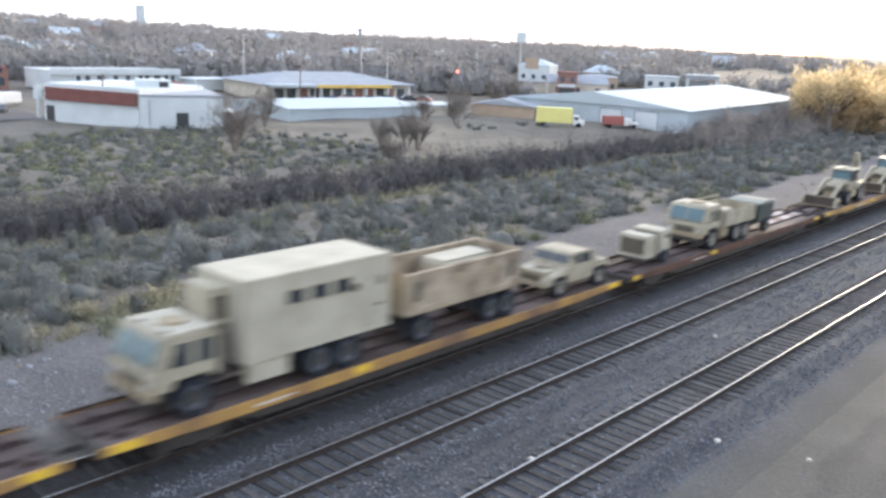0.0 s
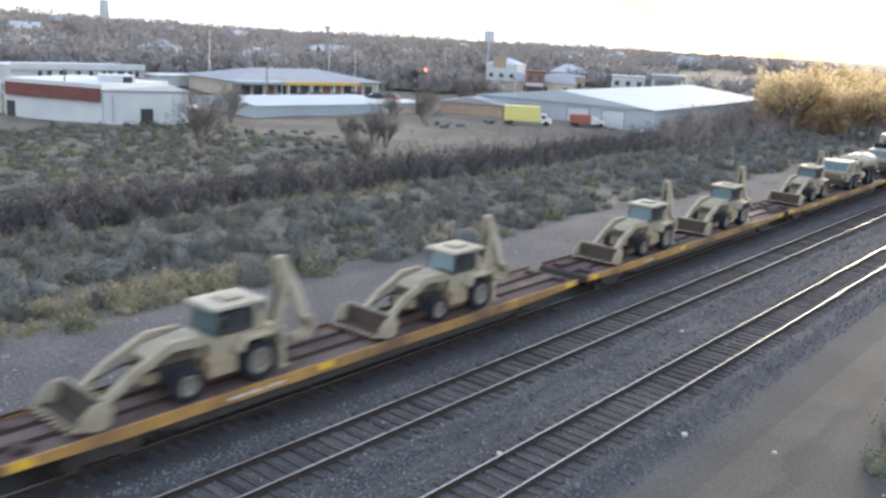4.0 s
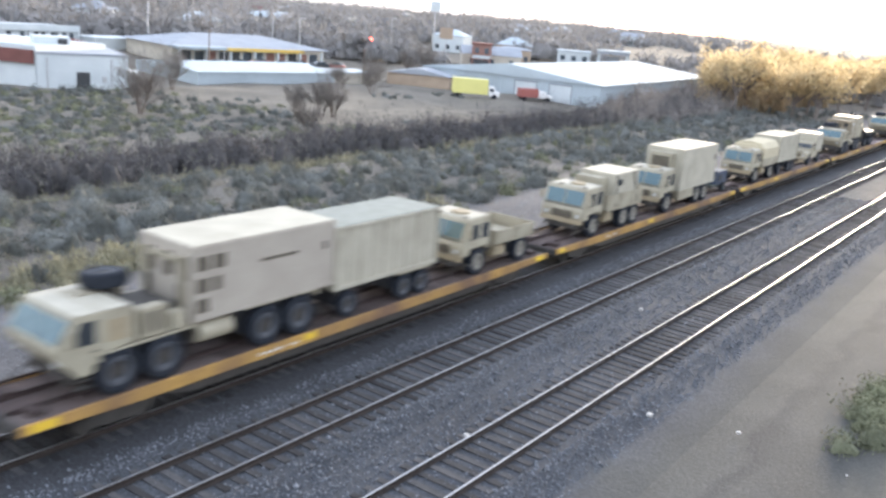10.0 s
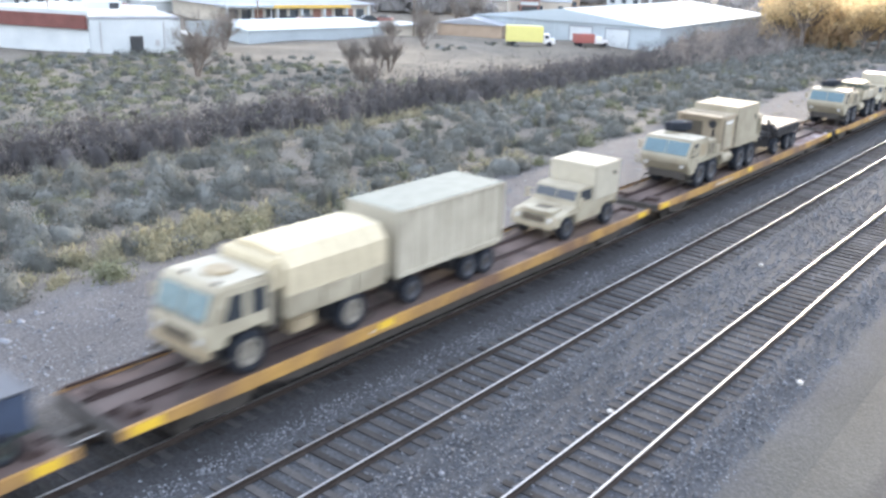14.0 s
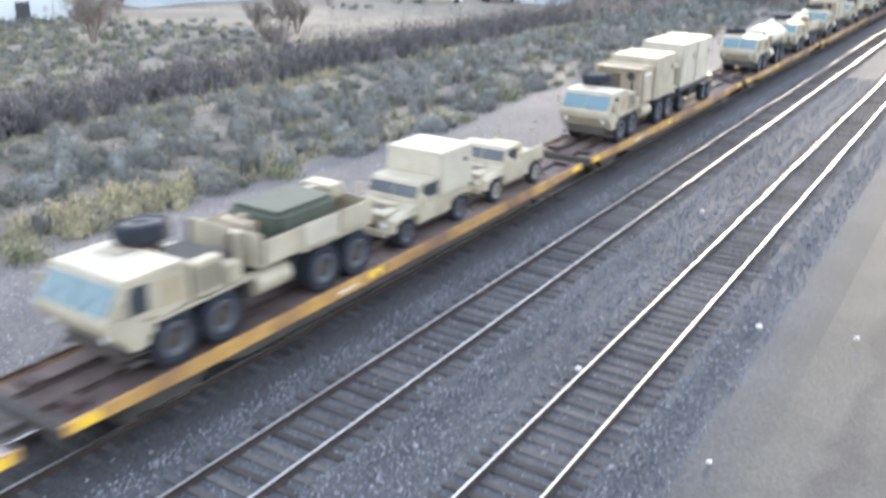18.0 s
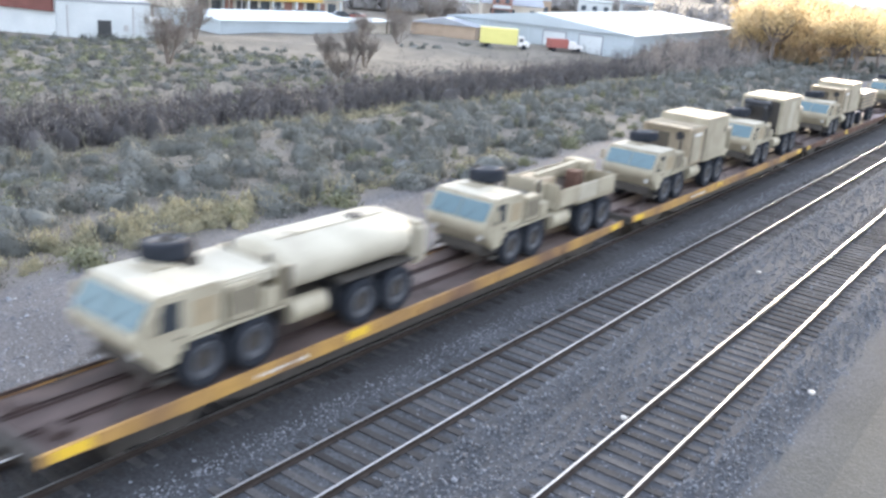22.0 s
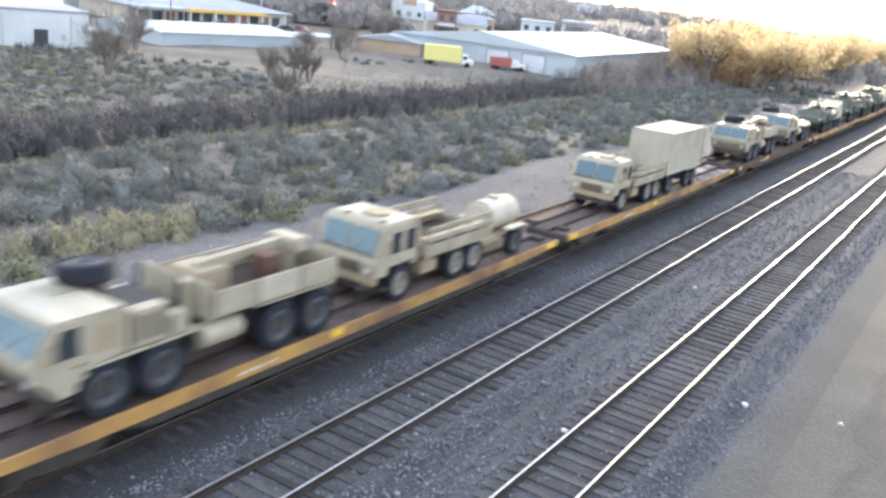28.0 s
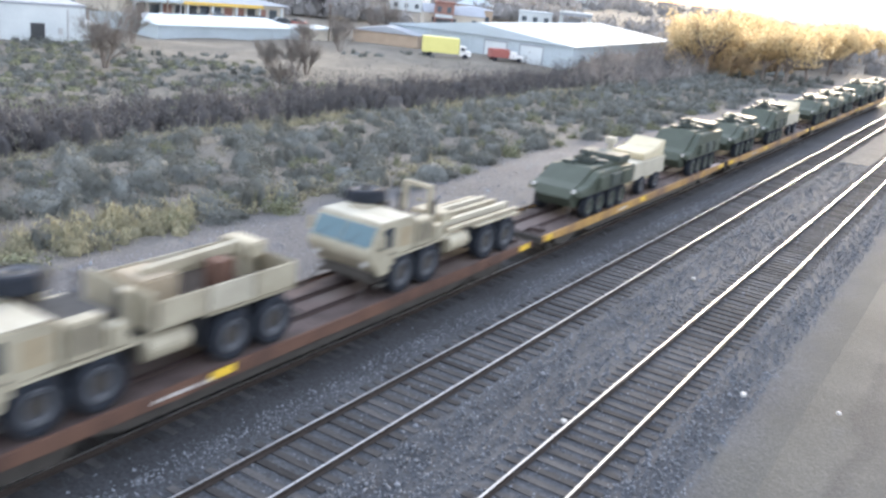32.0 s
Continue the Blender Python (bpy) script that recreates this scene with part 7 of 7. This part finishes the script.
# ---- town ----
M_WHITE_WALL = material("white_painted_block", (0.6, 0.645, 0.66), 0.8, scale=0.3, amount=0.14, fine=4, second=(0.48, 0.53, 0.555))
M_PALE_BLUE = material("pale_blue_sheet_roof", (0.43, 0.5, 0.545), 0.55, scale=0.15, amount=0.12, fine=3)
M_BLUE_WALL = material("pale_blue_sheet_wall", (0.42, 0.49, 0.535), 0.65, scale=0.2, amount=0.2, fine=3)
M_GREY_ROOF = material("grey_shingle_roof", (0.32, 0.35, 0.39), 0.8, scale=0.4, amount=0.2, fine=5)
M_RED_BAND = material("red_brown_tiles", (0.2, 0.08, 0.07), 0.8, scale=0.8, amount=0.3, fine=6)
M_YELLOW_BAND = material("yellow_fascia", (0.72, 0.5, 0.12), 0.6, scale=1, amount=0.15)
M_BRICK = material("red_brick_wall", (0.3, 0.165, 0.135), 0.85, scale=1, amount=0.25, fine=8)
M_OCHRE = material("ochre_render", (0.42, 0.33, 0.25), 0.85, scale=0.6, amount=0.2, fine=6)
M_CREAM = material("cream_render", (0.6, 0.56, 0.48), 0.85, scale=0.5, amount=0.2, fine=6)
M_DARK_OPEN = material("dark_doorway", (0.05, 0.055, 0.06), 0.6, scale=2, amount=0.3)
M_PANE = glass("house_window_glass", (0.1, 0.12, 0.14))
M_ASPHALT = material("worn_asphalt", (0.09, 0.09, 0.095), 0.9, scale=0.2, amount=0.3, fine=4)
M_POLE = material("weathered_pole", (0.2, 0.16, 0.13), 0.9, scale=4, amount=0.3)
M_STEEL_POLE = material("galvanised_pole", (0.5, 0.51, 0.52), 0.5, 0.4, scale=4, amount=0.15)


def block(name, p0, p1, depth, height, wall, roof, label, rise=0.0, rows=(), z=None, kind="hip", over=0.3, cat="building"):
    """A building on the base line p0-p1 (seen from the tracks), windows per row: (height, count, width, tall)."""
    p0, p1 = Vector((*p0, 0)), Vector((*p1, 0))
    d = p1 - p0
    L = d.length
    b = thing(name, label, cat)
    base = min(float(ground_z(p.x, p.y)) for p in (p0, p1)) - 0.15 if z is None else z
    b.matrix_basis = Matrix.Translation((p0.x, p0.y, base)) @ Matrix.Rotation(math.atan2(d.y, d.x), 4, "Z")
    H = height
    part("wall", boxes((0, L, 0, depth, 0, H)), wall, b)
    bm = bmesh.new()
    o = over
    if rise and kind == "hip":
        i = min(L, depth) * 0.45
        v = [bm.verts.new(c) for c in ((-o, -o, H), (L + o, -o, H), (L + o, depth + o, H), (-o, depth + o, H), (i, depth / 2, H + rise), (L - i, depth / 2, H + rise))]
        for f in ((0, 1, 5, 4), (1, 2, 5), (2, 3, 4, 5), (3, 0, 4), (3, 2, 1, 0)):
            bm.faces.new([v[k] for k in f])
    elif rise and kind == "gable_x":
        v = [bm.verts.new(c) for c in ((-o, -o, H), (L + o, -o, H), (L + o, depth + o, H), (-o, depth + o, H), (-o, depth / 2, H + rise), (L + o, depth / 2, H + rise))]
        for f in ((0, 1, 5, 4), (1, 2, 5), (2, 3, 4, 5), (3, 0, 4), (3, 2, 1, 0)):
            bm.faces.new([v[k] for k in f])
    elif rise:
        v = [bm.verts.new(c) for c in ((-o, -o, H), (L + o, -o, H), (L + o, depth + o, H), (-o, depth + o, H), (L / 2, -o, H + rise), (L / 2, depth + o, H + rise))]
        for f in ((0, 1, 4), (1, 2, 5, 4), (2, 3, 5), (3, 0, 4, 5), (3, 2, 1, 0)):
            bm.faces.new([v[k] for k in f])
    else:
        add_box(bm, -o, L + o, -o, depth + o, H, H + 0.3)
    part("roof", bm, roof, b)
    for hz, count, w, tall in rows:
        for k in range(count):
            x = L * (k + 0.5) / count - w / 2
            win = part("window", boxes((x, x + w, -0.03, 0.0, hz, hz + tall)), M_PANE, b)
            part("sill", boxes((x - 0.1, x + w + 0.1, -0.1, 0.0, hz - 0.12, hz - 0.02)), wall, win)
    return b


b = block("shop_building", (-116.0, 60.2), (-100.5, 66.4), 15, 3.2, M_WHITE_WALL, M_WHITE_WALL, "low white shop with a red-brown tiled band", over=0.05)
part("tiled_band", boxes((0.6, 16.6, -0.5, -0.05, 3.15, 4.95), bevel=0.05), M_RED_BAND, b, "red-brown tiled mansard band")
part("upper_wall", boxes((0, 16.7, 0.1, 15, 3.5, 5.5)), M_WHITE_WALL, b)
part("door", boxes((0.3, 1.8, -0.05, 0, 0, 2.3)), M_DARK_OPEN, b, "dark doorway")
for x in (-2.6, -0.6):
    part("porch_post", boxes((x, x + 0.9, 0.6, 1.4, 3.0, 5.0), (x + 0.3, x + 0.6, 0.8, 1.2, 0, 3.0)), M_WHITE_WALL, b, "white porch post with a panel")
b = block("white_block_building", (-100.4, 66.5), (-96.0, 77.2), 14, 4.6, M_WHITE_WALL, M_GREY_ROOF, "plain white block building with a dark door", over=0.08)
part("door", boxes((4.9, 6.6, -0.06, 0, 0, 2.4), bevel=0.02), M_DARK_OPEN, b, "dark steel door")
part("roof_room", boxes((0.4, 5.0, 5.0, 9.0, 4.9, 6.6)), M_WHITE_WALL, b, "white room on the flat roof")
part("roof_door", boxes((3.4, 4.6, 4.9, 4.97, 4.9, 6.4)), M_DARK_OPEN, b)
for x in (1.2, 9.3):
    part("pipe", boxes((x, x + 0.15, -0.15, 0, 0, 4.2)), M_STEEL_POLE, b)
part("meter_box", boxes((8.2, 8.7, -0.2, 0, 1.1, 1.9), bevel=0.02), M_STEEL_POLE, b, "grey meter box")
part("low_annexe", boxes((11.56, 14.0, 2.5, 9, 0, 2.4)), M_WHITE_WALL, b)
b = block("motel_building", (-166.8, 83.9), (-166.6, 113.2), 12, 3.7, M_WHITE_WALL, M_WHITE_WALL, "white flat-roofed building with dark windows under a deep fascia", over=0.1, z=-1.4)
part("fascia", boxes((-0.1, 29.4, -0.5, -0.1, 3.1, 4.4), bevel=0.03), M_WHITE_WALL, b, "deep white fascia")
for k, (x, w) in enumerate(((5.4, 1.0), (7.4, 1.0), (10.0, 1.6), (13.6, 1.0), (16.4, 1.0), (19.4, 0.9), (20.9, 0.9), (23.0, 1.6), (25.6, 0.9), (27.2, 0.9))):
    part("window", boxes((x, x + w, -0.06, 0, 1.1, 2.9)), M_PANE, b)
for x in (4.9, 12.2, 18.2, 22.2, 28.9):
    part("pillar", boxes((x, x + 0.35, -0.45, -0.1, 0, 3.1)), M_WHITE_WALL, b)
block("low_store", (-160.5, 113.4), (-160.0, 125.0), 8, 2.2, M_WHITE_WALL, M_WHITE_WALL, "long low white building", z=-1.4)
block("roof_annexe", (-141, 88), (-140, 102), 8, 2.6, M_CREAM, M_RED_BAND, "low building with a dark red roof", rise=1.2)
b = block("filling_station", (-136.6, 114.8), (-129.4, 150.2), 22, 3.4, M_CREAM, M_GREY_ROOF, "long shop with a grey hipped roof and yellow fascia", rise=2.2, over=1.2)
part("fascia", boxes((6.5, 30, -1.35, -1.22, 2.75, 3.4)), M_YELLOW_BAND, b, "yellow fascia band")
sr = random.Random(6)
for k in range(12):
    x = 2.0 + k * 2.75
    bay = part("shop_window", boxes((x, x + 2.0, -0.06, 0, 0.4, 2.5)), (M_DARK_OPEN, M_PANE, M_BRICK, M_PANE)[sr.randrange(4)], b, "shop front bay")
    for e in (x - 0.1, x + 2.0):
        part("bay_post", boxes((e, e + 0.1, -0.09, 0, 0.3, 2.6)), M_WHITE_WALL, bay)
for k in range(7):
    part("pillar", boxes((1 + k * 5.6, 1.4 + k * 5.6, -1.2, -0.8, 0, 3.0)), M_WHITE_WALL, b)
b = block("shop_canopy", (-133.2, 114.0), (-131.2, 124.0), 5, 0.25, M_PALE_BLUE, M_PALE_BLUE, "pale flat canopy on thin posts beside the shop", z=1.1, over=0.1)
for x, y in ((0.3, 0.3), (9.8, 0.3), (0.3, 4.7), (9.8, 4.7)):
    part("canopy_post", boxes((x - 0.1, x + 0.1, y - 0.1, y + 0.1, -3.2, 0)), M_STEEL_POLE, b)
block("long_shed", (-101.0, 93.0), (-97.4, 120.0), 20, 2.2, M_BLUE_WALL, M_PALE_BLUE, "long low shed with a pale sheet roof", rise=0.9, kind="gable_x")
block("low_store", (-99.5, 121.5), (-97.5, 131.0), 7, 1.9, M_CREAM, M_WHITE_WALL, "low cream store with a white roof")
b = block("warehouse", (-96, 143.6), (-58.8, 147.6), 74, 4.2, M_BLUE_WALL, M_PALE_BLUE, "large warehouse of pale blue sheet with a wide roof", rise=2.2, kind="gable_y", over=0.4)
for x in (20.5, 27.5):
    dr = part("loading_door", boxes((x, x + 4.2, -0.06, 0, 0, 3.4), bevel=0.02), M_WHITE_WALL, b, "pale roller door")
    part("door_frame", boxes((x - 0.25, x, -0.1, 0, 0, 3.7), (x + 4.2, x + 4.45, -0.1, 0, 0, 3.7), (x, x + 4.2, -0.1, 0, 3.4, 3.7)), M_GREY_ROOF, dr)
for k in range(9):
    part("wall_rib", boxes((k * 4.2 + 0.5, k * 4.2 + 0.6, -0.05, 0, 0, 4.2)), M_PALE_BLUE, b)
block("brown_shed", (-97, 134), (-86, 139), 8, 2.4, M_OCHRE, M_GREY_ROOF, "small brown shed with a grey gable roof", rise=1.2, kind="gable_y")
b = block("brick_building", (-121.0, 196.4), (-116.8, 199.2), 7, 6.2, M_BRICK, M_RED_BAND, "narrow two-storey red brick shop with a white sign band", rows=((3.9, 2, 1.1, 1.4),), z=-1.4)
part("sign_band", boxes((0.2, 4.8, -0.12, 0, 2.6, 3.4)), M_WHITE_WALL, b, "white sign band")
part("shop_window", boxes((0.5, 4.5, -0.06, 0, 0.5, 2.3)), M_DARK_OPEN, b)
block("ochre_building", (-131.5, 221.8), (-122.0, 227.9), 9, 4.2, M_OCHRE, M_GREY_ROOF, "low ochre commercial building", rise=0.8, rows=((1.1, 4, 1.2, 1.4),))
b = block("cream_building", (-119.3, 238.7), (-110.8, 243.3), 9, 3.6, M_WHITE_WALL, M_PALE_BLUE, "small white commercial building", rows=((1.0, 3, 1.4, 1.4),), z=0.2)
b = block("fuel_canopy", (-105.5, 237.0), (-97.2, 241.0), 6, 0.8, M_GREY_ROOF, M_WHITE_WALL, "grey canopy over fuel pumps on white columns", z=4.2, over=0.1)
for x in (0.6, 8.6):
    part("column", boxes((x - 0.5, x + 0.5, 0.8, 1.8, -5.6, 0), bevel=0.05), M_WHITE_WALL, b, "white column")
part("kiosk", boxes((2.6, 6.4, 3.0, 6.0, -5.6, -0.6)), M_GREY_ROOF, b, "dark kiosk under the canopy")
block("cream_building", (-92, 300), (-80, 307), 10, 4.2, M_CREAM, M_PALE_BLUE, "pale commercial building with a flat roof", rows=((1.0, 4, 1.6, 1.6),))
block("porch_house", (-176, 66), (-175, 79), 10, 4.4, M_BRICK, M_RED_BAND, "old brick house with a dark red roof", rise=3.0, rows=((1.0, 5, 1.2, 1.7), (3.6, 4, 1.1, 1.3)))
block("porch_house", (-186, 52), (-185, 62), 9, 3.2, M_CREAM, M_GREY_ROOF, "low house with a dark grey roof", rise=2.4, rows=((1.0, 4, 1.2, 1.4),))
hr = random.Random(12)
for k in range(48):
    az, d = radians(hr.uniform(20, 74)), hr.uniform(235, 640)
    x, y = -math.sin(az) * d, math.cos(az) * d
    if math.degrees(az) + d * 0.02 < 33:
        continue
    a = az + hr.uniform(-.5, .5)
    w = hr.uniform(9, 16)
    ux, uy = math.cos(a), math.sin(a)
    wall = hr.choice((M_WHITE_WALL, M_CREAM, M_CREAM, M_OCHRE, M_BLUE_WALL, M_WHITE_WALL))
    roof = hr.choice((M_GREY_ROOF, M_GREY_ROOF, M_PALE_BLUE, M_RED_BAND, M_CREAM))
    block("house", (x, y), (x + ux * w, y + uy * w), hr.uniform(8, 11), hr.uniform(3.0, 5.6), wall, roof, "small house among the trees on the hillside", rise=hr.uniform(1.5, 2.6), kind=hr.choice(("gable_x", "hip", "gable_y")), rows=((1.2, 3, 1.2, 1.3),), cat="house")
b = block("big_house", (-236.4, 219.3), (-222.4, 234.5), 12, 5.0, M_CREAM, M_PALE_BLUE, "large pale house on the slope", rise=2.0, rows=((1.2, 5, 1.2, 1.6), (4.6, 5, 1.2, 1.6)), cat="house")


def post(name, x, y, h, r, mat, label, cat, arm=0.0, z=None):
    p = thing(name, label, cat)
    p.location = (x, y, float(ground_z(x, y)) if z is None else z)
    bm = bmesh.new()
    add_cyl(bm, (0, 0, h / 2), r, h, "z", 10, r2=r * 0.7)
    part("pole", bm, mat, p)
    if arm:
        bm = bmesh.new()
        add_bar(bm, (-arm, arm * 0.4, h - 0.4), (arm, -arm * 0.4, h - 0.4), 0.12)
        part("crossarm", bm, mat, p)
    return p


post("marker_post", 4.35, 65.8, 0.9, 0.09, material("pale_marker_paint", (0.6, 0.58, 0.52), 0.7, scale=5, amount=0.2), "short pale marker post beside the line", "marker post")
post("utility_pole", -107.6, 64.9, 7.2, 0.14, M_POLE, "brown wooden utility pole by the shop", "utility pole", 0.9)
post("utility_pole", -112, 104, 8.0, 0.14, M_POLE, "brown wooden utility pole by the shed", "utility pole", 0.9)
post("utility_pole", -96, 126, 6.5, 0.14, M_POLE, "brown wooden utility pole by the shed", "utility pole", 0.9)
for x, y, h in ((-160, 126, 13), (-146, 150, 11), (-140, 186, 11), (-133, 146, 10)):
    p = post("street_lamp", x, y, h, 0.14, M_STEEL_POLE, "tall grey street lamp", "street lamp")
    part("lamp_arm", boxes((-0.1, 1.6, -0.08, 0.08, h - 0.15, h), (1.2, 1.9, -0.15, 0.15, h - 0.22, h - 0.1)), M_STEEL_POLE, p)
p = post("sign_pole", -176, 252, 15, 0.3, M_STEEL_POLE, "tall roadside sign on a pole", "sign")
part("sign_board", boxes((-2.2, 2.2, -0.2, 0.2, 11.5, 15), bevel=0.05), M_WHITE_WALL, p, "white sign board")
p = post("sign_pole", -136, 205, 9, 0.2, M_STEEL_POLE, "roadside sign with an orange board", "sign")
part("sign_board", boxes((-2.2, 2.2, -0.2, 0.2, 6, 9), bevel=0.05), M_OCHRE, p, "orange sign board")
M_RED_LIGHT = bpy.data.materials.new("red_signal_glow")
M_RED_LIGHT.use_nodes = True
_b = M_RED_LIGHT.node_tree.nodes["Principled BSDF"]
_b.inputs["Base Color"].default_value = (0.8, 0.05, 0.03, 1)
_b.inputs["Emission Color"].default_value, _b.inputs["Emission Strength"].default_value = (1.0, 0.12, 0.08, 1), 6.0
p = post("traffic_light", -135.9, 173.6, 6.2, 0.12, M_STEEL_POLE, "traffic light showing red", "traffic light")
part("signal_head", boxes((-0.3, 0.3, -0.25, 0.25, 4.2, 5.8), bevel=0.05), M_DARK_OPEN, p)
bm = bmesh.new()
add_cyl(bm, (0.15, -0.27, 5.4), 0.36, 0.1, "y", 16)
part("red_lamp", bm, M_RED_LIGHT, p, "glowing red signal lamp")
p = post("water_tower", -424, 404, 9, 1.4, M_GREY_ROOF, "dark tower on the skyline", "tower", z=6.0)
part("tower_cap", boxes((-1.6, 1.6, -1.6, 1.6, 8.6, 10.2), bevel=0.2), M_GREY_ROOF, p)
p = thing("concrete_tower", "pale concrete tower block far off on the skyline", "tower")
p.location = (-664, 383, 8)
part("shaft", boxes((-2.8, 2.8, -2.8, 2.8, 0, 20), bevel=0.3), M_WHITE_WALL, p)

# car park and vehicles in the town
strip_ = boxes((-150, -116, 20, 62, -1.72, -1.66))
tagged(new("car_park", mesh_of("car_park", strip_, M_ASPHALT)), "dark asphalt car park beside the shop", "car park", kind="structure")


def car(x, y, yaw, mat, label, van=False, name="parked_car"):
    c = thing(name, label, "car" if not van else "van", "parked vehicles")
    c.matrix_basis = pose(x, y, float(ground_z(x, y)) + (0.2 if x < -115 else 0.0), 0, 0, yaw)
    bm = bmesh.new()
    if van:
        add_prism(bm, [(0, 0.4), (0, 1.1), (0.9, 1.3), (1.4, 2.0), (5.0, 2.05), (5.1, 0.4)], -0.95, 0.95, 0.06)
    else:
        add_prism(bm, [(0, 0.35), (0.05, 0.8), (1.1, 0.95), (4.0, 0.98), (4.4, 0.9), (4.45, 0.4)], -0.88, 0.88, 0.06)
    part("body", bm, mat, c)
    if not van:
        bm = bmesh.new()
        add_prism(bm, [(1.1, 0.93), (1.8, 1.42), (3.2, 1.44), (3.9, 0.95)], -0.78, 0.78, 0.05)
        part("cabin", bm, M_PANE, c, "dark glazed cabin")
    wheels(c, (0.8, 3.6 if not van else 4.1), 0.32, 0.8, 0.2, M_STEEL_POLE)
    return c


M_CAR_WHITE = material("white_car_paint", (0.75, 0.75, 0.75), 0.3, scale=1, amount=0.05)
M_CAR_DARK = material("dark_car_paint", (0.04, 0.05, 0.06), 0.3, scale=1, amount=0.1)
M_CAR_RED = material("red_truck_paint", (0.36, 0.12, 0.105), 0.4, scale=1, amount=0.15)
M_TRUCK_YELLOW = material("bright_yellow_truck_paint", (0.7, 0.66, 0.24), 0.45, scale=0.8, amount=0.08)
for x, y, a, m, l in ((-137, 61, 20, M_CAR_WHITE, "white van in the car park"), (-126, 57.5, 60, M_CAR_DARK, "dark car in the car park"), (-121, 52.5, 60, M_CAR_DARK, "dark car in the car park"), (-132, 55, 30, M_CAR_WHITE, "pale car in the car park"), (-140, 52, 10, M_CAR_DARK, "dark car in the car park")):
    car(x, y, a, m, l, van=m is M_CAR_WHITE and a == 20)
for k in range(7):
    car(-130.4 + k * 1.0 + (k % 2) * 0.8, 118 + k * 4.6, -60 + 20 * (k % 3), (M_CAR_WHITE, M_CAR_DARK, M_CAR_RED, M_CAR_WHITE)[k % 4], "car parked in front of the shop")
yt = thing("box_truck", "bright yellow box truck parked by the warehouse", "truck", "parked vehicles")
yt.matrix_basis = Matrix.Translation((-77.2, 127.9, float(ground_z(-77, 128)))) @ Matrix.Rotation(math.atan2(4.6, 5.8), 4, "Z")
part("box_body", boxes((0, 6.2, 0, 2.4, 0.75, 3.3), bevel=0.05), M_TRUCK_YELLOW, yt, "bright yellow box body")
bm = bmesh.new()
add_box(bm, 6.3, 7.4, 0.1, 2.3, 0.5, 2.1, 0.1)
add_box(bm, 7.3, 8.3, 0.15, 2.25, 0.5, 1.35, 0.1)
part("cab", bm, M_CAR_WHITE, yt, "white cab")
part("side_window", boxes((6.5, 7.2, 0.06, 0.1, 1.35, 1.9)), M_PANE, yt)
for x in (1.3, 7.3):
    for y in (0.15, 2.25):
        bm = bmesh.new()
        add_cyl(bm, (x, y, 0.45), 0.45, 0.28, "y", 18, bevel=0.03)
        part("wheel", bm, M_TYRE, yt)
rt = thing("pickup_truck", "red pickup truck parked by the warehouse", "pickup truck", "parked vehicles")
rt.matrix_basis = Matrix.Translation((-70.5, 139.6, float(ground_z(-70, 140)))) @ Matrix.Rotation(math.atan2(6.0, 4.6), 4, "Z")
part("box_body", boxes((0, 3.4, 0, 2.0, 0.6, 2.1), bevel=0.06), M_CAR_RED, rt, "red body")
part("cab", boxes((3.5, 5.0, 0.05, 1.95, 0.5, 1.75), (5.0, 6.2, 0.05, 1.95, 0.5, 1.1), bevel=0.1), M_CAR_WHITE, rt, "pale cab")
for x in (0.8, 5.4):
    for y in (0.15, 1.85):
        bm = bmesh.new()
        add_cyl(bm, (x, y, 0.38), 0.38, 0.24, "y", 16, bevel=0.03)
        part("wheel", bm, M_TYRE, rt)


def motions():
    """The train rolls by at an almost even speed: seconds, and metres that it lags behind the even pace."""
    lag = {0: 0.9, 0.2: 0.1, 0.4: -0.25, 1: 0.1, 2: 0.05, 3.5: 0.0, 5: -0.1, 6: 0.75, 7: 0.1, 8: 0.0, 9: 0.0, 10: 0.55, 11: 0.1, 12: -0.25, 13: 0.45, 14.5: 0.0, 16: 0.0, 18: 0.0, 20: 0.0, 21: 0.15, 22: 0.0, 24: 0.0, 26: 0.0, 29: 0.0, 30: 0.0, 31: 0.55, 32: 0.0}
    for ob, x, y, z in TRAIN:
        walk(ob, [(float(t), pose(x, y - SPEED * t + d, z)) for t, d in lag.items()])


motions()
